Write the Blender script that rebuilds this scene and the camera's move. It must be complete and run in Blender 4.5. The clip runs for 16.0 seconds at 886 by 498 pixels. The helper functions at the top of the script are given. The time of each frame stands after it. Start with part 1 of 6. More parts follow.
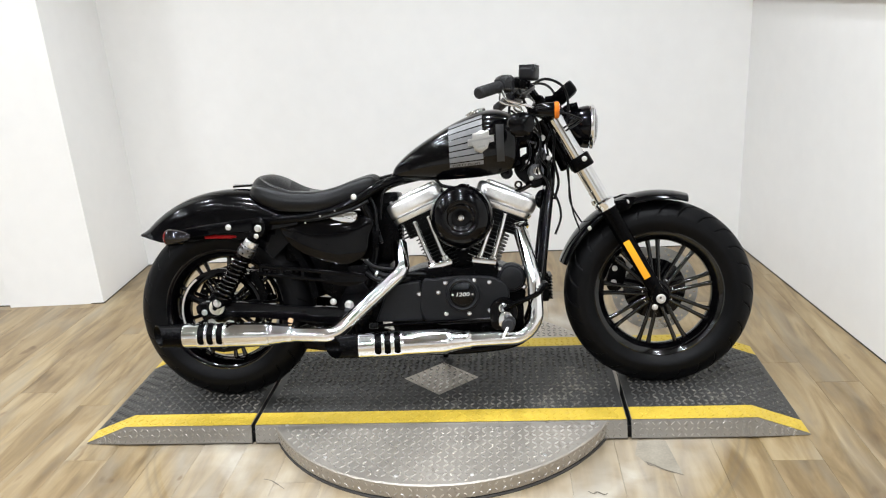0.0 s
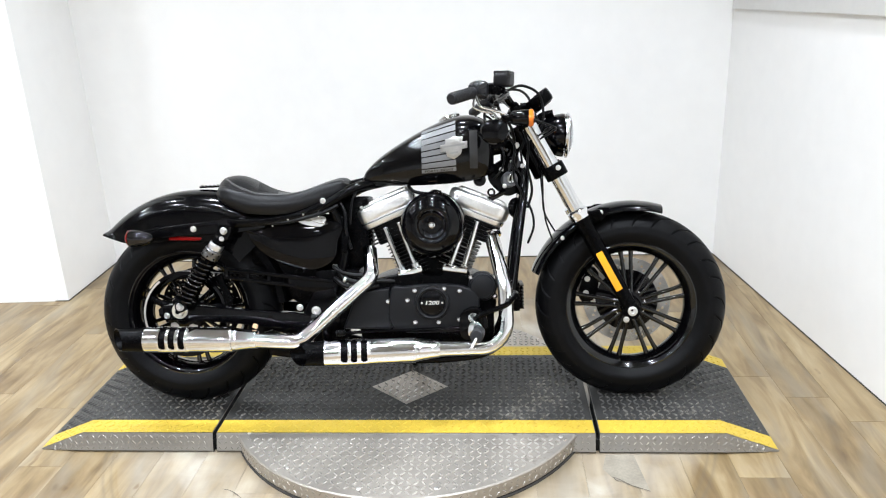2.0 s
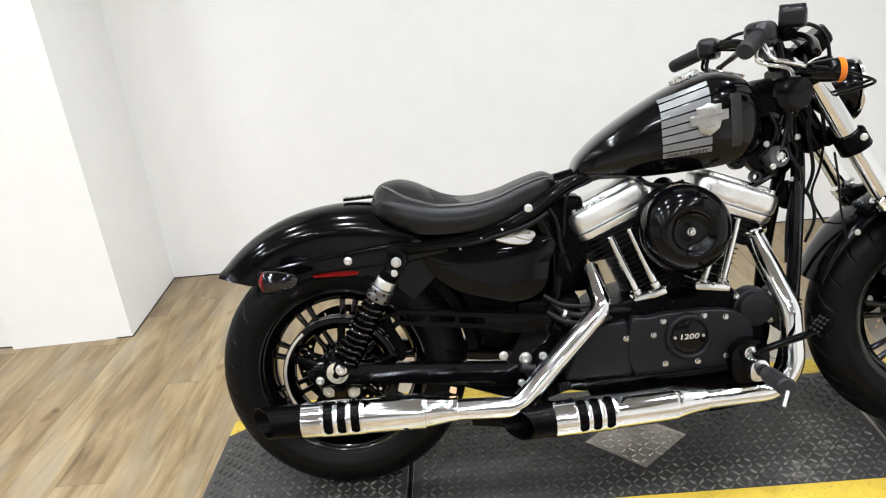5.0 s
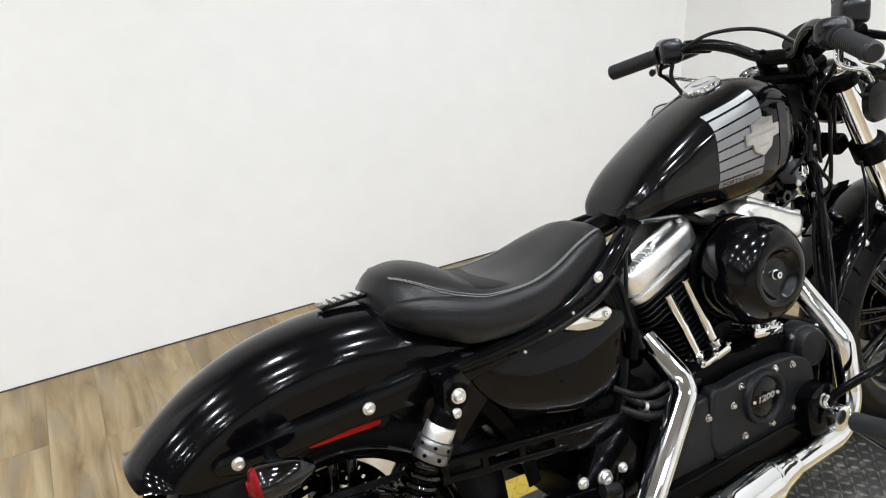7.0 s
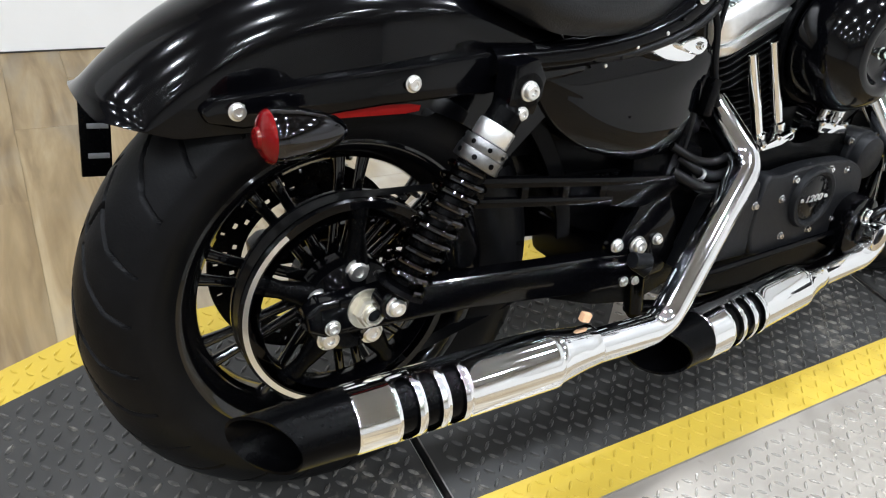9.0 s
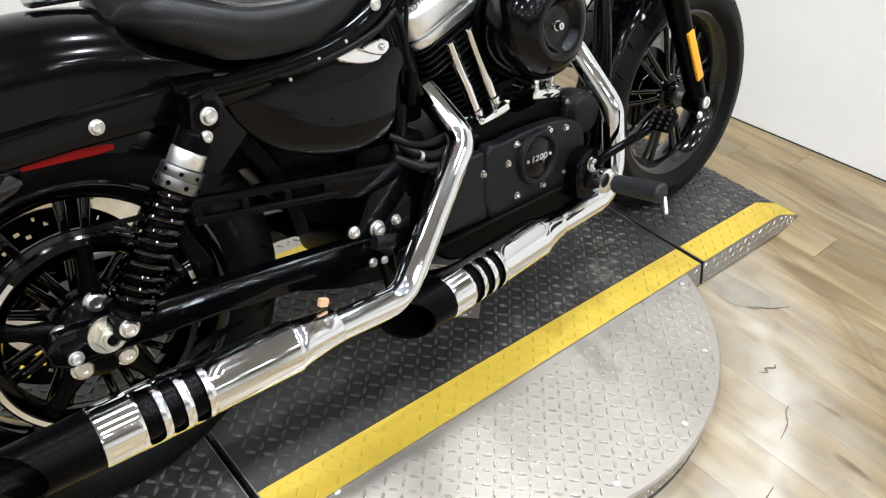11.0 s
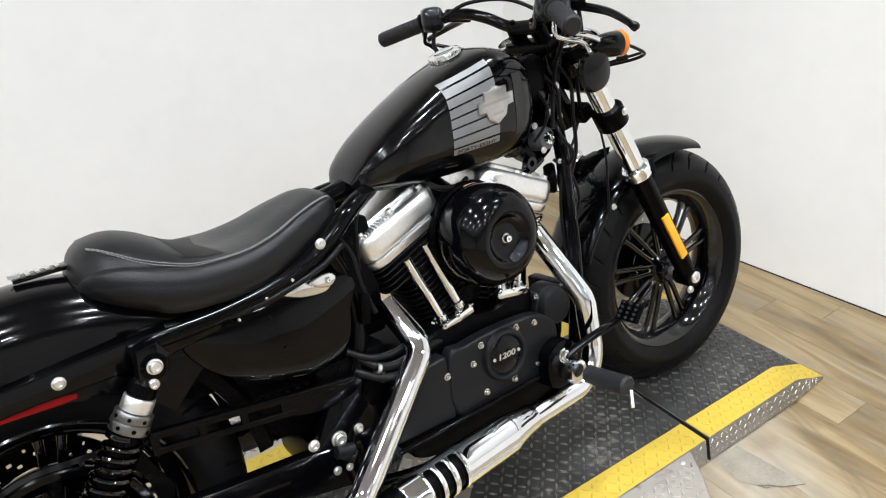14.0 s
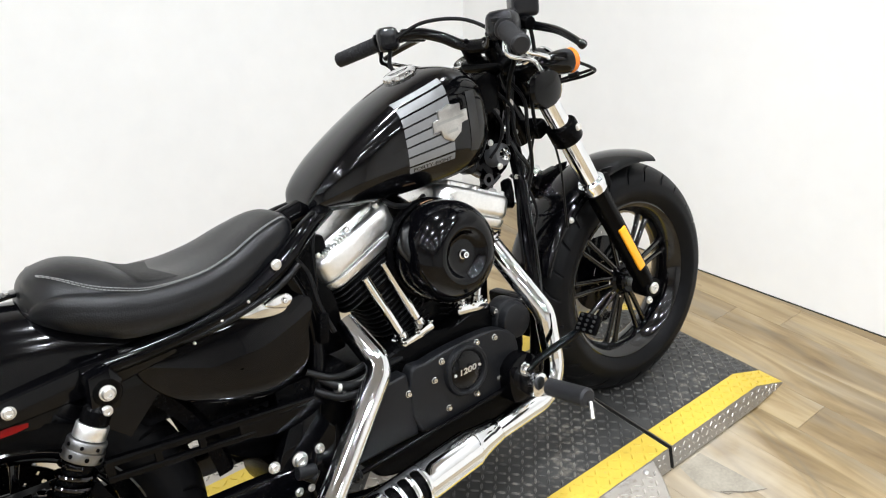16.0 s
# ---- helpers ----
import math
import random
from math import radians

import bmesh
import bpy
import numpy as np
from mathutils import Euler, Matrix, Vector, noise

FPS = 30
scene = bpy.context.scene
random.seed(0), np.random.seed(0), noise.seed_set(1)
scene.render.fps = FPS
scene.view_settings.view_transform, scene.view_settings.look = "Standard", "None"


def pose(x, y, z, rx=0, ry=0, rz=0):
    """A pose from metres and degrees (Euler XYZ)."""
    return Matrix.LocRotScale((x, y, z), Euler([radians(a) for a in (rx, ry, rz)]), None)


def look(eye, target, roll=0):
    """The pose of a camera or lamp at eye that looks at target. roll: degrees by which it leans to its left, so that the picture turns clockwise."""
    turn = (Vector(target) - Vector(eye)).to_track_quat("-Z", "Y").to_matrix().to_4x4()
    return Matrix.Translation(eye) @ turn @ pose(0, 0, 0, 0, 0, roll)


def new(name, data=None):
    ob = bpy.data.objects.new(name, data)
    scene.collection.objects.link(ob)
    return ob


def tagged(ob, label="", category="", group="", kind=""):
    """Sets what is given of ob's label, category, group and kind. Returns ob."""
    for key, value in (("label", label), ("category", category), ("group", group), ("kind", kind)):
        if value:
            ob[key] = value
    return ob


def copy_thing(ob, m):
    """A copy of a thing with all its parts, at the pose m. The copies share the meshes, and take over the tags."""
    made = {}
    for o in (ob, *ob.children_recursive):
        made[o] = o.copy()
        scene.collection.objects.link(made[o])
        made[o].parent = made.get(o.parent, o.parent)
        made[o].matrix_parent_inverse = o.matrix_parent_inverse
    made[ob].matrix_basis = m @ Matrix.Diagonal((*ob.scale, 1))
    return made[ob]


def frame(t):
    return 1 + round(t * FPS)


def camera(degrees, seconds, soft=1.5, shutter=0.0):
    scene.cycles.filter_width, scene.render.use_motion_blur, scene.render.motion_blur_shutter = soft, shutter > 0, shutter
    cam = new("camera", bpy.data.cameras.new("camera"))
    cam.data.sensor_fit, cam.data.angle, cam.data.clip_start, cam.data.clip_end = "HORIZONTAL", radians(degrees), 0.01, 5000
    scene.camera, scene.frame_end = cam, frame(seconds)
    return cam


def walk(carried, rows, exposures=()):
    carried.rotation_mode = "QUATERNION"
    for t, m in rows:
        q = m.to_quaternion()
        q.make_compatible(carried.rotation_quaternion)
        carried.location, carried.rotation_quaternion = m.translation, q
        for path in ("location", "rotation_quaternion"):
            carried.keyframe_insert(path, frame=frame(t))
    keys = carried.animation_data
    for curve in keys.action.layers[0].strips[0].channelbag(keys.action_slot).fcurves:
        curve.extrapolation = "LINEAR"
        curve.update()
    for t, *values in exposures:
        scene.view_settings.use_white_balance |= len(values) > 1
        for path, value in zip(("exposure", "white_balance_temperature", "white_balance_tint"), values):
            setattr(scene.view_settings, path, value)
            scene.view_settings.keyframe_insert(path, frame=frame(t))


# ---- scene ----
cam = camera(61.3, 16.0, 1.15)
PATH = [
    (0, (0.27, -2.377, 1.395), (0.085, -0.491, 0.753), -3.9),
    (0.5, (0.263, -2.363, 1.396), (0.107, -0.473, 0.761), -2.7),
    (1, (0.271, -2.346, 1.395), (0.101, -0.458, 0.756), -2.8),
    (1.5, (0.278, -2.333, 1.393), (0.131, -0.446, 0.748), -2.3),
    (2, (0.304, -2.32, 1.407), (0.168, -0.433, 0.758), -2.2),
    (2.5, (0.366, -2.327, 1.392), (0.184, -0.443, 0.745), -6.1),
    (3, (0.413, -2.316, 1.37), (0.123, -0.51, 0.56), -1.3),
    (3.5, (0.221, -2.271, 1.375), (0.078, -0.383, 0.729), -8.1),
    (4, (0.015, -2.092, 1.378), (-0.23, -0.243, 0.657), -7.2),
    (4.5, (-0.133, -1.774, 1.399), (-0.474, 0.071, 0.706), -5.4),
    (5, (-0.372, -1.633, 1.388), (-0.48, 0.209, 0.615), -6.6),
    (5.2, (-0.481, -1.604, 1.402), (-0.499, 0.245, 0.639), -6.0),
    (7.3, (-1.065, -0.76, 1.343), (-0.17, 0.803, 0.475), -1.5),
    (7.5, (-1.098, -0.722, 1.32), (-0.194, 0.818, 0.421), 0.5),
    (8, (-1.112, -0.674, 1.214), (-0.181, 0.785, 0.211), 2.5),
    (8.5, (-1.107, -0.662, 1.137), (-0.172, 0.738, 0.057), 7.1),
    (9, (-1.102, -0.653, 1.058), (-0.163, 0.633, -0.152), 12.4),
    (9.5, (-1.097, -0.667, 1.025), (-0.147, 0.533, -0.263), 14.4),
    (10, (-1.079, -0.724, 1.072), (0.019, 0.414, -0.153), 11.8),
    (10.2, (-1.07, -0.76, 1.094), (0.124, 0.306, -0.105), 10.1),
    (12.3, (-0.785, -0.982, 1.305), (0.255, 0.326, 0.205), 2.2),
    (12.5, (-0.782, -1.007, 1.335), (0.287, 0.318, 0.286), 2.9),
    (13, (-0.771, -1.04, 1.372), (0.377, 0.326, 0.469), 1.3),
    (13.5, (-0.763, -1.035, 1.372), (0.272, 0.421, 0.473), -1.5),
    (14, (-0.766, -1.015, 1.362), (0.281, 0.415, 0.435), -0.1),
    (14.5, (-0.785, -1.009, 1.38), (0.316, 0.401, 0.488), 1.5),
    (15, (-0.796, -1.03, 1.374), (0.341, 0.358, 0.492), 1.0),
    (15.5, (-0.794, -1.043, 1.387), (0.382, 0.325, 0.524), 1.4),
    (16, (-0.747, -1.039, 1.37), (0.369, 0.361, 0.479), -0.4),
]
walk(cam, [(t, look(eye, target, roll)) for t, eye, target, roll in PATH], [(0, 0.04, 6600, 10), (0.5, 0.07, 6600, 10), (1, 0.14, 6420, 10), (1.5, 0.21, 6400, 10), (2.5, 0.33, 6250, 10), (3, 0.36, 6150, 10), (3.5, 0.3, 6400, 10), (4.5, 0.12, 6550, 10), (5, 0.08, 6650, 10), (7.5, 0.06, 6600, 10), (8.5, 0.09, 6400, 10), (10, 0.04, 6350, 10), (12.5, 0.0, 7000, 10), (13.5, 0.02, 6700, 10), (14.5, 0.13, 6550, 10), (16, 0.26, 6600, 10)])

# ---- light ----
world = bpy.data.worlds.new("world")
scene.world = world
world.use_nodes = True
world.node_tree.nodes["Background"].inputs[0].default_value = (0.9, 0.95, 1.0, 1)
world.node_tree.nodes["Background"].inputs[1].default_value = 0.02
scene.view_settings.exposure = 0.0

CEILING = 3.0
LAMP_WATTS = 13.9
LAMP_ROWS = [(x, y) for y in (-6.8, -5.6, -4.4, -3.2, -2.0, -0.8, 0.4) for x in (-3.4, -2.25, -1.1, 0.05, 1.2)]
for lx, ly in LAMP_ROWS:
    lamp = bpy.data.lights.new("tube_light", "AREA")
    lamp.shape, lamp.size, lamp.size_y = "ELLIPSE", 0.16, 0.13
    lamp.spread = radians(138)
    lamp.energy, lamp.color = LAMP_WATTS, (0.925, 0.985, 1.06)
    new("tube_light", lamp).matrix_world = pose(lx, ly, CEILING - 0.09)

# ---- materials ----


def material(name, base, rough=0.5, metal=0.0, coat=0.0, coat_rough=0.03, var=0.0, scale=8.0, bump=0.0, bump_scale=60.0, stretch=(1, 1, 1), rough_var=0.0, spec=0.5, stain=0.0, rand=0.0):
    """A surface with variation at two scales: broad stains and fine grain."""
    m = bpy.data.materials.new(name)
    m.use_nodes = True
    nt = m.node_tree
    b = nt.nodes["Principled BSDF"]
    b.inputs["Base Color"].default_value = (*base, 1)
    b.inputs["Roughness"].default_value = rough
    b.inputs["Metallic"].default_value = metal
    b.inputs["Coat Weight"].default_value = coat
    b.inputs["Coat Roughness"].default_value = coat_rough
    b.inputs["Specular IOR Level"].default_value = spec
    if not (var or bump or rough_var or stain):
        return m
    tc = nt.nodes.new("ShaderNodeTexCoord")
    mp = nt.nodes.new("ShaderNodeMapping")
    mp.inputs["Scale"].default_value = stretch
    nt.links.new(tc.outputs["Object"], mp.inputs["Vector"])

    def tex(s, detail=5.0):
        n = nt.nodes.new("ShaderNodeTexNoise")
        n.inputs["Scale"].default_value, n.inputs["Detail"].default_value = s, detail
        nt.links.new(mp.outputs[0], n.inputs["Vector"])
        return n.outputs["Fac"]

    broad, fine = tex(scale), tex(scale * 9, 3.0)
    if var or stain:
        mix = nt.nodes.new("ShaderNodeMix")
        mix.data_type = "RGBA"
        mix.inputs[6].default_value = (*[c * (1 - var) for c in base], 1)
        mix.inputs[7].default_value = (*[min(1, c * (1 + var)) for c in base], 1)
        add = nt.nodes.new("ShaderNodeMath")
        add.operation = "MULTIPLY_ADD"
        add.inputs[1].default_value = 0.4
        nt.links.new(fine, add.inputs[0])
        half = nt.nodes.new("ShaderNodeMath")
        half.operation = "MULTIPLY"
        half.inputs[1].default_value = 0.6
        nt.links.new(broad, half.inputs[0])
        nt.links.new(half.outputs[0], add.inputs[2])
        spread = nt.nodes.new("ShaderNodeMapRange")
        spread.inputs[1].default_value, spread.inputs[2].default_value = 0.35, 0.65
        nt.links.new(add.outputs[0], spread.inputs[0])
        nt.links.new(spread.outputs[0], mix.inputs[0])
        nt.links.new(mix.outputs[2], b.inputs["Base Color"])
    if rough_var:
        mr = nt.nodes.new("ShaderNodeMapRange")
        mr.inputs[1].default_value, mr.inputs[2].default_value = 0.3, 0.7
        mr.inputs[3].default_value, mr.inputs[4].default_value = max(0.02, rough - rough_var), rough + rough_var
        nt.links.new(broad, mr.inputs[0])
        nt.links.new(mr.outputs[0], b.inputs["Roughness"])
    if bump:
        bp = nt.nodes.new("ShaderNodeBump")
        bp.inputs["Strength"].default_value, bp.inputs["Distance"].default_value = bump, 0.002
        nt.links.new(tex(bump_scale, 4.0), bp.inputs["Height"])
        nt.links.new(bp.outputs[0], b.inputs["Normal"])
    return m


gloss_black = material("gloss_black_paint", (0.0011, 0.0011, 0.0015), 0.13, spec=0.13, coat=0.18, coat_rough=0.02, rough_var=0.03, scale=3)
tank_black = material("black_tank_clearcoat", (0.0012, 0.0012, 0.0016), 0.13, spec=0.16, coat=0.34, coat_rough=0.02, rough_var=0.03, scale=3)
frame_black = material("frame_black_paint", (0.0011, 0.0011, 0.0014), 0.14, spec=0.04, coat=0.17, coat_rough=0.03, rough_var=0.04, scale=6)
satin_black = material("satin_black", (0.0012, 0.0012, 0.0014), 0.27, spec=0.045, var=0.2, scale=20, bump=0.08, bump_scale=400)
anodised = material("black_anodised_alloy", (0.006, 0.0062, 0.0075), 0.24, spec=0.4, coat=0.12, rough_var=0.06, scale=12)
wrinkle_grey = material("charcoal_powder_coat", (0.0055, 0.0058, 0.0068), 0.4, spec=0.2, var=0.12, scale=15, bump=0.25, bump_scale=900)
chrome = material("chrome", (0.83, 0.845, 0.865), 0.055, metal=1.0, rough_var=0.025, scale=9)
collar_grey = material("dull_adjuster_ring", (0.2, 0.2, 0.2), 0.35, metal=1.0, var=0.15, scale=40, rough_var=0.08)
dark_chrome = material("smoked_chrome", (0.05, 0.05, 0.054), 0.06, metal=1.0, rough_var=0.02, scale=9)
alloy = material("polished_alloy", (0.87, 0.87, 0.865), 0.34, metal=1.0, rough_var=0.1, scale=14, var=0.08, bump=0.08, bump_scale=160)
glint_alloy = material("spoke_glint_alloy", (0.78, 0.78, 0.78), 0.14, metal=1.0, rough_var=0.05, scale=20)
steel = material("bright_bolt_steel", (0.78, 0.77, 0.75), 0.36, metal=1.0, rough_var=0.06, scale=30)
brass_nut = material("zinc_nut", (0.82, 0.78, 0.67), 0.4, metal=1.0, rough_var=0.06, scale=30)
wheel_black = material("gloss_black_wheel_paint", (0.0011, 0.0011, 0.0014), 0.12, spec=0.25, coat=0.55, coat_rough=0.03, rough_var=0.03, scale=5)
mirror_black = material("mirror_black_paint", (0.0012, 0.0012, 0.0016), 0.025, spec=0.2, rough_var=0.012, scale=3)
rubber = material("tyre_rubber", (0.0032, 0.0032, 0.0036), 0.42, spec=0.1, var=0.28, scale=7, bump=0.15, bump_scale=300, rough_var=0.08)
grip_rubber = material("grip_rubber", (0.013, 0.013, 0.0145), 0.5, spec=0.3, var=0.15, scale=20, bump=0.2, bump_scale=500)
vinyl = material("seat_vinyl", (0.0026, 0.0028, 0.0035), 0.35, spec=0.3, var=0.15, scale=6, bump=0.26, bump_scale=420, rough_var=0.06)
thread = material("grey_thread", (0.17, 0.168, 0.164), 0.7, var=0.2, scale=300)
fin_black = material("cast_fin_black", (0.0024, 0.0024, 0.0027), 0.36, spec=0.11, var=0.2, scale=30, bump=0.15, bump_scale=300)
fin_edge = material("machined_fin_edge", (0.3, 0.3, 0.3), 0.3, metal=1.0, rough_var=0.08, scale=40)
disc_steel = material("brake_disc_steel", (0.42, 0.42, 0.41), 0.32, metal=1.0, var=0.1, scale=12, stretch=(1, 1, 1), rough_var=0.1)
decal = material("silver_decal", (0.18, 0.182, 0.186), 0.42, metal=0.3, coat=0.1, var=0.06, scale=25)
decal_dark = material("dark_decal", (0.012, 0.012, 0.012), 0.25, coat=1.0, rough_var=0.04, scale=20)
pewter = material("pewter_badge", (0.5, 0.49, 0.47), 0.3, metal=1.0, var=0.15, scale=40, bump=0.3, bump_scale=120)
hose_black = material("hose_rubber", (0.0042, 0.0042, 0.0046), 0.32, spec=0.15, var=0.15, scale=30, bump=0.1, bump_scale=200)
tag_peach = material("peach_tag", (0.62, 0.36, 0.2), 0.5, var=0.1, scale=60)


def lens(name, color, rough=0.08, mix=0.35, gloss=0.25):
    m = material(name, color, rough, coat=gloss, spec=gloss + 0.05, rough_var=0.03, scale=30)
    m.node_tree.nodes["Principled BSDF"].inputs["Transmission Weight"].default_value = mix
    return m


red_lens = lens("red_lens", (0.13, 0.003, 0.004), 0.1, 0.1, 0.08)
red_reflector = lens("red_reflector", (0.26, 0.005, 0.005), 0.3, 0.05, 0.04)
knee_grey = material("knee_strip_grey", (0.016, 0.0163, 0.017), 0.5, var=0.12, scale=30)
amber_lens = lens("amber_lens", (0.95, 0.24, 0.02))
amber_reflector = lens("amber_reflector", (1.0, 0.42, 0.02), 0.2, 0.1)
clear_glass = lens("clear_glass", (0.9, 0.92, 0.95), 0.03, 0.9)
mirror_glass = material("mirror_glass", (0.85, 0.86, 0.87), 0.02, metal=1.0)


def wood_floor():
    """Pale printed-oak vinyl: streaks along the plank, knots, rubbed rings round the turntable."""
    m = bpy.data.materials.new("oak_vinyl_plank")
    m.use_nodes = True
    nt = m.node_tree
    b = nt.nodes["Principled BSDF"]
    geo = nt.nodes.new("ShaderNodeNewGeometry")
    info = nt.nodes.new("ShaderNodeObjectInfo")
    shift = nt.nodes.new("ShaderNodeVectorMath")
    shift.operation = "SCALE"
    shift.inputs[0].default_value = (7.0, 13.0, 3.0)
    nt.links.new(info.outputs["Random"], shift.inputs["Scale"])
    add = nt.nodes.new("ShaderNodeVectorMath")
    nt.links.new(geo.outputs["Position"], add.inputs[0])
    nt.links.new(shift.outputs[0], add.inputs[1])

    def tex(scl, stretch, detail=6.0, dist=0.0):
        mp = nt.nodes.new("ShaderNodeMapping")
        mp.inputs["Scale"].default_value = stretch
        nt.links.new(add.outputs[0], mp.inputs["Vector"])
        n = nt.nodes.new("ShaderNodeTexNoise")
        n.inputs["Scale"].default_value, n.inputs["Detail"].default_value, n.inputs["Distortion"].default_value = scl, detail, dist
        nt.links.new(mp.outputs[0], n.inputs["Vector"])
        return n.outputs["Fac"]

    def ramp(fac, stops):
        r = nt.nodes.new("ShaderNodeValToRGB")
        while len(r.color_ramp.elements) < len(stops):
            r.color_ramp.elements.new(0.5)
        for e, (p, c) in zip(r.color_ramp.elements, stops):
            e.position, e.color = p, (*c, 1)
        nt.links.new(fac, r.inputs[0])
        return r.outputs[0]

    def mix(fac, a, c, mode="MIX"):
        n = nt.nodes.new("ShaderNodeMix")
        n.data_type, n.blend_type = "RGBA", mode
        if isinstance(fac, float):
            n.inputs[0].default_value = fac
        else:
            nt.links.new(fac, n.inputs[0])
        for sock, v in ((n.inputs[6], a), (n.inputs[7], c)):
            if isinstance(v, tuple):
                sock.default_value = (*v, 1)
            else:
                nt.links.new(v, sock)
        return n.outputs[2]

    streak = tex(2.6, (5.5, 0.9, 1.0), 9.0, 1.1)
    col = ramp(streak, [(0.26, (0.122, 0.079, 0.036)), (0.4, (0.192, 0.135, 0.065)), (0.53, (0.264, 0.196, 0.103)), (0.76, (0.365, 0.293, 0.18))])
    grain = tex(14.0, (9.0, 0.7, 1.0), 5.0, 0.3)
    col = mix(0.14, col, ramp(grain, [(0.35, (0.45, 0.42, 0.38)), (0.65, (1.0, 1.0, 1.0))]), "MULTIPLY")
    # grey weathering in long blotches
    grey = tex(1.9, (3.2, 0.7, 1.0), 8.0, 1.8)
    gm = nt.nodes.new("ShaderNodeMapRange")
    gm.inputs[1].default_value, gm.inputs[2].default_value, gm.inputs[4].default_value = 0.5, 0.68, 0.55
    nt.links.new(grey, gm.inputs[0])
    col = mix(gm.outputs[0], col, (0.2, 0.178, 0.138))
    tone = ramp(info.outputs["Random"], [(0.0, (0.88, 0.85, 0.81)), (0.5, (0.97, 0.95, 0.92)), (1.0, (1.05, 1.04, 1.01))])
    col = mix(1.0, col, tone, "MULTIPLY")
    # rubbed rings left by the turning ramps
    sep = nt.nodes.new("ShaderNodeVectorMath")
    sep.operation = "MULTIPLY"
    sep.inputs[1].default_value = (1, 1, 0)
    nt.links.new(geo.outputs["Position"], sep.inputs[0])
    off = nt.nodes.new("ShaderNodeVectorMath")
    off.operation = "DISTANCE"
    off.inputs[1].default_value = (0.0, 0.055, 0.0)
    nt.links.new(sep.outputs[0], off.inputs[0])
    wear = tex(5.0, (1, 1, 1), 4.0)
    rings = ramp(off.outputs["Value"], [(0.0, (0, 0, 0)), (0.64, (0.3, 0.3, 0.3)), (0.71, (0.6, 0.6, 0.6)), (0.78, (0.8, 0.8, 0.8)), (0.835, (0.42, 0.42, 0.42)), (0.93, (0.34, 0.34, 0.34)), (0.995, (0.1, 0.1, 0.1)), (1.0, (0.0, 0.0, 0.0))])
    m2 = nt.nodes.new("ShaderNodeMath")
    m2.operation = "MULTIPLY"
    nt.links.new(rings, m2.inputs[0])
    scuff = nt.nodes.new("ShaderNodeMapRange")
    scuff.inputs[1].default_value, scuff.inputs[2].default_value = 0.36, 0.7
    scuff.inputs[3].default_value = 0.45
    nt.links.new(tex(7.0, (1, 1, 1), 8.0, 0.6), scuff.inputs[0])
    nt.links.new(scuff.outputs[0], m2.inputs[1])
    col = mix(m2.outputs[0], col, (0.5, 0.475, 0.42))
    # small dark knots
    knot = tex(6.5, (1.7, 0.75, 1.0), 2.0, 0.4)
    col = mix(1.0, col, ramp(knot, [(0.0, (1, 1, 1)), (0.69, (1, 1, 1)), (0.735, (0.7, 0.62, 0.54)), (0.78, (0.5, 0.42, 0.34))]), "MULTIPLY")
    # broad brown dirt, worked into the boards
    dirt = tex(1.7, (1.6, 0.8, 1.0), 7.0, 1.4)
    col = mix(1.0, col, ramp(dirt, [(0.34, (0.8, 0.76, 0.7)), (0.5, (0.97, 0.96, 0.95)), (0.68, (1.06, 1.06, 1.06))]), "MULTIPLY")
    # dark rubber arc dragged by the ramp's corner
    half = nt.nodes.new("ShaderNodeMath")
    half.operation = "MULTIPLY"
    half.inputs[1].default_value = 0.5
    nt.links.new(off.outputs["Value"], half.inputs[0])
    arc = ramp(half.outputs[0], [(0.0, (0, 0, 0)), (0.503, (0, 0, 0)), (0.508, (0.62, 0.62, 0.62)), (0.512, (0.1, 0.1, 0.1)), (0.516, (0.1, 0.1, 0.1)), (0.52, (0.7, 0.7, 0.7)), (0.5245, (0, 0, 0))])
    m3 = nt.nodes.new("ShaderNodeMath")
    m3.operation = "MULTIPLY"
    nt.links.new(arc, m3.inputs[0])
    nt.links.new(scuff.outputs[0], m3.inputs[1])
    col = mix(m3.outputs[0], col, (0.12, 0.098, 0.068))
    nt.links.new(col, b.inputs["Base Color"])
    rr = nt.nodes.new("ShaderNodeMapRange")
    rr.inputs[3].default_value, rr.inputs[4].default_value = 0.26, 0.44
    nt.links.new(wear, rr.inputs[0])
    nt.links.new(rr.outputs[0], b.inputs["Roughness"])
    bp = nt.nodes.new("ShaderNodeBump")
    bp.inputs["Strength"].default_value, bp.inputs["Distance"].default_value = 0.12, 0.001
    nt.links.new(grain, bp.inputs["Height"])
    nt.links.new(bp.outputs[0], b.inputs["Normal"])
    return m


oak = wood_floor()
joint_dark = material("plank_joint", (0.27, 0.205, 0.122), 0.6, var=0.2, scale=20)


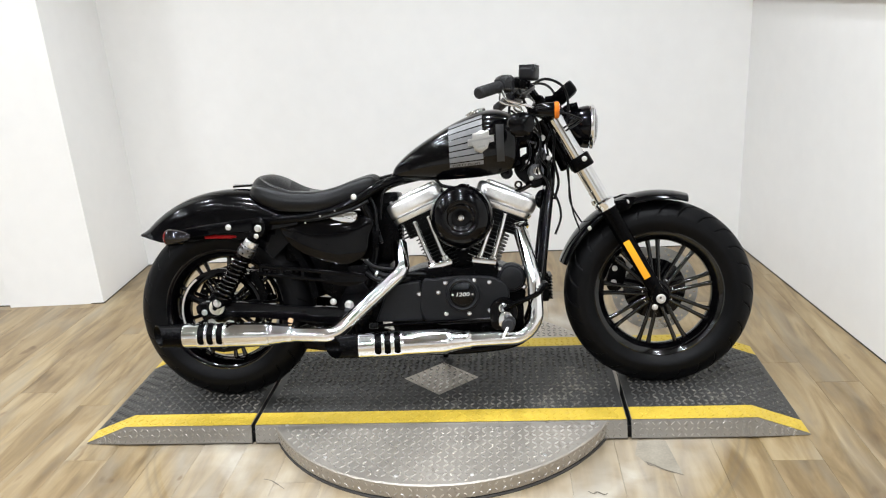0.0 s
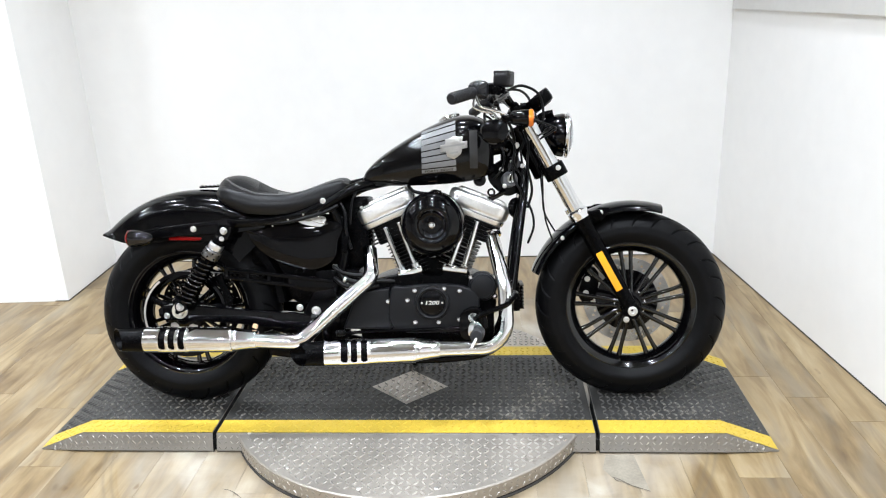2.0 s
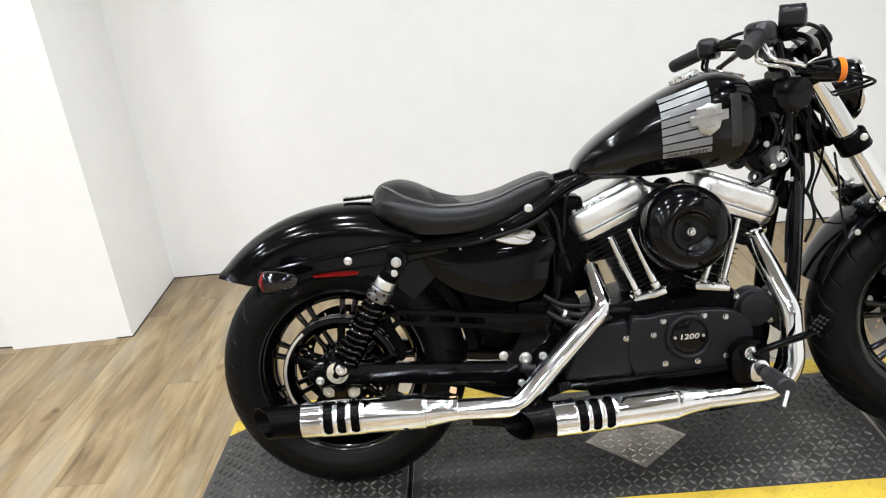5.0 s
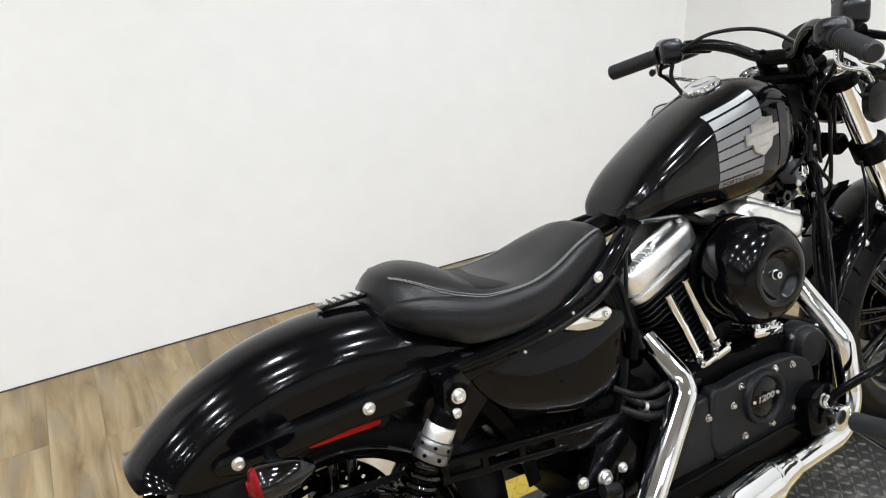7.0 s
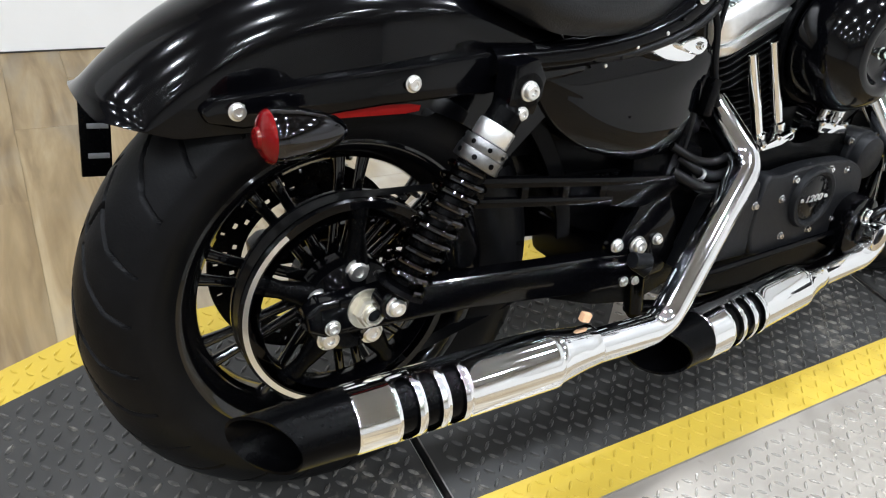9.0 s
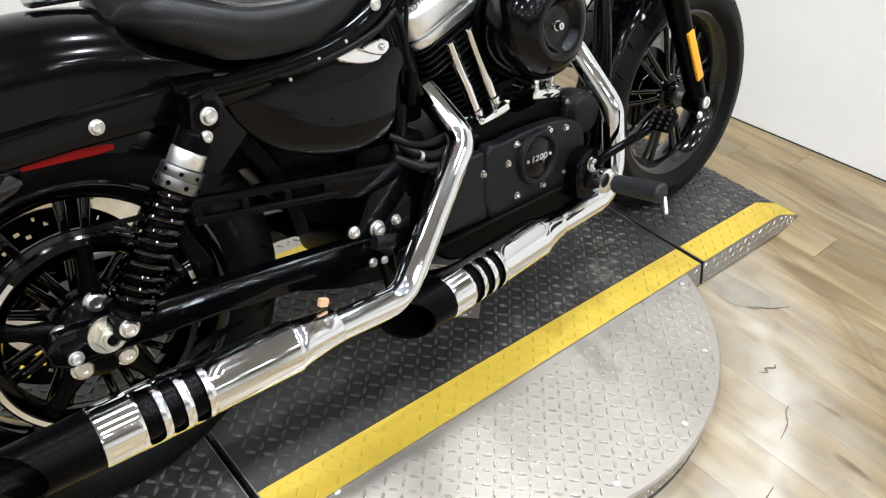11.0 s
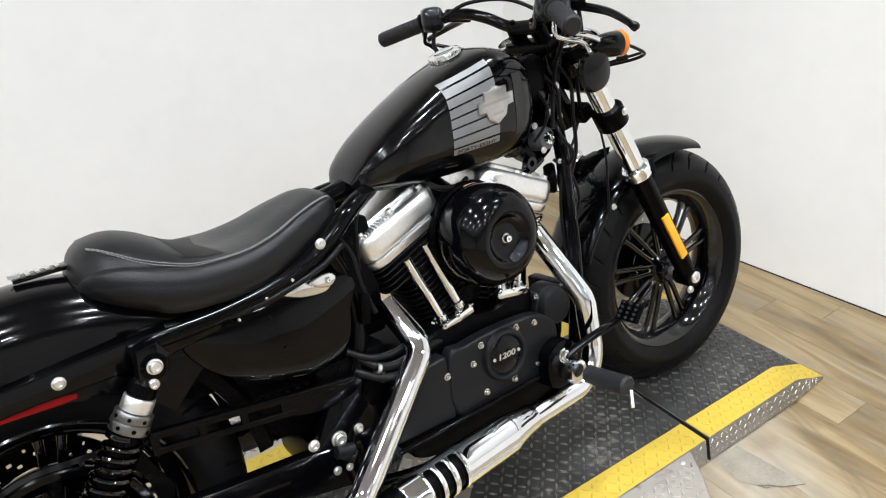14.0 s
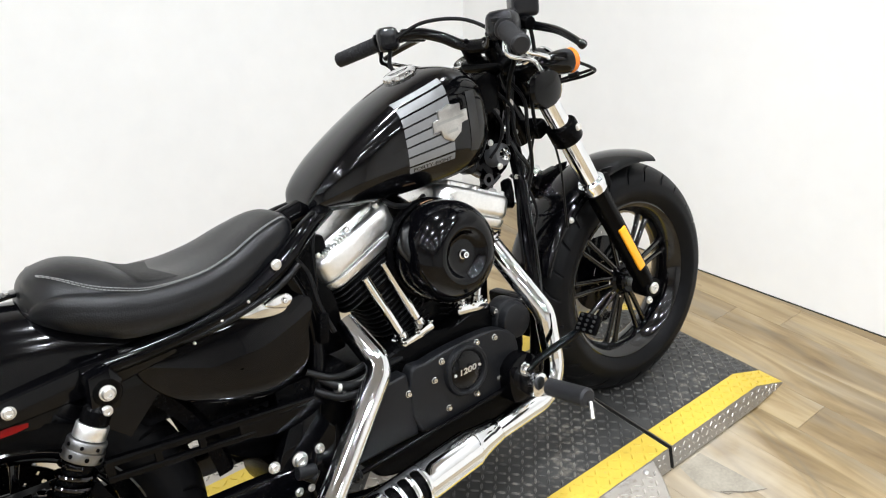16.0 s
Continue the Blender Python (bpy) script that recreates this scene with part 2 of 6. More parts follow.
def worn_paint(name, paint, bare, amount, rough, metal_bare=1.0):
    """Paint rubbed through to metal in patches."""
    m = bpy.data.materials.new(name)
    m.use_nodes = True
    nt = m.node_tree
    b = nt.nodes["Principled BSDF"]
    geo = nt.nodes.new("ShaderNodeNewGeometry")

    def tex(s, d):
        n = nt.nodes.new("ShaderNodeTexNoise")
        n.inputs["Scale"].default_value, n.inputs["Detail"].default_value = s, d
        nt.links.new(geo.outputs["Position"], n.inputs["Vector"])
        return n.outputs["Fac"]

    broad, fine = tex(3.5, 6.0), tex(55.0, 5.0)
    sm = nt.nodes.new("ShaderNodeMath")
    sm.operation = "MULTIPLY_ADD"
    sm.inputs[1].default_value = 0.55
    nt.links.new(fine, sm.inputs[0])
    half = nt.nodes.new("ShaderNodeMath")
    half.operation = "MULTIPLY"
    half.inputs[1].default_value = 0.45
    nt.links.new(broad, half.inputs[0])
    nt.links.new(half.outputs[0], sm.inputs[2])
    mr = nt.nodes.new("ShaderNodeMapRange")
    mr.inputs[1].default_value, mr.inputs[2].default_value = 0.64 - amount, 0.76 - amount
    nt.links.new(sm.outputs[0], mr.inputs[0])
    tone = nt.nodes.new("ShaderNodeMix")
    tone.data_type = "RGBA"
    tone.inputs[6].default_value = (*[c * 0.72 for c in paint], 1)
    tone.inputs[7].default_value = (*[min(1, c * 1.25) for c in paint], 1)
    nt.links.new(broad, tone.inputs[0])
    mix = nt.nodes.new("ShaderNodeMix")
    mix.data_type = "RGBA"
    nt.links.new(mr.outputs[0], mix.inputs[0])
    nt.links.new(tone.outputs[2], mix.inputs[6])
    mix.inputs[7].default_value = (*bare, 1)
    nt.links.new(mix.outputs[2], b.inputs["Base Color"])
    mt = nt.nodes.new("ShaderNodeMath")
    mt.operation = "MULTIPLY"
    mt.inputs[1].default_value = metal_bare
    nt.links.new(mr.outputs[0], mt.inputs[0])
    nt.links.new(mt.outputs[0], b.inputs["Metallic"])
    rr = nt.nodes.new("ShaderNodeMapRange")
    rr.inputs[3].default_value, rr.inputs[4].default_value = rough - 0.12, rough + 0.12
    nt.links.new(broad, rr.inputs[0])
    nt.links.new(rr.outputs[0], b.inputs["Roughness"])
    bp = nt.nodes.new("ShaderNodeBump")
    bp.inputs["Strength"].default_value, bp.inputs["Distance"].default_value = 0.25, 0.0008
    nt.links.new(fine, bp.inputs["Height"])
    nt.links.new(bp.outputs[0], b.inputs["Normal"])
    return m


deck_black = worn_paint("worn_black_deck_paint", (0.025, 0.0242, 0.0228), (0.16, 0.146, 0.124), 0.045, 0.46, 0.5)
deck_lug = worn_paint("rubbed_black_lug_paint", (0.066, 0.064, 0.06), (0.27, 0.255, 0.228), 0.11, 0.34, 0.6)
deck_yellow = worn_paint("worn_yellow_paint", (0.49, 0.345, 0.037), (0.3, 0.25, 0.14), -0.02, 0.5, 0.2)
tread_steel = worn_paint("tread_plate_steel", (0.39, 0.357, 0.315), (0.25, 0.222, 0.188), 0.06, 0.42, 1.0)
lug_steel = worn_paint("tread_lug_steel", (0.56, 0.53, 0.485), (0.64, 0.61, 0.565), 0.1, 0.26, 1.0)
skirt_steel = worn_paint("rolled_skirt_steel", (0.3, 0.284, 0.26), (0.19, 0.172, 0.148), 0.06, 0.4, 1.0)
for m in (tread_steel, lug_steel, skirt_steel):
    shader = m.node_tree.nodes["Principled BSDF"]
    m.node_tree.links.remove(shader.inputs["Metallic"].links[0])
    shader.inputs["Metallic"].default_value = 0.72
wall_paint = material("white_wall_paint", (0.87, 0.865, 0.85), 0.5, var=0.02, scale=1.4, bump=0.06, bump_scale=120, rough_var=0.06)
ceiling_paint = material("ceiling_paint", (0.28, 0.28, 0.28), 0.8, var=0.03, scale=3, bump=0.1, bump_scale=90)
# tone set for reflections and bounce light on the bike, not a seen paint
unseen_wall = material("unseen_wall_paint", (0.66, 0.66, 0.65), 0.6, var=0.06, scale=1.2)
wall_trim = material("white_trim_paint", (0.72, 0.72, 0.71), 0.45, var=0.03, scale=4)
# near-black colour for shade where walls and turntable meet the floor
contact_shade = material("contact_shade_paint", (0.03, 0.027, 0.024), 0.7, var=0.2, scale=30)
housing_white = material("lamp_housing_white", (0.75, 0.75, 0.74), 0.4, var=0.03, scale=10)

# ---- mesh helpers ----


class Geo:
    """Vertices and faces of one mesh, put together from simple forms."""

    def __init__(self):
        self.v, self.f = [], []

    def add(self, verts, faces):
        n = len(self.v)
        self.v += [tuple(p) for p in verts]
        self.f += [tuple(i + n for i in q) for q in faces]
        return self

    def join(self, other):
        return self.add(other.v, other.f)

    def moved(self, m):
        g = Geo()
        g.v, g.f = [tuple(m @ Vector(p)) for p in self.v], list(self.f)
        return g


def surf(fn, us, vs, close_u=False, close_v=False):
    """A sheet of quads: fn(u, v) gives a place."""
    g = Geo()
    nu, nv = len(us), len(vs)
    pts = [fn(u, v) for u in us for v in vs]
    faces = []
    for i in range(nu if close_u else nu - 1):
        for j in range(nv if close_v else nv - 1):
            a, b = i * nv + j, i * nv + (j + 1) % nv
            c, d = ((i + 1) % nu) * nv + (j + 1) % nv, ((i + 1) % nu) * nv + j
            faces.append((a, b, c, d))
    return g.add(pts, faces)


def steps(a, b, n):
    return [a + (b - a) * i / n for i in range(n + 1)]


def basis(axis):
    z = Vector(axis).normalized()
    x = z.orthogonal().normalized()
    if abs(z.z) < 0.99:
        x = Vector((0, 0, 1)).cross(z).normalized()
    return x, z.cross(x), z


def lathe(profile, origin, axis, n=40):
    """Turns (radius, height) pairs round an axis."""
    x, y, z = basis(axis)
    o = Vector(origin)
    return surf(lambda p, a: o + z * p[1] + (x * math.cos(a) + y * math.sin(a)) * max(p[0], 0.0001), profile, [2 * math.pi * k / n for k in range(n)], close_v=True)


def rod(a, b, r, r2=None, n=20, edge=0.0012):
    a, b = Vector(a), Vector(b)
    r2 = r if r2 is None else r2
    h = (b - a).length
    e = min(edge, r * 0.4, r2 * 0.4, h * 0.3)
    return lathe([(0, 0), (r - e, 0), (r, e), (r2, h - e), (r2 - e, h), (0, h)], a, b - a, n)


def spline(points, per=8):
    """A smooth line through the points."""
    p = [Vector(q) for q in points]
    p = [2 * p[0] - p[1], *p, 2 * p[-1] - p[-2]]
    out = []
    for i in range(1, len(p) - 2):
        for k in range(per):
            t = k / per
            a, b, c, d = p[i - 1], p[i], p[i + 1], p[i + 2]
            out.append(0.5 * ((2 * b) + (c - a) * t + (2 * a - 5 * b + 4 * c - d) * t * t + (3 * b - a - 3 * c + d) * t**3))
    return out + [p[-2]]


def tube(points, r, n=16, per=8, cap=True, flat=1.0):
    """A round bar along a smooth line; r may be a list, one radius a point."""
    path = spline(points, per)
    if isinstance(r, (list, tuple)):
        last = len(r) - 1
        rad = [r[min(last, int(i / per))] + (r[min(last, int(i / per) + 1)] - r[min(last, int(i / per))]) * ((i % per) / per) for i in range(len(path))]
    else:
        rad = [r] * len(path)
    t0 = (path[1] - path[0]).normalized()
    side = basis(t0)[0]
    rings = []
    for i, p in enumerate(path):
        t = (path[min(i + 1, len(path) - 1)] - path[max(i - 1, 0)]).normalized()
        side = (side - t * side.dot(t)).normalized()
        up = t.cross(side)
        rings.append([p + (side * math.cos(2 * math.pi * k / n) * flat + up * math.sin(2 * math.pi * k / n)) * rad[i] for k in range(n)])
    g = Geo()
    g.add([v for ring in rings for v in ring], [(i * n + k, i * n + (k + 1) % n, (i + 1) * n + (k + 1) % n, (i + 1) * n + k) for i in range(len(rings) - 1) for k in range(n)])
    if cap:
        g.f += [tuple(range(n - 1, -1, -1)), tuple(range((len(rings) - 1) * n, len(rings) * n))]
    return g


def from_bm(bm):
    g = Geo()
    bm.verts.index_update()
    g.add([v.co.copy() for v in bm.verts], [[v.index for v in f.verts] for f in bm.faces])
    bm.free()
    return g


def bevelled(bm, width, segments=2, angle=30):
    if width > 0:
        edges = [e for e in bm.edges if len(e.link_faces) == 2 and e.calc_face_angle() > radians(angle)]
        bmesh.ops.bevel(bm, geom=edges, offset=width, segments=segments, profile=0.6, affect="EDGES", clamp_overlap=True)
    return from_bm(bm)


def box(center, size, bevel=0.003, turn=(0, 0, 0), segments=2):
    bm = bmesh.new()
    bmesh.ops.create_cube(bm, size=1)
    bmesh.ops.transform(bm, matrix=pose(*center, *turn) @ Matrix.Diagonal((*size, 1)), verts=bm.verts)
    return bevelled(bm, bevel, segments)


def prism(outline, y0, y1, bevel=0.003, segments=2, shrink=1.0):
    """An outline in x and z, drawn out from y0 to y1; shrink narrows the y0 end about its middle."""
    bm = bmesh.new()
    cx, cz = sum(p[0] for p in outline) / len(outline), sum(p[1] for p in outline) / len(outline)
    a = [bm.verts.new((cx + (x - cx) * shrink, y0, cz + (z - cz) * shrink)) for x, z in outline]
    b = [bm.verts.new((x, y1, z)) for x, z in outline]
    n = len(outline)
    bm.faces.new(a)
    bm.faces.new(b[::-1])
    for i in range(n):
        bm.faces.new((a[i], b[i], b[(i + 1) % n], a[(i + 1) % n]))
    bmesh.ops.recalc_face_normals(bm, faces=bm.faces)
    return bevelled(bm, bevel, segments)


def rounded(outline, per=5):
    """A closed smooth outline through 2D points."""
    n = len(outline)
    out = []
    for i in range(n):
        a, b, c, d = (Vector(outline[(i + k) % n]) for k in (-1, 0, 1, 2))
        for k in range(per):
            t = k / per
            q = 0.5 * ((2 * b) + (c - a) * t + (2 * a - 5 * b + 4 * c - d) * t * t + (3 * b - a - 3 * c + d) * t**3)
            out.append((q.x, q.y))
    return out


def mesh_of(geo, mat, sharp=35):
    me = bpy.data.meshes.new("mesh")
    me.from_pydata(geo.v, [], geo.f)
    bm = bmesh.new()
    bm.from_mesh(me)
    bmesh.ops.recalc_face_normals(bm, faces=bm.faces)
    bm.to_mesh(me)
    bm.free()
    me.polygons.foreach_set("use_smooth", [True] * len(me.polygons))
    me.set_sharp_from_angle(angle=radians(sharp))
    me.materials.append(mat)
    return me


def part(name, geo, mat, parent, label="", sharp=35):
    """One mesh object under a thing or under a part."""
    ob = new(name, mesh_of(geo, mat, sharp))
    ob.data.name = name
    ob.parent = parent
    return tagged(ob, label)


def thing(name, geo, mat, label, category, group="", kind="", sharp=35):
    ob = new(name, mesh_of(geo, mat, sharp))
    ob.data.name = name
    return tagged(ob, label, category, group, kind)


def lerp(table, x):
    """A value read from rows of (x, value), smoothly."""
    if x <= table[0][0]:
        return table[0][1]
    for (a, va), (b, vb) in zip(table, table[1:]):
        if x <= b:
            t = (x - a) / (b - a)
            return va + (vb - va) * t
    return table[-1][1]


def smooth_table(rows, per=10):
    """Rows of (x, value) filled in along a smooth line."""
    return [(q.x, q.y) for q in spline([(x, v, 0) for x, v in rows], per)]


# ---- room ----
T = 0.12
BACK = 1.62


def wall(name, a, b, thick, z0=0.0, z1=CEILING, mat=wall_paint, label="plain white painted wall"):
    """A wall from a to b in the plan; its face lies on that line, its body to the left of the way."""
    a, b = Vector((*a, 0)), Vector((*b, 0))
    d = (b - a).normalized()
    n = Vector((-d.y, d.x, 0)) * thick
    pts = [a, b, b + n, a + n]
    g = Geo().add([(p.x, p.y, z) for z in (z0, z1) for p in pts], [(3, 2, 1, 0), (4, 5, 6, 7), (0, 1, 5, 4), (1, 2, 6, 5), (2, 3, 7, 6), (3, 0, 4, 7)])
    return thing(name, g, mat, label, "wall", kind="structure", sharp=30)


# right-hand wall stands a little askew
FRONT = -7.8
RW0, RW1 = (1.498, BACK), (1.498 + (BACK - FRONT) * 0.0955, FRONT)
wall("wall_back", (1.498 + T, BACK), (-1.87 - T, BACK), -T)
wall("wall_right", RW1, RW0, -T)
wall("wall_alcove", (-1.87, BACK), (-1.845, 1.05), -0.5, label="white painted return of the alcove")
wall("wall_left_front", (-2.345, 1.05), (-5.0, 1.05), -T)
# two unseen walls, darker than wall_paint to shape reflections and fill
wall("wall_left", (-5.0, 1.05), (-5.0, FRONT), -T, mat=unseen_wall, label="plain white painted wall")
wall("wall_front", (-5.0 - T, FRONT), (RW1[0] + T, FRONT), -T, mat=unseen_wall, label="plain white painted wall")
up = thing("trim", box((1.6285, -1.29, 2.135), (0.02, 5.79, 1.71), 0.004, (0, 0, math.degrees(math.atan2(0.556, 5.82)))), wall_trim, "white upper wall panel with a thin shadow line below it", "trim", kind="structure")
up.matrix_world = Matrix.Translation((0.14, 0, 0))
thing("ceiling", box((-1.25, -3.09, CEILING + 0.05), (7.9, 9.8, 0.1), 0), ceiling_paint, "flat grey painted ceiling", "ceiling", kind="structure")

# dark strips standing in for the shade along the foot of the walls
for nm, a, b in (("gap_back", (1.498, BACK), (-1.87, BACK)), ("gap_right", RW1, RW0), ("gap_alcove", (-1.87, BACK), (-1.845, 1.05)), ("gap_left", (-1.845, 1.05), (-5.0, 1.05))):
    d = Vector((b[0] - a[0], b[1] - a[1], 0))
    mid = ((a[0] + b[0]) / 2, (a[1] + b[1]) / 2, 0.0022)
    thing("baseboard", box(mid, (d.length, 0.006, 0.0044), 0.0, (0, 0, math.degrees(math.atan2(d.y, d.x)))), contact_shade, "thin dark strip in place of shade at the foot of the wall", "baseboard", kind="structure")

# ceiling lamps
lampbody = None
for lx, ly in LAMP_ROWS:
    if lampbody is None:
        lampbody = tagged(new("ceiling_light"), "white surface-mounted lamp on the ceiling", "ceiling light", "ceiling lamps")
        part("housing", box((0, 0, -0.035), (0.2, 0.18, 0.07), 0.008), housing_white, lampbody)
        lampbody.matrix_world = pose(lx, ly, CEILING)
    else:
        copy_thing(lampbody, pose(lx, ly, CEILING))

# floor: a sheet below, planks on it
floor = thing("floor", box((-1.25, -3.09, -0.054), (7.9, 9.8, 0.1), 0), joint_dark, "pale oak-look vinyl plank floor with rubbed marks", "floor", kind="structure")

# ---- turntable ----
CX, CY, R_TABLE, Z_TABLE = 0.006, 0.055, 0.622, 0.0625


def lug_field(inside, height, x0, x1, y0, y1, z, pitch=0.0225, length=0.022, width=0.0064, lean=lambda x, y: 0.0):
    """Raised lugs of a tread plate, alternately turned, each a low bevelled bar."""
    g = Geo()
    nx, ny = int((x1 - x0) / pitch), int((y1 - y0) / pitch)
    for i in range(nx):
        for j in range(ny):
            x, y = x0 + (i + 0.5) * pitch, y0 + (j + 0.5) * pitch
            if not inside(x, y):
                continue
            a = radians(45 if (i + j) % 2 else -45)
            c, s = math.cos(a), math.sin(a)
            base = [(length / 2, 0), (length * 0.22, width / 2), (-length * 0.22, width / 2), (-length / 2, 0), (-length * 0.22, -width / 2), (length * 0.22, -width / 2)]
            top = [(px * 0.72, py * 0.45) for px, py in base]
            zb = z + lean(x, y)
            v = [(x + px * c - py * s, y + px * s + py * c, zb - 0.0004) for px, py in base] + [(x + px * c - py * s, y + px * s + py * c, zb + height) for px, py in top]
            g.add(v, [(k, (k + 1) % 6, 6 + (k + 1) % 6, 6 + k) for k in range(6)] + [tuple(range(6, 12))])
    return g


def ring_points(r, n, z):
    return [(CX + r * math.cos(2 * math.pi * k / n), CY + r * math.sin(2 * math.pi * k / n), z) for k in range(n)]


turntable = tagged(new("turntable"), "round steel tread-plate turntable disc lying on the floor", "turntable")
N = 120
disc = Geo().add(ring_points(R_TABLE + 0.002, N, 0.012) + ring_points(R_TABLE + 0.004, N, Z_TABLE - 0.004) + ring_points(R_TABLE, N, Z_TABLE), [(k, (k + 1) % N, N + (k + 1) % N, N + k) for k in range(N)] + [(N + k, N + (k + 1) % N, 2 * N + (k + 1) % N, 2 * N + k) for k in range(N)] + [tuple(range(2 * N, 3 * N))])
table_top = part("disc", disc, tread_steel, turntable)
near = lambda x, y: (x - CX) ** 2 + (y - CY) ** 2 < (R_TABLE - 0.012) ** 2 and (y < -0.255 or y > 0.38)
tagged(part("tread", lug_field(near, 0.003, -0.64, 0.64, -0.6, 0.7, Z_TABLE), lug_steel, table_top, sharp=20), kind="stuff")
# dark ring stands in for the thin shadow at the disc's foot
part("base_ring", lathe([(R_TABLE - 0.05, 0.0), (R_TABLE + 0.004, 0.0), (R_TABLE + 0.004, 0.004), (R_TABLE + 0.001, 0.007), (R_TABLE - 0.05, 0.007)], (CX, CY, 0), (0, 0, 1), 120), contact_shade, turntable, "dark ring painted as the shadow under the disc")
rim_lugs = Geo()
for k in range(340):
    a = 2 * math.pi * (k // 2) / 170
    q = Geo().add([(p[0], 0.0, p[1]) for p in ((0.009, 0), (0.003, 0.003), (-0.003, 0.003), (-0.009, 0), (-0.003, -0.003), (0.003, -0.003))] + [(p[0] * 0.7, 0.0016, p[1] * 0.5) for p in ((0.009, 0), (0.003, 0.003), (-0.003, 0.003), (-0.009, 0), (-0.003, -0.003), (0.003, -0.003))], [(i, (i + 1) % 6, 6 + (i + 1) % 6, 6 + i) for i in range(6)] + [tuple(range(6, 12))])
    m = Matrix.Translation((CX, CY, 0.024 + 0.023 * (k % 2))) @ Matrix.Rotation(a - math.pi / 2, 4, "Z") @ Matrix.Translation((0, R_TABLE + 0.0025, 0)) @ Matrix.Rotation(radians(45 if (k // 2 + k) % 2 else -45), 4, "Y")
    rim_lugs.join(q.moved(m))
tagged(part("rim_tread", rim_lugs, lug_steel, table_top, sharp=20), kind="stuff")
for a in (-150, -125, -100, -78, -55, -32):
    x, y = CX + 0.59 * math.cos(radians(a)), CY + 0.59 * math.sin(radians(a))
    part("bolt", lathe([(0.007, 0), (0.007, 0.002), (0.004, 0.0035), (0, 0.0035)], (x, y, Z_TABLE), (0, 0, 1), 12), steel, turntable)

# ---- ramp deck in three plates ----
DECK, Y0, Y1, BAND = 0.065, -0.242, 0.375, 0.076
XL, XLB, XG1, XG2, XRB, XR = -1.226, -1.072, -0.622, 0.624, 1.026, 1.191


def deck_z(x):
    if x < XLB:
        return 0.004 + (DECK - 0.004) * (x - XL) / (XLB - XL)
    if x > XRB:
        return 0.004 + (DECK - 0.004) * (XR - x) / (XR - XRB)
    return DECK


def strip(x0, x1, y0, y1, lift, cuts):
    """A sheet that follows the deck."""
    xs = sorted({x0, x1, *[c for c in cuts if x0 < c < x1]})
    return surf(lambda x, y: (x, y, deck_z(x) + lift), xs, [y0, y1])


def deck_plate(x0, x1, label):
    plate = tagged(new("ramp_plate"), label, "ramp plate", "three deck plates of the display ramp")
    g = 0.0065
    a, b = x0 + (g if x0 != XL else 0), x1 - (g if x1 != XR else 0)
    xs = sorted({a, b, *[c for c in (XLB, XRB) if a < c < b]})
    # folded plate: top, skirts down to the floor, joint faces
    flare = 0.016
    rows = [(Y0 - flare, 0), (Y0, 1), (Y1, 1), (Y1 + flare, 0)]
    body = surf(lambda x, r: (x, r[0] if r[1] else Y0 - flare * deck_z(x) / DECK if r[0] < 0 else Y1 + flare * deck_z(x) / DECK, deck_z(x) if r[1] else min(0.007, deck_z(x) - 0.003)), xs, rows)
    ends = []
    for x, flip in ((a, 1), (b, 0)):
        if x not in (XL, XR):
            ends.append(Geo().add([(x, Y0 - flare, 0.001), (x, Y0, DECK - 0.002), (x, Y1, DECK - 0.002), (x, Y1 + flare, 0.001)], [(0, 1, 2, 3)]))
    deck = part("deck", body, skirt_steel, plate, sharp=15)
    # dark sheets over the steel joint faces, so the gap reads as shaded
    for end in ends:
        part("joint_face", end, deck_black, plate, "dark sheet standing in for shade on the plate edge")
    part("black_coat", strip(a + 0.002, b - 0.002, Y0 + BAND, Y1 - BAND, 0.0012, (XLB, XRB)), deck_black, plate, "worn black anti-slip paint")
    for ya, yb in ((Y0 + 0.001, Y0 + BAND), (Y1 - BAND, Y1 - 0.001)):
        part("yellow_band", strip(a + 0.002, b - 0.002, ya, yb, 0.0014, (XLB, XRB)), deck_yellow, plate, "worn yellow edge stripe")
    keep = lambda x, y: a + 0.012 < x < b - 0.012
    lean = lambda x, y: deck_z(x) - DECK
    diamond = lambda x, y: abs(x + 0.006) / 0.15 + abs(y - 0.055) / 0.135 < 1
    tagged(part("tread", lug_field(lambda x, y: keep(x, y) and not diamond(x, y), 0.0042, a, b, Y0 + BAND, Y1 - BAND, DECK + 0.001, lean=lean), deck_lug, deck, sharp=20), kind="stuff")
    for ya, yb in ((Y0 + 0.004, Y0 + BAND), (Y1 - BAND, Y1 - 0.004)):
        tagged(part("band_tread", lug_field(keep, 0.0022, a, b, ya, yb, DECK + 0.0012, lean=lean), deck_yellow, deck, sharp=20), kind="stuff")
    # lugs on the near skirt
    sk = Geo()
    px = 0.02
    for i in range(int((b - a) / px)):
        x = a + (i + 0.5) * px
        for k in (0.24, 0.52, 0.8):
            zc = deck_z(x) * k
            if deck_z(x) < 0.02:
                continue
            t = (radians(45) if (i + int(k * 4)) % 2 else radians(-45))
            yc = Y0 - flare * deck_z(x) / DECK * (1 - k)
            c, s = math.cos(t), math.sin(t)
            base = [(0.0085, 0), (0.003, 0.0019), (-0.003, 0.0019), (-0.0085, 0), (-0.003, -0.0019), (0.003, -0.0019)]
            v = [(x + p * c - q * s, yc - 0.24 * -(p * s + q * c), zc + p * s + q * c) for p, q in base] + [(x + (p * c - q * s) * 0.65, yc - 0.0018 + 0.24 * (p * s + q * c) * 0.65, zc + (p * s + q * c) * 0.65) for p, q in base]
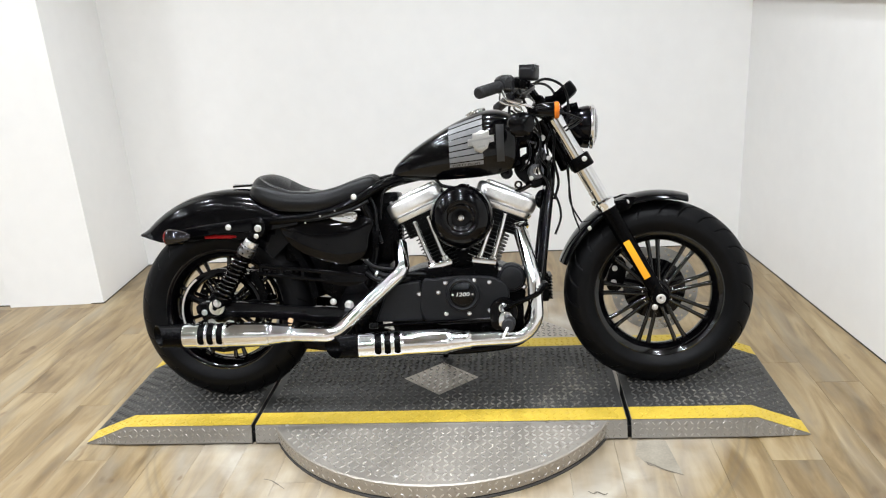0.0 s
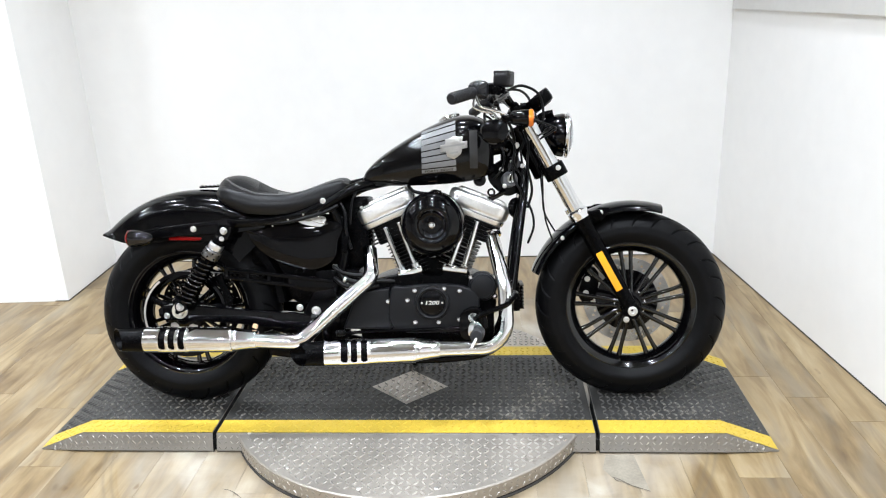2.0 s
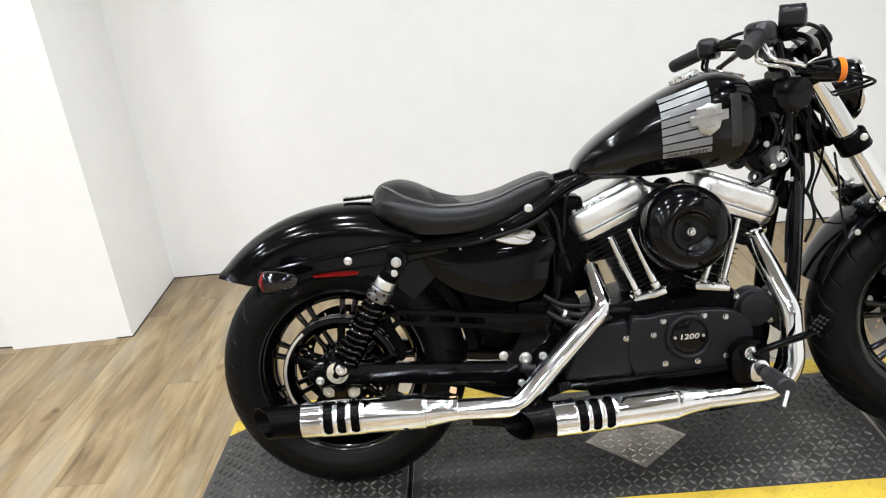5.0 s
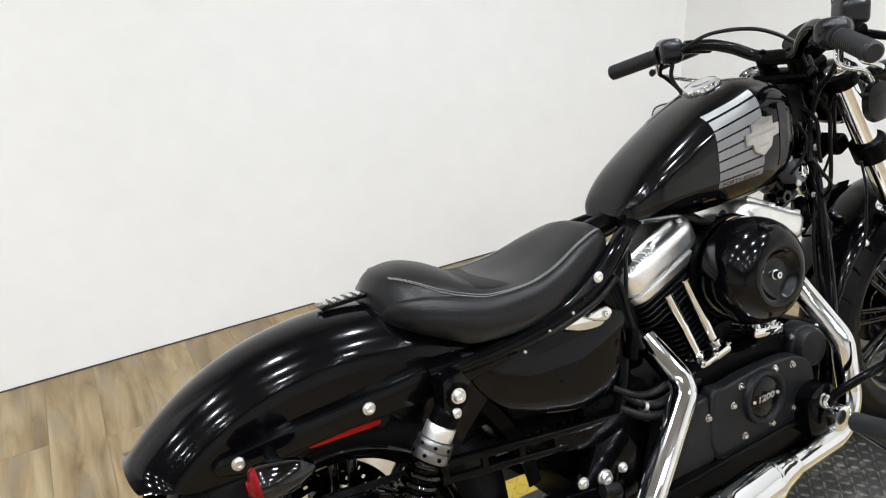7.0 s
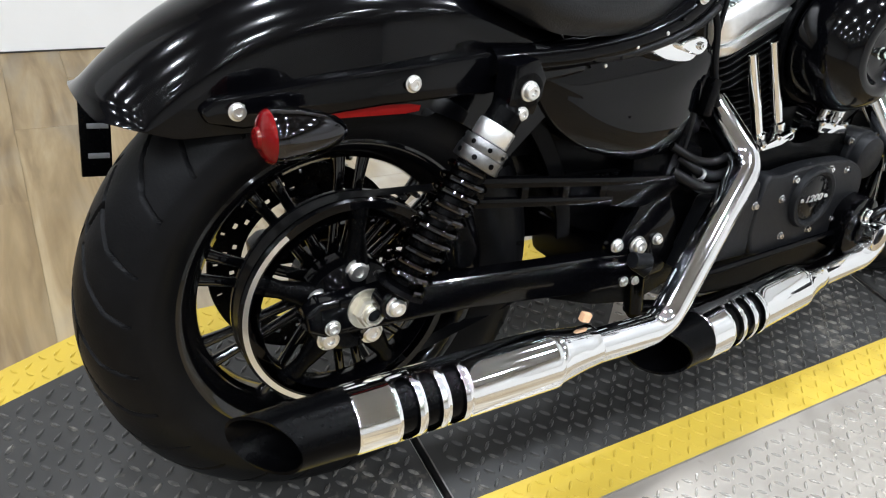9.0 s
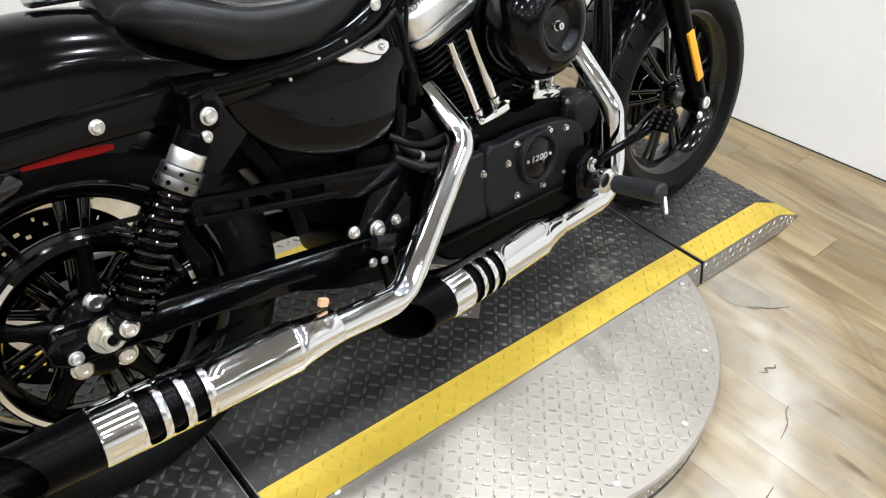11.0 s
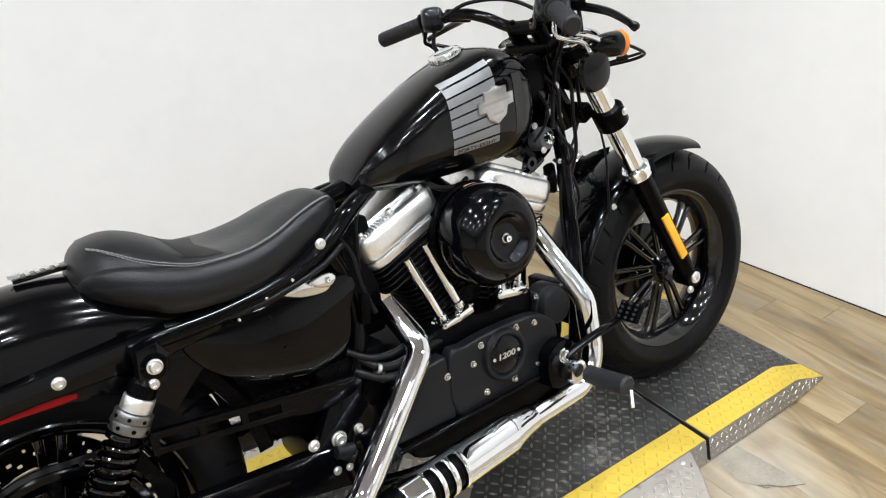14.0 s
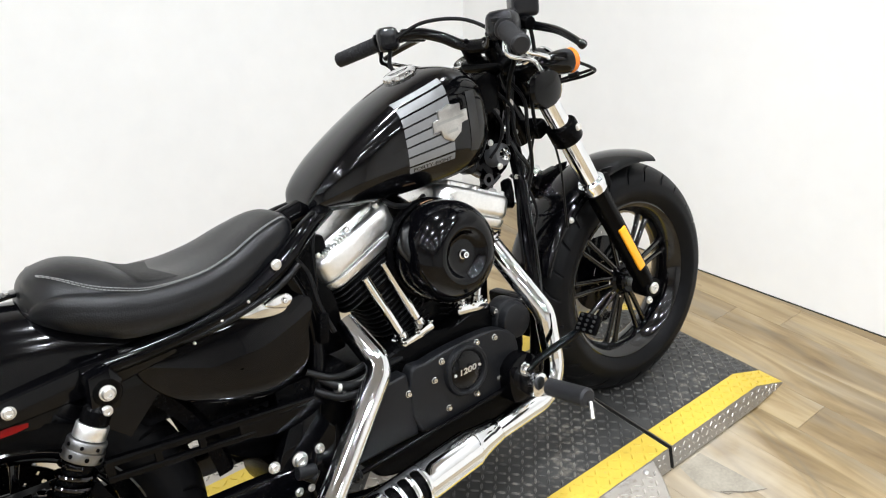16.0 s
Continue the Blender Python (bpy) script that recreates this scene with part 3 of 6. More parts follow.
            sk.add(v, [(m, (m + 1) % 6, 6 + (m + 1) % 6, 6 + m) for m in range(6)] + [tuple(range(6, 12))])
    tagged(part("skirt_tread", sk, lug_steel, deck, sharp=20), kind="stuff")
    return plate


deck_plate(XL, XG1, "sloping black and yellow tread-plate ramp end under the rear wheel")
middle = deck_plate(XG1, XG2, "black and yellow tread-plate middle deck with a bare steel diamond")
deck_plate(XG2, XR, "sloping black and yellow tread-plate ramp end under the front wheel")
# dark box in each gap in place of the shade between plates
for x in (XG1, XG2):
    part("joint_seal", box((x, (Y0 + Y1) / 2, 0.024), (0.012, Y1 - Y0 + 0.004, 0.044), 0.001, segments=1), hose_black, middle, "dark filler standing in for shade between deck plates")
dia = [(-0.143, 0.056), (-0.006, -0.066), (0.131, 0.056), (-0.006, 0.178)]
part("diamond", Geo().add([(x, y, DECK + 0.0024) for x, y in dia], [(0, 1, 2, 3)]), tread_steel, middle, "bare steel diamond inlay")
inside_dia = lambda x, y: abs(x + 0.006) / 0.128 + abs(y - 0.056) / 0.113 < 1
tagged(part("diamond_tread", lug_field(inside_dia, 0.0028, -0.15, 0.14, -0.07, 0.18, DECK + 0.0024), lug_steel, middle, sharp=20), kind="stuff")

# ---- motorcycle ----
# local axes: x ahead, y to its left, z up from the deck; it leans on its stand
LEAN, SWING, SINK = 13.6, 1.04, -0.006
bike = tagged(new("motorcycle"), "black cruiser motorcycle with chrome exhausts leaning on the ramp deck", "motorcycle")
bike.matrix_world = pose(0, 0, DECK + SINK, -LEAN, 0, SWING)
RA, FA, RT = (-0.76, 0.0, 0.322), (0.762, 0.0, 0.322), 0.32


def on(name, geo, mat, label="", sharp=35, parent=None):
    return part(name, geo, mat, parent or bike, label, sharp)


def bolt(x, y, z, r=0.006, side=-1, parent=None, mat=None, axis=None, h=0.005):
    """A domed bolt head that faces out to the side."""
    g = lathe([(r * 1.25, 0), (r * 1.25, h * 0.2), (r, h * 0.25), (r, h * 0.7), (r * 0.8, h), (r * 0.45, h), (r * 0.4, h * 0.6), (0, h * 0.6)], (x, y, z), axis or (0, side, 0), 14)
    return on("bolt", g, mat or steel, parent=parent)


# ---- wheels ----
def tyre_geo(center, width, crown, shift):
    """A tyre with a rounded crown and slanting grooves."""
    cx, cy, cz = center
    half, rim_r = width / 2, 0.213

    def section(s):
        # s from -1 (one bead) over the crown to 1
        a = abs(s)
        sg = 1 if s >= 0 else -1
        if a < 0.52:
            ph = a / 0.52 * radians(62)
            return sg * half * 0.94 * math.sin(ph) / math.sin(radians(62)), RT - crown * (1 - math.cos(ph)) / (1 - math.cos(radians(62)))
        t = (a - 0.52) / 0.48
        y = half * (0.94 + 0.06 * math.sin(min(1, t * 1.6) * math.pi / 2)) - half * 0.3 * max(0, t - 0.35) ** 1.5 / 0.52
        return sg * y, (RT - crown) + (rim_r - RT + crown) * t

    count, per = 13, 80
    pitch = 2 * math.pi * RT / count
    across = 0.165
    # two long swept grooves and a short tie at the crown
    lines = [[(0.01, -0.1), (0.12, 0.14), (0.3, 0.42), (0.5, 0.56)], [(0.08, 0.5), (0.2, 0.72), (0.36, 0.93), (0.5, 1.03)], [(0.0, 0.3), (0.06, 0.4), (0.12, 0.14)]]

    def groove(s, p):
        a = abs(s)
        if a > 0.5:
            return 0.0
        best = 1.0
        q = Vector((a * across, 0))
        for line in lines:
            for (a0, p0), (a1, p1) in zip(line, line[1:]):
                u, v = Vector((a0 * across, p0 * pitch)), Vector((a1 * across, p1 * pitch))
                d = v - u
                for k in (-1, 0, 1, 2, 3):
                    w = Vector((q.x, (p + k) * pitch)) - u
                    f = min(1, max(0, w.dot(d) / d.dot(d)))
                    best = min(best, (w - d * f).length)
        return min(1.0, max(0.0, (0.0025 - best) / 0.0008))

    ss = steps(-1, -0.5, 16)[:-1] + steps(-0.5, 0.5, 120) + steps(0.5, 1, 16)[1:]
    depth = {}
    for sv in ss:
        for k in range(per):
            depth[sv, k] = groove(sv, (k / per + (0.5 if sv > 0 else 0.0)) % 1.0)
    ths = [2 * math.pi * k / (count * per) for k in range(count * per)]

    def place(th, s):
        y, r = section(s)
        r -= 0.01 * depth[s, int(round(th * count * per / (2 * math.pi))) % per]
        return cx + r * math.cos(th + shift), cy + y, cz + r * math.sin(th + shift)

    return surf(place, ths, ss, close_u=True)


def wheel(name, center, width, crown, shift, label):
    cx, cy, cz = center
    o = Vector(center)
    w = width / 2
    prof = [(0.196, -w * 0.52), (0.214, -w * 0.66), (0.2165, -w * 0.70), (0.218, -w * 0.74), (0.2135, -w * 0.76), (0.206, -w * 0.72), (0.199, -w * 0.6), (0.188, -w * 0.45), (0.182, -w * 0.2), (0.181, 0), (0.182, w * 0.2), (0.188, w * 0.45), (0.199, w * 0.6), (0.206, w * 0.72), (0.2135, w * 0.76), (0.218, w * 0.74), (0.2165, w * 0.7), (0.214, w * 0.66)]
    rim = on(name, lathe(prof, center, (0, 1, 0), 96), wheel_black, label)
    part("tyre", tyre_geo(center, width, crown, 0.1), rubber, rim, "black rubber tyre with slanting grooves", sharp=40)
    part("hub", lathe([(0.0, -0.055), (0.03, -0.055), (0.034, -0.05), (0.034, -0.03), (0.05, -0.02), (0.05, 0.02), (0.034, 0.03), (0.034, 0.05), (0.0, 0.05)], center, (0, 1, 0), 40), gloss_black, rim)
    for k in range(9):
        for d in (-1, 1):
            a = radians(40 * k + shift)
            u, v = Vector((math.cos(a), 0, math.sin(a))), Vector((-math.sin(a), 0, math.cos(a)))
            p = [o + u * 0.042 + v * d * 0.008 + Vector((0, -0.018, 0)), o + u * 0.09 + v * d * 0.0115 + Vector((0, -0.016, 0)), o + u * 0.15 + v * d * 0.0145 + Vector((0, -0.012, 0)), o + u * 0.192 + v * d * 0.0185 + Vector((0, -0.008, 0))]
            part("spoke", tube(p, [0.0085, 0.0072, 0.007, 0.0092], 12, 5), wheel_black, rim)
        a = radians(40 * k + shift)
        u, v = Vector((math.cos(a), 0, math.sin(a))), Vector((-math.sin(a), 0, math.cos(a)))
        # bright U-shaped tube added as the highlight where two spokes meet the hub
        yo = Vector((0, -0.0215, 0))
        part("spoke_root", tube([o + u * 0.074 + v * 0.0108 + yo, o + u * 0.056 + v * 0.0092 + yo, o + u * 0.05 + yo, o + u * 0.056 - v * 0.0092 + yo, o + u * 0.074 - v * 0.0108 + yo], 0.0028, 8, 4), glint_alloy, rim)
    return rim


def brake_disc(center, y, r0, r1, parent, mat):
    """A drilled disc on a carrier."""
    cx, _, cz = center
    n, rows = 180, [r0, r0 + 0.004, *steps(r0 + 0.008, r1 - 0.008, 8), r1 - 0.003, r1]
    holes = [(r0 + (r1 - r0) * (0.25 + 0.25 * (k % 3)), 2 * math.pi * k / 54) for k in range(54)]

    def inside(r, a):
        return any((r * math.cos(a) - hr * math.cos(ha)) ** 2 + (r * math.sin(a) - hr * math.sin(ha)) ** 2 < 0.0042**2 for hr, ha in holes)

    g = Geo()
    pts = [(cx + r * math.cos(2 * math.pi * k / n), yy, cz + r * math.sin(2 * math.pi * k / n)) for yy in (y - 0.0022, y + 0.0022) for r in rows for k in range(n)]
    m = len(rows)
    faces = []
    for i in range(m - 1):
        for k in range(n):
            if inside((rows[i] + rows[i + 1]) / 2, 2 * math.pi * (k + 0.5) / n):
                continue
            for base in (0, m * n):
                faces.append((base + i * n + k, base + i * n + (k + 1) % n, base + (i + 1) * n + (k + 1) % n, base + (i + 1) * n + k))
    for i in (0, m - 1):
        for k in range(n):
            faces.append((i * n + k, i * n + (k + 1) % n, m * n + i * n + (k + 1) % n, m * n + i * n + k))
    disc = part("brake_disc", g.add(pts, faces), mat, parent, "drilled steel brake disc", sharp=20)
    return disc


front = wheel("front_wheel", FA, 0.138, 0.048, 94, "black split-spoke front wheel")
brake_disc(FA, 0.062, 0.105, 0.15, front, disc_steel)
part("disc_carrier", lathe([(0.035, 0.05), (0.06, 0.054), (0.108, 0.059), (0.108, 0.065), (0.06, 0.06), (0.035, 0.056)], FA, (0, 1, 0), 40), gloss_black, front)
rear = wheel("rear_wheel", RA, 0.146, 0.050, 80, "black split-spoke rear wheel")
brake_disc(RA, 0.075, 0.10, 0.146, rear, satin_black)

# belt pulley on the rear wheel
PY = -0.06
pulley = on("pulley", lathe([(0.136, -0.02), (0.146, -0.0195), (0.149, -0.017), (0.149, -0.013), (0.145, -0.012), (0.145, 0.012), (0.149, 0.013), (0.149, 0.018), (0.124, 0.02), (0.12, 0.012), (0.12, -0.012), (0.124, -0.02)], (RA[0], PY, RA[2]), (0, 1, 0), 96), gloss_black, "black belt pulley with a highlight line laid on its rim")
# rim highlight laid on as a bright arc over part of the edge
part("rim_line", surf(lambda r, a: (RA[0] + r * math.cos(a), PY - 0.0208, RA[2] + r * math.sin(a)), [0.1385, 0.1455], [radians(d) for d in range(126, 250, 2)]), steel, pulley, "bright arc standing in for the highlight on the pulley edge")
part("pulley_hub", lathe([(0.0, -0.036), (0.03, -0.036), (0.034, -0.032), (0.064, -0.02), (0.067, -0.014), (0.067, 0.01), (0.0, 0.01)], (RA[0], PY, RA[2]), (0, 1, 0), 48), frame_black, pulley)
for k in range(5):
    a = radians(84 + 72 * k)
    u = Vector((math.cos(a), 0, math.sin(a)))
    o = Vector((RA[0], PY, RA[2]))
    part("arm", tube([o + u * 0.06 + Vector((0, -0.012, 0)), o + u * 0.1 + Vector((0, -0.01, 0)), o + u * 0.132 + Vector((0, -0.004, 0))], [0.019, 0.0115, 0.016], 12, 5, flat=0.7), satin_black, pulley)
    bolt(RA[0] + 0.052 * math.cos(a), PY - 0.022, RA[2] + 0.052 * math.sin(a), 0.0135, parent=pulley, h=0.009)
# belt and its guard
belt = Geo()
SPR = (-0.235, 0.375, 0.062)
loop = [(RA[0] + 0.1475 * math.cos(radians(d)), RA[2] + 0.1475 * math.sin(radians(d))) for d in range(82, 262, 4)] + [(SPR[0] + SPR[2] * math.cos(radians(d)), SPR[1] + SPR[2] * math.sin(radians(d))) for d in range(262, 442, 8)]
n = len(loop)
belt.add([(x, yy, z) for yy in (PY - 0.0115, PY + 0.0115) for x, z in loop], [(k, (k + 1) % n, n + (k + 1) % n, n + k) for k in range(n)])
belt_ob = on("drive_belt", belt, hose_black, "black rubber drive belt")
teeth = Geo()
for k in range(26):
    t = k / 26
    x0, z0, x1, z1 = -0.74, 0.4645, -0.235, 0.437
    teeth.join(box((x0 + (x1 - x0) * t, PY, z0 + (z1 - z0) * t - 0.004), (0.007, 0.022, 0.005), 0.0008, segments=1))
part("belt_teeth", teeth, hose_black, belt_ob)
# guard: two rails with webs between, leaving three slots
g_top = lambda x: 0.488 - (x + 0.6) * 0.143
g_low = lambda x: 0.446 - (x + 0.6) * 0.14
guard = on("belt_guard", prism([(-0.605, g_top(-0.605) - 0.014), (-0.60, g_top(-0.6)), (-0.36, g_top(-0.36)), (-0.235, 0.438), (-0.235, 0.424), (-0.36, g_top(-0.36) - 0.013)], -0.118, -0.106, 0.002), frame_black, "slotted black belt guard")
part("lower_rail", prism([(-0.605, g_low(-0.605)), (-0.605, g_low(-0.605) + 0.013), (-0.36, g_low(-0.36) + 0.012), (-0.36, g_low(-0.36))], -0.118, -0.107, 0.002), frame_black, guard)
for x, w in ((-0.598, 0.014), (-0.524, 0.012), (-0.452, 0.012), (-0.38, 0.014)):
    part("web", prism([(x - w / 2, g_low(x) + 0.004), (x - w / 2, g_top(x) - 0.004), (x + w / 2, g_top(x) - 0.004), (x + w / 2, g_low(x) + 0.004)], -0.1175, -0.1075, 0.002), frame_black, guard)
part("front_panel", prism([(-0.375, g_low(-0.375)), (-0.375, g_top(-0.375) - 0.003), (-0.235, 0.435), (-0.222, 0.42), (-0.26, 0.395), (-0.33, 0.4)], -0.1175, -0.1075, 0.002), frame_black, guard)

# swingarm, axle ends
for s in (-1, 1):
    arm = on("swingarm_leg", prism([(-0.25, 0.258), (-0.25, 0.312), (-0.36, 0.326), (-0.5, 0.338), (-0.7, 0.357), (-0.82, 0.36), (-0.838, 0.346), (-0.836, 0.322), (-0.815, 0.31), (-0.6, 0.297), (-0.4, 0.27)], s * 0.09, s * 0.12, 0.006, 3), gloss_black, "gloss black box-section swingarm leg")
    part("axle_slot", box((-0.79, s * 0.1205, 0.336), (0.06, 0.004, 0.03), 0.0015), satin_black, arm)
    part("axle_plate", box((-0.765, s * 0.119, 0.339), (0.062, 0.01, 0.044), 0.004), frame_black, arm)
axle = on("rear_axle_nut", lathe([(0.0, 0), (0.0205, 0), (0.0205, 0.01), (0.018, 0.0145), (0.012, 0.015), (0.0, 0.015)], (-0.76, -0.126, 0.342), (0, -1, 0), 6), brass_nut, "pale zinc-plated axle nut", sharp=20)
part("axle_washer", lathe([(0, 0), (0.027, 0), (0.027, 0.004), (0, 0.004)], (-0.76, -0.123, 0.342), (0, -1, 0), 28), brass_nut, axle)
part("axle_end", lathe([(0.0085, 0.012), (0.0135, 0.012), (0.0135, 0.019), (0.0125, 0.0205), (0.0092, 0.0205), (0.0085, 0.017)], (-0.76, -0.126, 0.342), (0, -1, 0), 28), brass_nut, axle)
part("axle_bore", lathe([(0.0, 0.0155), (0.009, 0.0155), (0.009, 0.0165), (0.0, 0.0165)], (-0.76, -0.126, 0.342), (0, -1, 0), 24), satin_black, axle, "dark hollow axle end")
bolt(-0.806, -0.122, 0.325, 0.0085, mat=steel, h=0.008)

# ---- shocks ----
for s in (-1, 1):
    top, low = Vector((-0.579, s * 0.158, 0.612)), Vector((-0.742, s * 0.150, 0.362))
    d = (low - top).normalized()
    shock = on("shock_absorber", rod(top + d * 0.02, low - d * 0.02, 0.011), chrome, "black coil-over rear shock with a silver collar")
    part("upper_body", lathe([(0.012, 0.018), (0.021, 0.03), (0.021, 0.05), (0.012, 0.052)], top, d, 28), satin_black, shock)
    part("upper_eye", lathe([(0.01, -0.014), (0.021, -0.014), (0.023, -0.012), (0.023, 0.012), (0.021, 0.014), (0.01, 0.014)], top, (0, s, 0), 28), gloss_black, shock)
    part("upper_bracket", prism([(top.x + a, top.z + b) for a, b in ((-0.028, -0.028), (-0.02, 0.03), (0.012, 0.036), (0.026, 0.012), (0.012, -0.03))], s * 0.172, s * 0.136, 0.004), gloss_black, shock)
    part("collar", lathe([(0.018, 0.05), (0.0232, 0.051), (0.024, 0.053), (0.024, 0.071), (0.0232, 0.0725), (0.018, 0.073)], top, d, 36), alloy, shock, "bare alloy preload collar")
    part("collar_ring", lathe([(0.018, 0.073), (0.028, 0.074), (0.029, 0.076), (0.029, 0.087), (0.028, 0.0885), (0.0298, 0.089), (0.0302, 0.091), (0.0302, 0.103), (0.029, 0.105), (0.018, 0.106)], top, d, 36), collar_grey, shock, "alloy adjuster ring with holes")
    for k in range(8):
        q = basis(d)
        n = q[0] * math.cos(k * math.pi / 4) + q[1] * math.sin(k * math.pi / 4)
        part("adjuster_hole", lathe([(0.0034, 0.0), (0.0034, 0.0008), (0, 0.0008)], top + d * 0.097 + n * 0.03, n, 10), satin_black, shock)
        n = q[0] * math.cos((k + 0.5) * math.pi / 4) + q[1] * math.sin((k + 0.5) * math.pi / 4)
        part("adjuster_hole", lathe([(0.003, 0.0), (0.003, 0.0008), (0, 0.0008)], top + d * 0.0815 + n * 0.0288, n, 10), satin_black, shock)
    x, y, z = basis(d)
    turns, r, h0, h1 = 10.0, 0.0252, 0.111, 0.272
    coil = [top + d * (h0 + (h1 - h0) * k / 190) + (x * math.cos(turns * 2 * math.pi * k / 190) + y * math.sin(turns * 2 * math.pi * k / 190)) * (r + 0.004 * k / 190) for k in range(191)]
    part("spring", tube(coil, 0.0046, 10, 1), dark_chrome, shock, "gloss black coil spring")
    part("damper_body", lathe([(0.019, 0.1), (0.021, 0.11), (0.021, 0.27), (0.034, 0.274), (0.035, 0.28), (0.02, 0.285), (0.014, 0.3)], top, d, 28), satin_black, shock)
    part("lower_eye", lathe([(0.008, -0.014), (0.018, -0.014), (0.02, -0.012), (0.02, 0.012), (0.018, 0.014), (0.008, 0.014)], low, (0, s, 0), 28), gloss_black, shock)
    bolt(top.x, s * 0.173, top.z, 0.0098, s, shock, h=0.01)
    bolt(top.x - 0.008, s * 0.173, top.z - 0.026, 0.007, s, shock, h=0.006)
    bolt(low.x, s * 0.165, low.z, 0.011, s, shock, h=0.01)

# ---- rear fender ----
untailed = set(bike.children)
def arch(center, r_mid, a0, a1, width, low, n_a, inset=0.0, drop=0.018):
    """Part of a mudguard round a wheel; low(a) is the radius at which its sides end."""

    def place(a, t):
        s = abs(t)
        half = width(a) if callable(width) else width
        r_top = r_mid(a) - inset
        fall = min(drop, max(0.006, r_top - low(a)))
        if s < 0.75:
            ph = radians(78) * s / 0.75
            y = half * math.sin(ph) / math.sin(radians(78))
            r = r_top - fall * (1 - math.cos(ph)) / (1 - math.cos(radians(78)))
        else:
            k = (s - 0.75) / 0.25
            y = half
            r = (r_top - fall) + (low(a) - (r_top - fall)) * k
        y -= inset * (1 if s > 0.3 else 0)
        return center[0] + r * math.cos(a), (1 if t > 0 else -1) * y, center[2] + r * math.sin(a)

    return surf(place, steps(a0, a1, n_a), steps(-1, 1, 40))


def shell(center, r_mid, a0, a1, half, low, n_a=60, thick=0.004, drop=0.018):
    g = arch(center, r_mid, a0, a1, half, low, n_a, 0, drop)
    inner = arch(center, r_mid, a0, a1, half, low, n_a, thick, drop)
    n = len(g.v)
    row = 41
    g.v += inner.v
    g.f += [tuple(n + i for i in f[::-1]) for f in inner.f]
    m = n // row
    for k in range(row - 1):
        g.f.append((k, k + 1, n + k + 1, n + k))
        g.f.append(((m - 1) * row + k, (m - 1) * row + k + 1, n + (m - 1) * row + k + 1, n + (m - 1) * row + k))
    for i in range(m - 1):
        g.f.append((i * row, (i + 1) * row, n + (i + 1) * row, n + i * row))
        g.f.append((i * row + row - 1, (i + 1) * row + row - 1, n + (i + 1) * row + row - 1, n + i * row + row - 1))
    return g


fr = [(40, 0.47), (60, 0.452), (75, 0.437), (92, 0.424), (115, 0.414), (137, 0.406)]
fr_t = smooth_table(fr)
low_rear = lambda a: max(0.262 if a > radians(70) else 0.27, (0.572 - 0.322) / max(0.3, math.sin(a)) if a > radians(70) else 0, lerp([(118, 0.262), (125, 0.292), (130, 0.33), (133, 0.362), (135, 0.392)], math.degrees(a)))
rear_fender = on("rear_fender", shell(RA, lambda a: lerp(fr_t, math.degrees(a)), radians(42), radians(135), lambda a: lerp([(0.7, 0.106), (1.5, 0.098), (1.9, 0.089), (2.4, 0.082)], a), low_rear, 80, drop=0.058), gloss_black, "gloss black bobbed rear fender")
for s in (-1, 1):
    strut = on("fender_strut", prism([(-0.46, 0.655), (-0.60, 0.648), (-0.80, 0.628), (-0.925, 0.612), (-0.942, 0.602), (-0.935, 0.588), (-0.90, 0.58), (-0.74, 0.594), (-0.56, 0.6), (-0.46, 0.615)], s * 0.128, s * 0.1, 0.007, 3), gloss_black, "gloss black fender strut")
    for v in strut.data.vertices:
        v.co.y -= s * 0.03 * max(0.0, (-0.55 - v.co.x) / 0.39) ** 1.2
    bolt(-0.707, s * 0.1165, 0.617, 0.0082, s, strut, h=0.007)
    bolt(-0.904, s * 0.1, 0.6, 0.0082, s, strut, h=0.007)
    part("side_reflector", box((-0.715, s * 0.096, 0.584), (0.172, 0.008, 0.013), 0.003, (0, 2.0, 0)), red_reflector, strut, "long red side reflector")
    sig = on("rear_turn_signal", lathe([(0.0, 0.083), (0.008, 0.081), (0.015, 0.072), (0.0215, 0.055), (0.0262, 0.033), (0.028, 0.015), (0.028, 0.006), (0.0265, 0.002), (0.0, 0.002)], (-0.9, s * 0.176, 0.595), (1, 0, -0.02), 40), dark_chrome, "bullet turn signal with a red lens")
    part("lens", lathe([(0.0, -0.012), (0.0095, -0.0115), (0.0115, -0.008), (0.019, -0.006), (0.0245, -0.002), (0.0268, 0.002), (0.0272, 0.006)], (-0.9, s * 0.176, 0.595), (1, 0, -0.02), 40), red_lens, sig, "red lens")
    part("stalk", rod((-0.864, s * 0.176, 0.597), (-0.86, s * 0.09, 0.6), 0.0095), gloss_black, sig)
plate_holder = on("plate_bracket", box((-1.012, 0.178, 0.505), (0.038, 0.005, 0.112), 0.002, (0, 5, 0)), satin_black, "bare black side-mounted plate bracket with slots")
for z in (0.478, 0.518):
    part("slot", box((-1.009 - (0.505 - z) * 0.09, 0.1752, z), (0.026, 0.002, 0.007), 0.0008, (0, 5, 0)), decal, plate_holder)
part("bracket_arm", tube([(-0.90, 0.09, 0.59), (-0.96, 0.12, 0.57), (-1.005, 0.173, 0.545)], 0.008, 12, 6), satin_black, plate_holder)
catch = on("seat_bracket", box((-0.672, 0, 0.757), (0.09, 0.034, 0.007), 0.0025, (0, -1.0, 0)), gloss_black, "black seat tab with chrome ribs on the fender")
for k in range(5):
    part("tab_rib", box((-0.708 + 0.014 * k, 0, 0.7612 + 0.0003 * k), (0.007, 0.028, 0.004), 0.0015, (0, -1.0, 0)), chrome, catch)
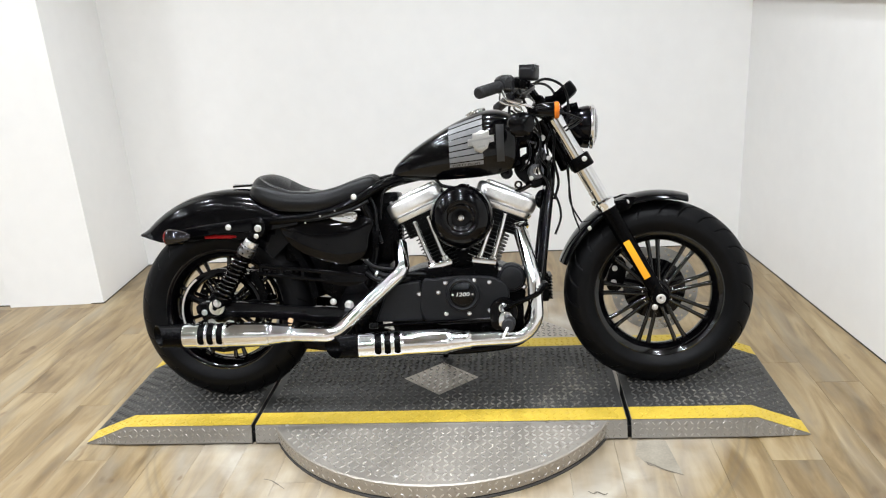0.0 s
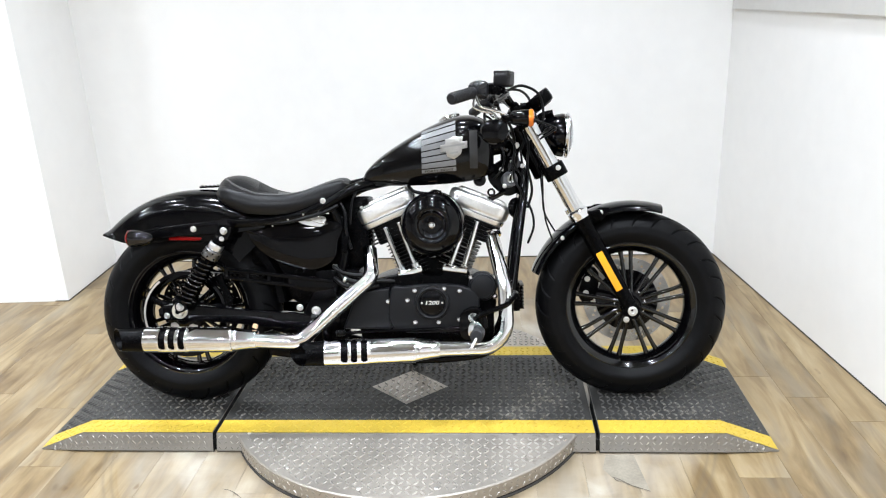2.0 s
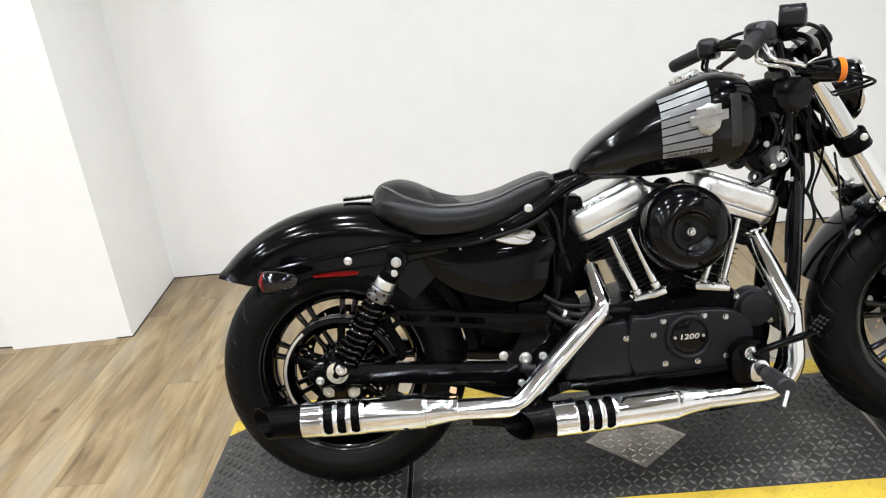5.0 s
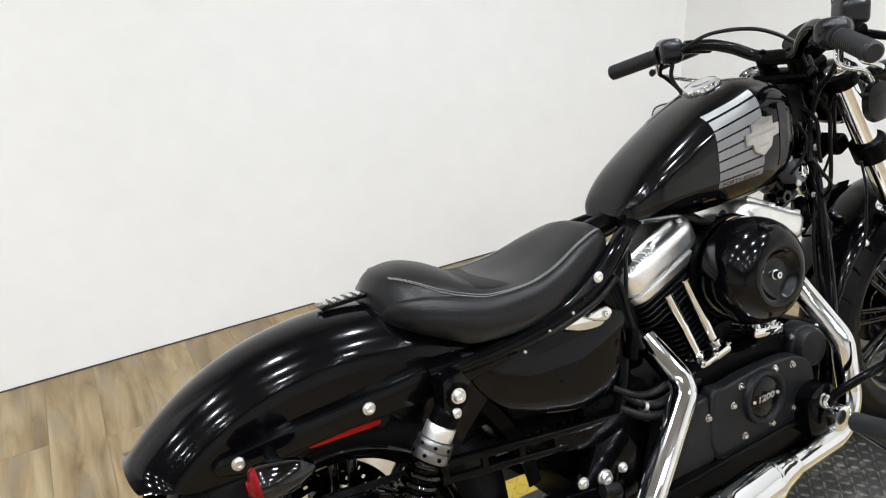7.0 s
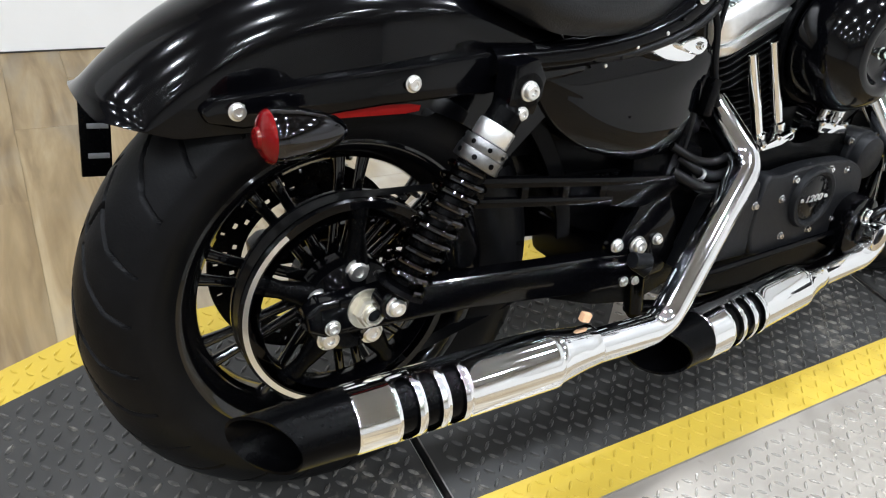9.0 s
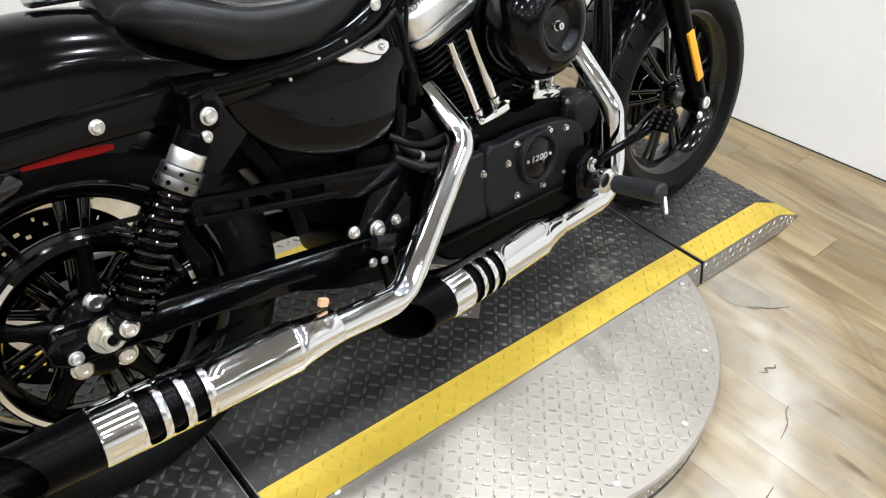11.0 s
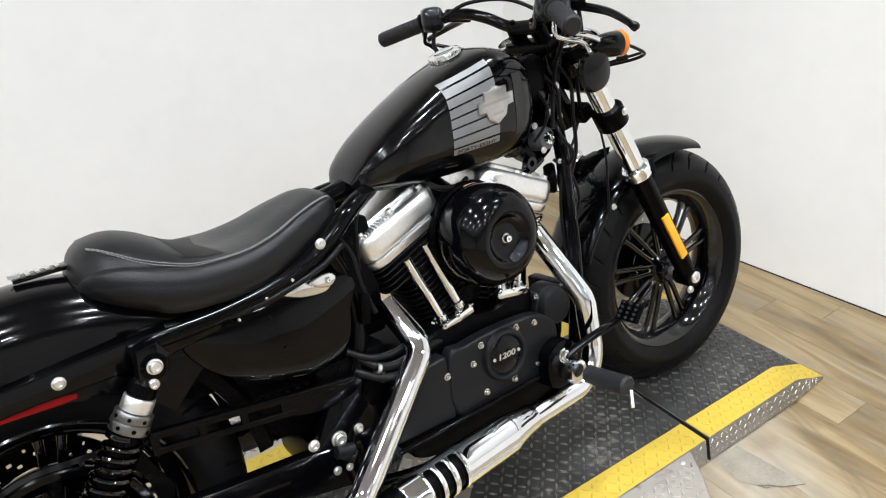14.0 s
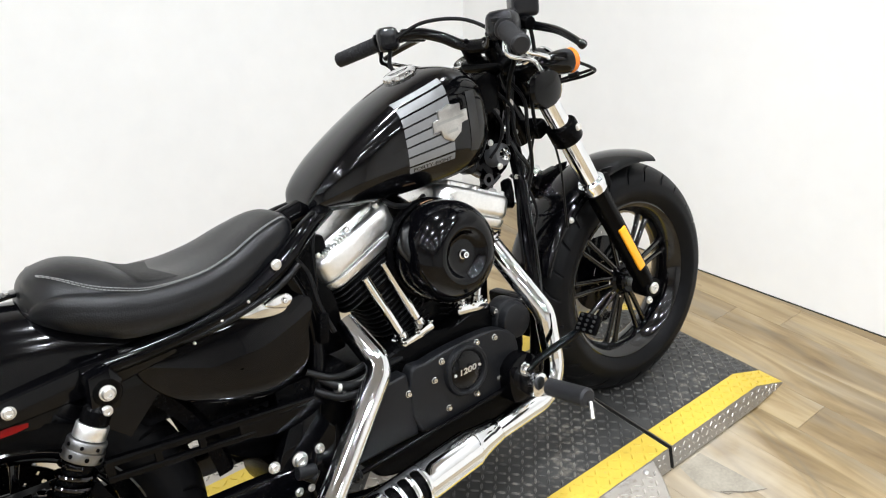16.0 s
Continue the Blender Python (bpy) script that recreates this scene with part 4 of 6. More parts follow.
part("thumb_nut", lathe([(0, 0), (0.009, 0), (0.009, 0.006), (0.0, 0.0075)], (-0.712, 0.004, 0.759), (0, 0, 1), 20), steel, catch)
bolt(-0.885, 0.0, 0.71, 0.005, parent=rear_fender, axis=(-0.35, 0, 0.94))

for ob in bike.children:
    if ob not in untailed:
        ob.location.x += 0.006

# ---- seat ----
seat_top = smooth_table([(-0.644, 0.756), (-0.631, 0.782), (-0.608, 0.796), (-0.568, 0.799), (-0.525, 0.785), (-0.47, 0.757), (-0.41, 0.742), (-0.34, 0.750), (-0.27, 0.772), (-0.215, 0.783), (-0.187, 0.772)])
seat_low = smooth_table([(-0.644, 0.73), (-0.61, 0.712), (-0.56, 0.689), (-0.52, 0.673), (-0.43, 0.666), (-0.34, 0.672), (-0.26, 0.69), (-0.21, 0.722), (-0.187, 0.75)])
seat_w = smooth_table([(-0.648, 0.03), (-0.638, 0.068), (-0.62, 0.105), (-0.595, 0.13), (-0.55, 0.147), (-0.46, 0.146), (-0.36, 0.13), (-0.27, 0.104), (-0.21, 0.084), (-0.187, 0.055)])


def seat_at(x, t, grow=0.0):
    """t from -1 (right lower edge) over the top to 1."""
    zt, zl, w = lerp(seat_top, x), lerp(seat_low, x), lerp(seat_w, x)
    s = abs(t)
    dish = 0.010 * math.sin(math.pi * min(1, max(0, (x + 0.53) / 0.31)))
    h = min(1, max(0, (-0.405 - x) / 0.15))
    fall = 0.031 * h * h * (3 - 2 * h) * (1 - 0.45 * max(0, (-0.56 - x) / 0.084))
    fall = max(0, min(fall, zt - zl - 0.024))
    edge = max(zt - fall - 0.011, zl + 0.006)
    turn = min(0.024, 0.45 * (edge - zl))
    if s < 0.5:
        k = s / 0.5
        y, z = w * 0.8 * k, zt - dish * (1 - k**2) * 0.8 - (zt - fall - edge) * k**3 - fall * k**2.2
    elif s < 0.62:
        k = (s - 0.5) / 0.12
        y, z = w * (0.8 + 0.15 * math.sin(k * math.pi / 2)), edge - turn * (1 - math.cos(k * math.pi / 2))
    else:
        k = (s - 0.62) / 0.38
        y = w * (0.95 + 0.035 * math.sin(k * math.pi * 0.8)) - 0.012 * k * k
        z0 = edge - turn
        z = z0 + (zl - z0) * k
    return x, (1 if t > 0 else -1) * (y + grow * (s > 0.3)), z + grow * (s < 0.7)


xs = [-0.644 + 0.457 * (0.5 - 0.5 * math.cos(math.pi * k / 70)) for k in range(71)]
seat_geo = surf(seat_at, xs, steps(-1, 1, 120))
m61 = 121
seat_geo.f += [tuple(range(m61)), tuple(range(70 * m61, 71 * m61))[::-1]]
seat_geo.f += [(i * m61, (i + 1) * m61, (i + 1) * m61 + 120, i * m61 + 120) for i in range(70)]
seam = smooth_table([(-0.625, 0.14), (-0.61, 0.24), (-0.59, 0.35), (-0.56, 0.435), (-0.50, 0.475), (-0.40, 0.48), (-0.30, 0.47), (-0.19, 0.455)])
seat = on("seat", seat_geo, vinyl, "black vinyl solo seat with grey stitching", sharp=50)
seat.location = (0.006, -0.006, -0.006)
panel_vinyl = material("seat_panel_vinyl", (0.0016, 0.0016, 0.0018), 0.5, spec=0.2, var=0.2, scale=40, bump=0.3, bump_scale=700)
part("seat_panel", surf(lambda x, t: seat_at(x + 0.05 * abs(t), t, 0.0007), steps(-0.505, -0.44, 8), steps(-0.4, 0.4, 24)), panel_vinyl, seat, "darker inset band across the seat")
for s in (-1, 1):
    for off in (0.0, 0.02):
        line = [seat_at(x, s * (lerp(seam, x) + off), 0.0009) for x in steps(-0.612, -0.20, 40)]
        dash = Geo()
        path = spline(line, 4)
        for k in range(0, len(path) - 2, 2):
            dash.join(tube([path[k], path[k + 1], path[k + 1].lerp(path[k + 2], 0.5)], 0.0009, 6, 1))
        part("stitching", dash, thread, seat, "grey thread")

# ---- tank ----
tank_top = smooth_table([(-0.14, 0.772), (-0.124, 0.802), (-0.082, 0.841), (-0.026, 0.879), (0.035, 0.914), (0.095, 0.944), (0.155, 0.967), (0.205, 0.977), (0.25, 0.972), (0.285, 0.953), (0.305, 0.915)])
tank_low = smooth_table([(-0.138, 0.75), (-0.1, 0.748), (0.0, 0.744), (0.1, 0.745), (0.19, 0.75), (0.26, 0.762), (0.305, 0.785)])
tank_w = smooth_table([(-0.138, 0.046), (-0.12, 0.069), (-0.07, 0.089), (0.0, 0.1), (0.08, 0.107), (0.16, 0.114), (0.23, 0.115), (0.28, 0.104), (0.305, 0.083)])


def tank_side(x, z):
    """Half the tank's width at a height."""
    zt, zl = lerp(tank_top, x), lerp(tank_low, x)
    u = min(1, max(0, (z - zl) / (zt - zl)))
    return lerp(tank_w, x) * ((1 - abs((u - 0.42) / 0.58) ** 4.6) ** (1 / 2.2) if u > 0.42 else (1 - 0.28 * ((0.42 - u) / 0.42) ** 2.2))


def tank_at(x, t):
    zt, zl = lerp(tank_top, x), lerp(tank_low, x)
    s = abs(t)
    u = 0.42 + 0.58 * math.cos(s * math.pi / 2 / 0.62) ** 0.8 if s < 0.62 else 0.42 * (1 - (s - 0.62) / 0.38)
    z = zl + (zt - zl) * u
    return x, (1 if t > 0 else -1) * (tank_side(x, z) if s > 1e-6 else 0.0), z


xs = [-0.138 + 0.443 * (0.5 - 0.5 * math.cos(math.pi * k / 80)) for k in range(81)]
tg = surf(tank_at, xs, steps(-1, 1, 72))
tg.f += [tuple(range(73)), tuple(range(80 * 73, 81 * 73))[::-1]] + [(i * 73, (i + 1) * 73, (i + 1) * 73 + 72, i * 73 + 72) for i in range(80)]
tank = on("fuel_tank", tg, tank_black, "gloss black peanut fuel tank with silver striped panels", sharp=60)
tank.location = (0.005, 0.002, 0)


def tank_patch(x0, x1, za, zb, lift, nx=14, nz=4, side=-1):
    """A thin decal on the tank between x0 and x1; za and zb give its lower and upper edge at x."""
    return surf(lambda x, k: (x, side * (tank_side(x, za(x) + (zb(x) - za(x)) * k) + lift), za(x) + (zb(x) - za(x)) * k + lift * 0.4), steps(x0, x1, nx), steps(0, 1, nz))


for side in (-1, 1):
    x0, x1 = 0.067, 0.181
    lowz, topz = (lambda x: 0.7825 + (x - x0) * 0.06), (lambda x: min(0.922 + (x - x0) * 0.3, lerp(tank_top, x) - 0.006))
    edges = [0.0, 0.092, 0.225, 0.365, 0.50, 0.64, 0.78, 0.915, 1.0]
    for k in range(8):
        f0, f1 = edges[k] + (0.012 if k > 0 else 0.0), edges[k + 1] - 0.012
        part("stripe", tank_patch(x0, x1, lambda x, f=f0: lowz(x) + (topz(x) - lowz(x)) * f, lambda x, f=f1: lowz(x) + (topz(x) - lowz(x)) * f, 0.0008, 14, 3, side), decal, tank, "silver decal stripe")
    # shield-shaped badge
    bx, bz = 0.175, 0.868
    shape = [(-0.05, 0.012), (-0.032, 0.013), (-0.032, 0.03), (-0.018, 0.031), (0.0, 0.037), (0.018, 0.031), (0.032, 0.03), (0.032, 0.013), (0.05, 0.012), (0.05, -0.012), (0.031, -0.013), (0.025, -0.031), (0.0, -0.045), (-0.025, -0.031), (-0.031, -0.013), (-0.05, -0.012)]
    shape = [(x * 0.88, z * 0.92 + x * 0.12) for x, z in shape]
    g = Geo()
    n = len(shape)
    for lift, k in ((0.0006, 1.0), (0.0046, 1.0), (0.0056, 0.93), (0.0056, 0.6), (0.0056, 0.3)):
        g.v += [(bx + x * k, side * (tank_side(bx + x * k, bz + z * k) + lift), bz + z * k) for x, z in shape]
    g.v.append((bx, side * (tank_side(bx, bz) + 0.0056), bz))
    g.f += [(j * n + i, j * n + (i + 1) % n, (j + 1) * n + (i + 1) % n, (j + 1) * n + i) for j in range(4) for i in range(n)] + [(4 * n + i, 4 * n + (i + 1) % n, 5 * n) for i in range(n)]
    badge = part("badge", g, pewter, tank, "cast pewter shield badge", sharp=25)
    for dz, w in ((0.003, 0.07), (-0.02, 0.028)):
        part("badge_bar", surf(lambda x, k: (x, side * (tank_side(x, bz + dz + k + (x - bx) * 0.12) + 0.0062), bz + dz + k + (x - bx) * 0.12), steps(bx - w / 2, bx + w / 2, 6), [-0.0028, 0.0028]), disc_steel, badge)
    part("knee_patch", tank_patch(0.226, 0.252, lambda x: 0.795, lambda x: 0.918, 0.0012, 6, 10, side), knee_grey, tank, "matt grey knee strip")
cap = on("fuel_cap", lathe([(0.0, 0.0), (0.037, 0.0), (0.037, 0.003), (0.0345, 0.005), (0.0345, 0.014), (0.033, 0.0175), (0.028, 0.019), (0.02, 0.0195), (0.018, 0.0185), (0.0, 0.0185)], (0.165, 0.008, 0.96), (-0.3, 0, 0.95), 40), chrome, "chrome fuel cap")
for k in range(20):
    side = Matrix.Rotation(2 * math.pi * k / 20, 3, "Z") @ Vector((0.0348, 0, 0))
    up = Vector((-0.3, 0, 0.95)).normalized()
    tilt = Vector((0, 0, 1)).rotation_difference(up)
    root = Vector((0.165, 0.008, 0.96)) + tilt @ side
    part("cap_ridge", rod(root + up * 0.0055, root + up * 0.0145, 0.0022, None, 8, 0.0006), chrome, cap)
part("cap_rim", lathe([(0.038, 0.0), (0.044, 0.0), (0.044, 0.004), (0.038, 0.006)], (0.165, 0.008, 0.961), (-0.3, 0, 0.95), 40), dark_chrome, cap)

# ---- frame tubes ----
for s in (-1, 1):
    on("down_tube", tube([(0.415, s * 0.03, 0.80), (0.405, s * 0.055, 0.70), (0.375, s * 0.09, 0.5), (0.35, s * 0.1, 0.32), (0.30, s * 0.105, 0.2), (0.16, s * 0.105, 0.165), (-0.1, s * 0.105, 0.165), (-0.26, s * 0.105, 0.2)], 0.0165, 18, 8), frame_black, "gloss black frame down tube")
    on("rear_rail", tube([(-0.10, s * 0.045, 0.755), (-0.17, s * 0.085, 0.735), (-0.25, s * 0.108, 0.69), (-0.34, s * 0.115, 0.655), (-0.46, s * 0.117, 0.637), (-0.60, s * 0.118, 0.635)], 0.0175, 18, 8), frame_black, "gloss black seat rail")
    on("seat_post", tube([(-0.24, s * 0.1, 0.69), (-0.205, s * 0.085, 0.6), (-0.2, s * 0.085, 0.5), (-0.235, s * 0.095, 0.4), (-0.27, s * 0.105, 0.3), (-0.26, s * 0.105, 0.2)], 0.0165, 16, 8), frame_black)
    bolt(-0.257, s * 0.125, 0.702, 0.008, s)
on("backbone", tube([(0.42, 0, 0.875), (0.3, 0, 0.86), (0.05, 0, 0.79), (-0.12, 0, 0.755), (-0.22, 0, 0.735)], 0.024, 18, 8), frame_black, "gloss black backbone tube")
# added metal line that gives the right down tube its bright streak
on("oil_line", tube([(0.412, -0.062, 0.73), (0.402, -0.076, 0.66), (0.385, -0.098, 0.55), (0.37, -0.113, 0.45), (0.352, -0.118, 0.36)], 0.0048, 16, 8), dark_chrome, "slim smoked chrome line added as the highlight on the down tube")
STEER = Vector((-0.47, 0, 0.883)).normalized()
on("steering_head", lathe([(0, -0.1), (0.03, -0.1), (0.035, -0.095), (0.032, -0.06), (0.032, 0.05), (0.036, 0.085), (0.031, 0.09), (0, 0.09)], (0.435, 0, 0.855), STEER, 32), frame_black, "gloss black steering head")

# ---- engine ----
CRK = (0.10, 0.32)
case_outline = rounded([(-0.15, 0.25), (-0.16, 0.36), (-0.10, 0.43), (0.02, 0.455), (0.10, 0.445), (0.18, 0.455), (0.268, 0.42), (0.296, 0.35), (0.29, 0.22), (0.18, 0.175), (0.0, 0.175), (-0.12, 0.195)], 4)
on("crankcase", prism(case_outline, -0.106, 0.118, 0.012, 3), satin_black, "black crankcase behind the charcoal covers")


def cyl(u, v, y, sg):
    """A place on a cylinder: u along its axis from the crank, v ahead across it."""
    a = radians(22.5) * sg
    return CRK[0] + u * math.sin(a) + v * math.cos(a), y, CRK[1] + u * math.cos(a) - v * math.sin(a)


def slab(u0, u1, outline, sg, bevel, segments=1, narrow=1.0):
    """A slab across a cylinder: its outline is in v and y."""
    bm = bmesh.new()
    a = [bm.verts.new(cyl(u0, v, y, sg)) for v, y in outline]
    b = [bm.verts.new(cyl(u1, v * narrow, y * narrow, sg)) for v, y in outline]
    n = len(outline)
    bm.faces.new(a)
    bm.faces.new(b[::-1])
    for i in range(n):
        bm.faces.new((a[i], b[i], b[(i + 1) % n], a[(i + 1) % n]))
    bmesh.ops.recalc_face_normals(bm, faces=bm.faces)
    return bevelled(bm, bevel, segments)


def rounded_rect(w0, w1, d0, d1, r, k=4):
    out = []
    for cx, cy, a0 in ((w1 - r, d1 - r, 0), (w0 + r, d1 - r, 90), (w0 + r, d0 + r, 180), (w1 - r, d0 + r, 270)):
        out += [(cx + r * math.cos(radians(a0 + 90 * i / k)), cy + r * math.sin(radians(a0 + 90 * i / k))) for i in range(k + 1)]
    return out


for sg, nm in ((-1, "rear"), (1, "front")):
    f = -sg
    barrel = on("cylinder", slab(0.11, 0.30, rounded_rect(-0.05, 0.05, -0.055, 0.055, 0.045), sg, 0.002), fin_black, f"black finned {nm} cylinder")
    for k in range(11):
        u = 0.135 + 0.0125 * k
        part("fin", slab(u, u + 0.0032, rounded_rect(-0.068, 0.068, -0.064, 0.064, 0.04), sg, 0.0008), fin_black, barrel)
    # machined fin tips
    for k in (2, 4, 6, 8) if sg == 1 else ():
        u = 0.135 + 0.0125 * k
        part("fin_tip", slab(u + 0.0004, u + 0.0028, rounded_rect(-0.0686, 0.0686, -0.0646, 0.0646, 0.04), sg, 0.0004), fin_edge, barrel)
    head = on("cylinder_head", slab(0.275, 0.352, rounded_rect(-0.085 if f > 0 else -0.07, 0.07 if f > 0 else 0.085, -0.06, 0.06, 0.03), sg, 0.003), fin_black, f"black {nm} cylinder head")
    for k in range(5):
        u = 0.284 + 0.0125 * k
        a, b = (-0.108, 0.082) if sg < 0 else (-0.082, 0.108)
        part("fin", slab(u, u + 0.0034, rounded_rect(a, b, -0.069, 0.069, 0.026), sg, 0.0008), fin_black, head)
    a, b = (-0.117, 0.098) if sg < 0 else (-0.098, 0.117)
    up_axis = Vector(cyl(1, 0, 0, sg)) - Vector(cyl(0, 0, 0, sg))
    rocker = on("rocker_box", slab(0.359, 0.415, rounded_rect(a, b, -0.077, 0.077, 0.044, 10), sg, 0.021, 7), alloy, f"polished alloy {nm} rocker box", sharp=50)
    part("lower_rocker_box", slab(0.3587, 0.34, rounded_rect(a + 0.002, b - 0.002, -0.075, 0.075, 0.042, 10), sg, 0.004, 2, 0.95), alloy, rocker, "polished alloy lower half of the rocker box", sharp=50)
    part("rocker_cover", slab(0.4105, 0.4265, rounded_rect(a + 0.024, b - 0.02, -0.046, 0.05, 0.018, 6), sg, 0.0055, 3, 0.95), alloy, rocker, "polished alloy rocker cover")
    for v in (a + 0.03, (a + b) / 2, b - 0.026):
        p = cyl(0.41, v, -0.0535, sg)
        part("bolt", lathe([(0.0085, 0), (0.0085, 0.004), (0.0065, 0.005), (0.0065, 0.011), (0.005, 0.013), (0, 0.013)], p, up_axis, 14), steel, rocker)
    lo, hi = (a + 0.034, a + 0.094) if sg < 0 else (b - 0.1, b - 0.034)
    for k in range(9):
        v = lo + (hi - lo) * k / 8
        part("cover_rib", slab(0.4, 0.4185, [(v - 0.0021, -0.067), (v + 0.0021, -0.067), (v + 0.0021, -0.044), (v - 0.0021, -0.044)], sg, 0.0012), alloy, rocker)

# pushrod tubes and lifter blocks
for pair, blk in ((((-0.06, 0.605), (-0.002, 0.452)), ((-0.012, 0.622), (0.044, 0.467))), (0.022, 0.441)), ((((0.205, 0.60), (0.153, 0.462)), ((0.25, 0.62), (0.2, 0.458))), (0.174, 0.448)):
    base = on("lifter_block", prism(rounded([(blk[0] - 0.045, blk[1] - 0.035), (blk[0] - 0.036, blk[1] + 0.008), (blk[0] + 0.036, blk[1] + 0.014), (blk[0] + 0.045, blk[1] - 0.02)], 3), -0.104, -0.05, 0.004), satin_black, "black lifter block with chrome caps")
    tilt = 14 if blk[0] > 0.1 else -24
    part("chrome_cap", box((blk[0], -0.082, blk[1] + 0.014), (0.085, 0.046, 0.02), 0.006, (0, tilt * 0.6, 0), 3), chrome, base)
    for (xa, za), (xb, zb) in pair:
        a, b = Vector((xa, -0.072, za)), Vector((xb, -0.082, zb))
        tb = on("pushrod_tube", rod(a, b, 0.0098), chrome, "chrome pushrod tube")
        d = (b - a).normalized()
        part("lower_collar", lathe([(0.01, -0.02), (0.0135, -0.018), (0.0135, 0.0), (0.015, 0.002), (0.015, 0.01), (0.01, 0.012)], b, d, 20), chrome, tb)
    for dx in (-0.036, 0.0, 0.036):
        part("bolt", lathe([(0.006, 0), (0.006, 0.006), (0.0045, 0.008), (0, 0.008)], (blk[0] + dx, -0.1, blk[1] + 0.02 - dx * math.tan(radians(tilt * 0.6))), (0, -0.3, 1), 10), chrome, base)

# ---- air cleaner ----
AC = (0.105, 0, 0.617)
ac = on("air_cleaner", lathe([(0.0, 0.085), (0.083, 0.085), (0.095, 0.088), (0.1, 0.094), (0.1025, 0.104), (0.1048, 0.12), (0.1052, 0.136), (0.1035, 0.151), (0.0988, 0.166), (0.0915, 0.1785), (0.0825, 0.188), (0.0722, 0.1948), (0.062, 0.198), (0.055, 0.1985), (0.0495, 0.1962), (0.0455, 0.191), (0.041, 0.1862), (0.0355, 0.183), (0.026, 0.1822), (0.014, 0.1838), (0.0, 0.1845)], AC, (0, -1, 0), 128), gloss_black, "round gloss black air cleaner cover with a dished middle", sharp=70)
part("back_plate", lathe([(0.0, 0.062), (0.098, 0.062), (0.1055, 0.066), (0.1065, 0.072), (0.1065, 0.08), (0.1045, 0.084), (0.099, 0.0855)], AC, (0, -1, 0), 96), satin_black, ac, "matt black air cleaner back plate")
bolt(AC[0], -0.1835, AC[2], 0.0078, parent=ac, mat=chrome, h=0.012)
part("rim_mark", surf(lambda a, y: (AC[0] + 0.1034 * math.cos(a), y, AC[2] + 0.1034 * math.sin(a)), steps(radians(84), radians(101), 8), [-0.1, -0.096]), tag_peach, ac, "small orange strip on the rim")
on("intake", rod((0.10, -0.09, 0.60), (0.10, 0.0, 0.60), 0.045), satin_black)

# ---- covers on the right side of the engine ----
cover_out = [(-0.036, 0.268), (-0.04, 0.404), (0.0, 0.412), (0.06, 0.418), (0.14, 0.418), (0.205, 0.41), (0.25, 0.378), (0.252, 0.315), (0.225, 0.272), (0.16, 0.258)]
cam_cover = on("cam_cover", prism(rounded(cover_out, 3), -0.142, -0.11, 0.008, 3, 0.985), wrinkle_grey, "charcoal cam cover with chrome bolts")
for x, z in ((0.04, 0.399), (0.015, 0.367), (0.039, 0.293), (0.117, 0.292), (0.186, 0.3), (0.188, 0.396), (0.137, 0.404)):
    bolt(x, -0.141, z, 0.0058, parent=cam_cover, mat=chrome, h=0.006)
spro = on("sprocket_cover", prism([(-0.205, 0.272), (-0.158, 0.388), (-0.12, 0.402), (-0.044, 0.408), (-0.04, 0.268)], -0.139, -0.1, 0.008, 3, 0.985), wrinkle_grey, "charcoal sprocket cover")
bolt(-0.05, -0.138, 0.364, 0.006, parent=spro, mat=chrome, h=0.006)
derby = on("timer_cover", lathe([(0.0, 0.146), (0.043, 0.146), (0.0455, 0.152), (0.05, 0.154), (0.0545, 0.152), (0.057, 0.146), (0.058, 0.138)], (0.097, 0, 0.358), (0, -1, 0), 64), wrinkle_grey, "round timer cover with a gloss black badge")
part("badge_face", lathe([(0.0, 0.1495), (0.038, 0.1495), (0.042, 0.147)], (0.097, 0, 0.358), (0, -1, 0), 56), gloss_black, derby)
for k in range(24):
    a = 2 * math.pi * k / 24
    part("badge_tick", box((0.097 + 0.0365 * math.cos(a), -0.1497, 0.358 + 0.0365 * math.sin(a)), (0.0055, 0.0008, 0.0016), 0.0002, (0, -math.degrees(a), 0), 1), wrinkle_grey, derby)


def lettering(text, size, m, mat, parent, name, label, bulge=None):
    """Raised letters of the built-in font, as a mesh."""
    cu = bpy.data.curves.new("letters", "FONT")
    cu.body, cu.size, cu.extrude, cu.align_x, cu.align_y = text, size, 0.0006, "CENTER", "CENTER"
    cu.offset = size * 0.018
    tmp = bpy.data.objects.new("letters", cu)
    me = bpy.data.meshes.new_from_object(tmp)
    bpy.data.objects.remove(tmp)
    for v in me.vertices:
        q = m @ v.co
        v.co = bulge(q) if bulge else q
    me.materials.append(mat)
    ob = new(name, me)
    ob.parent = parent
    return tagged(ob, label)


lettering("1200", 0.0185, Matrix.Translation((0.097, -0.1502, 0.358)) @ Matrix.Rotation(radians(90), 4, "X") @ Matrix(((1.3, 0.22, 0, 0), (0, 0.95, 0, 0), (0, 0, 1, 0), (0, 0, 0, 1))), alloy, derby, "numerals", "silver numerals 1200")
for s in (-1, 1):
    bolt(0.097 + s * 0.0335, -0.1495, 0.358, 0.003, parent=derby, mat=steel, h=0.003)


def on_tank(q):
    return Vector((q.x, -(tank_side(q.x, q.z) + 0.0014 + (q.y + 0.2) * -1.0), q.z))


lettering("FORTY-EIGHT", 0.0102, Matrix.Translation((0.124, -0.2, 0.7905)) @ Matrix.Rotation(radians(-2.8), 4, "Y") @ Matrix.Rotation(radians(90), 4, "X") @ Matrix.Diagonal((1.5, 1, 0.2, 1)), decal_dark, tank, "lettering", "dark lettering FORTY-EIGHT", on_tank)

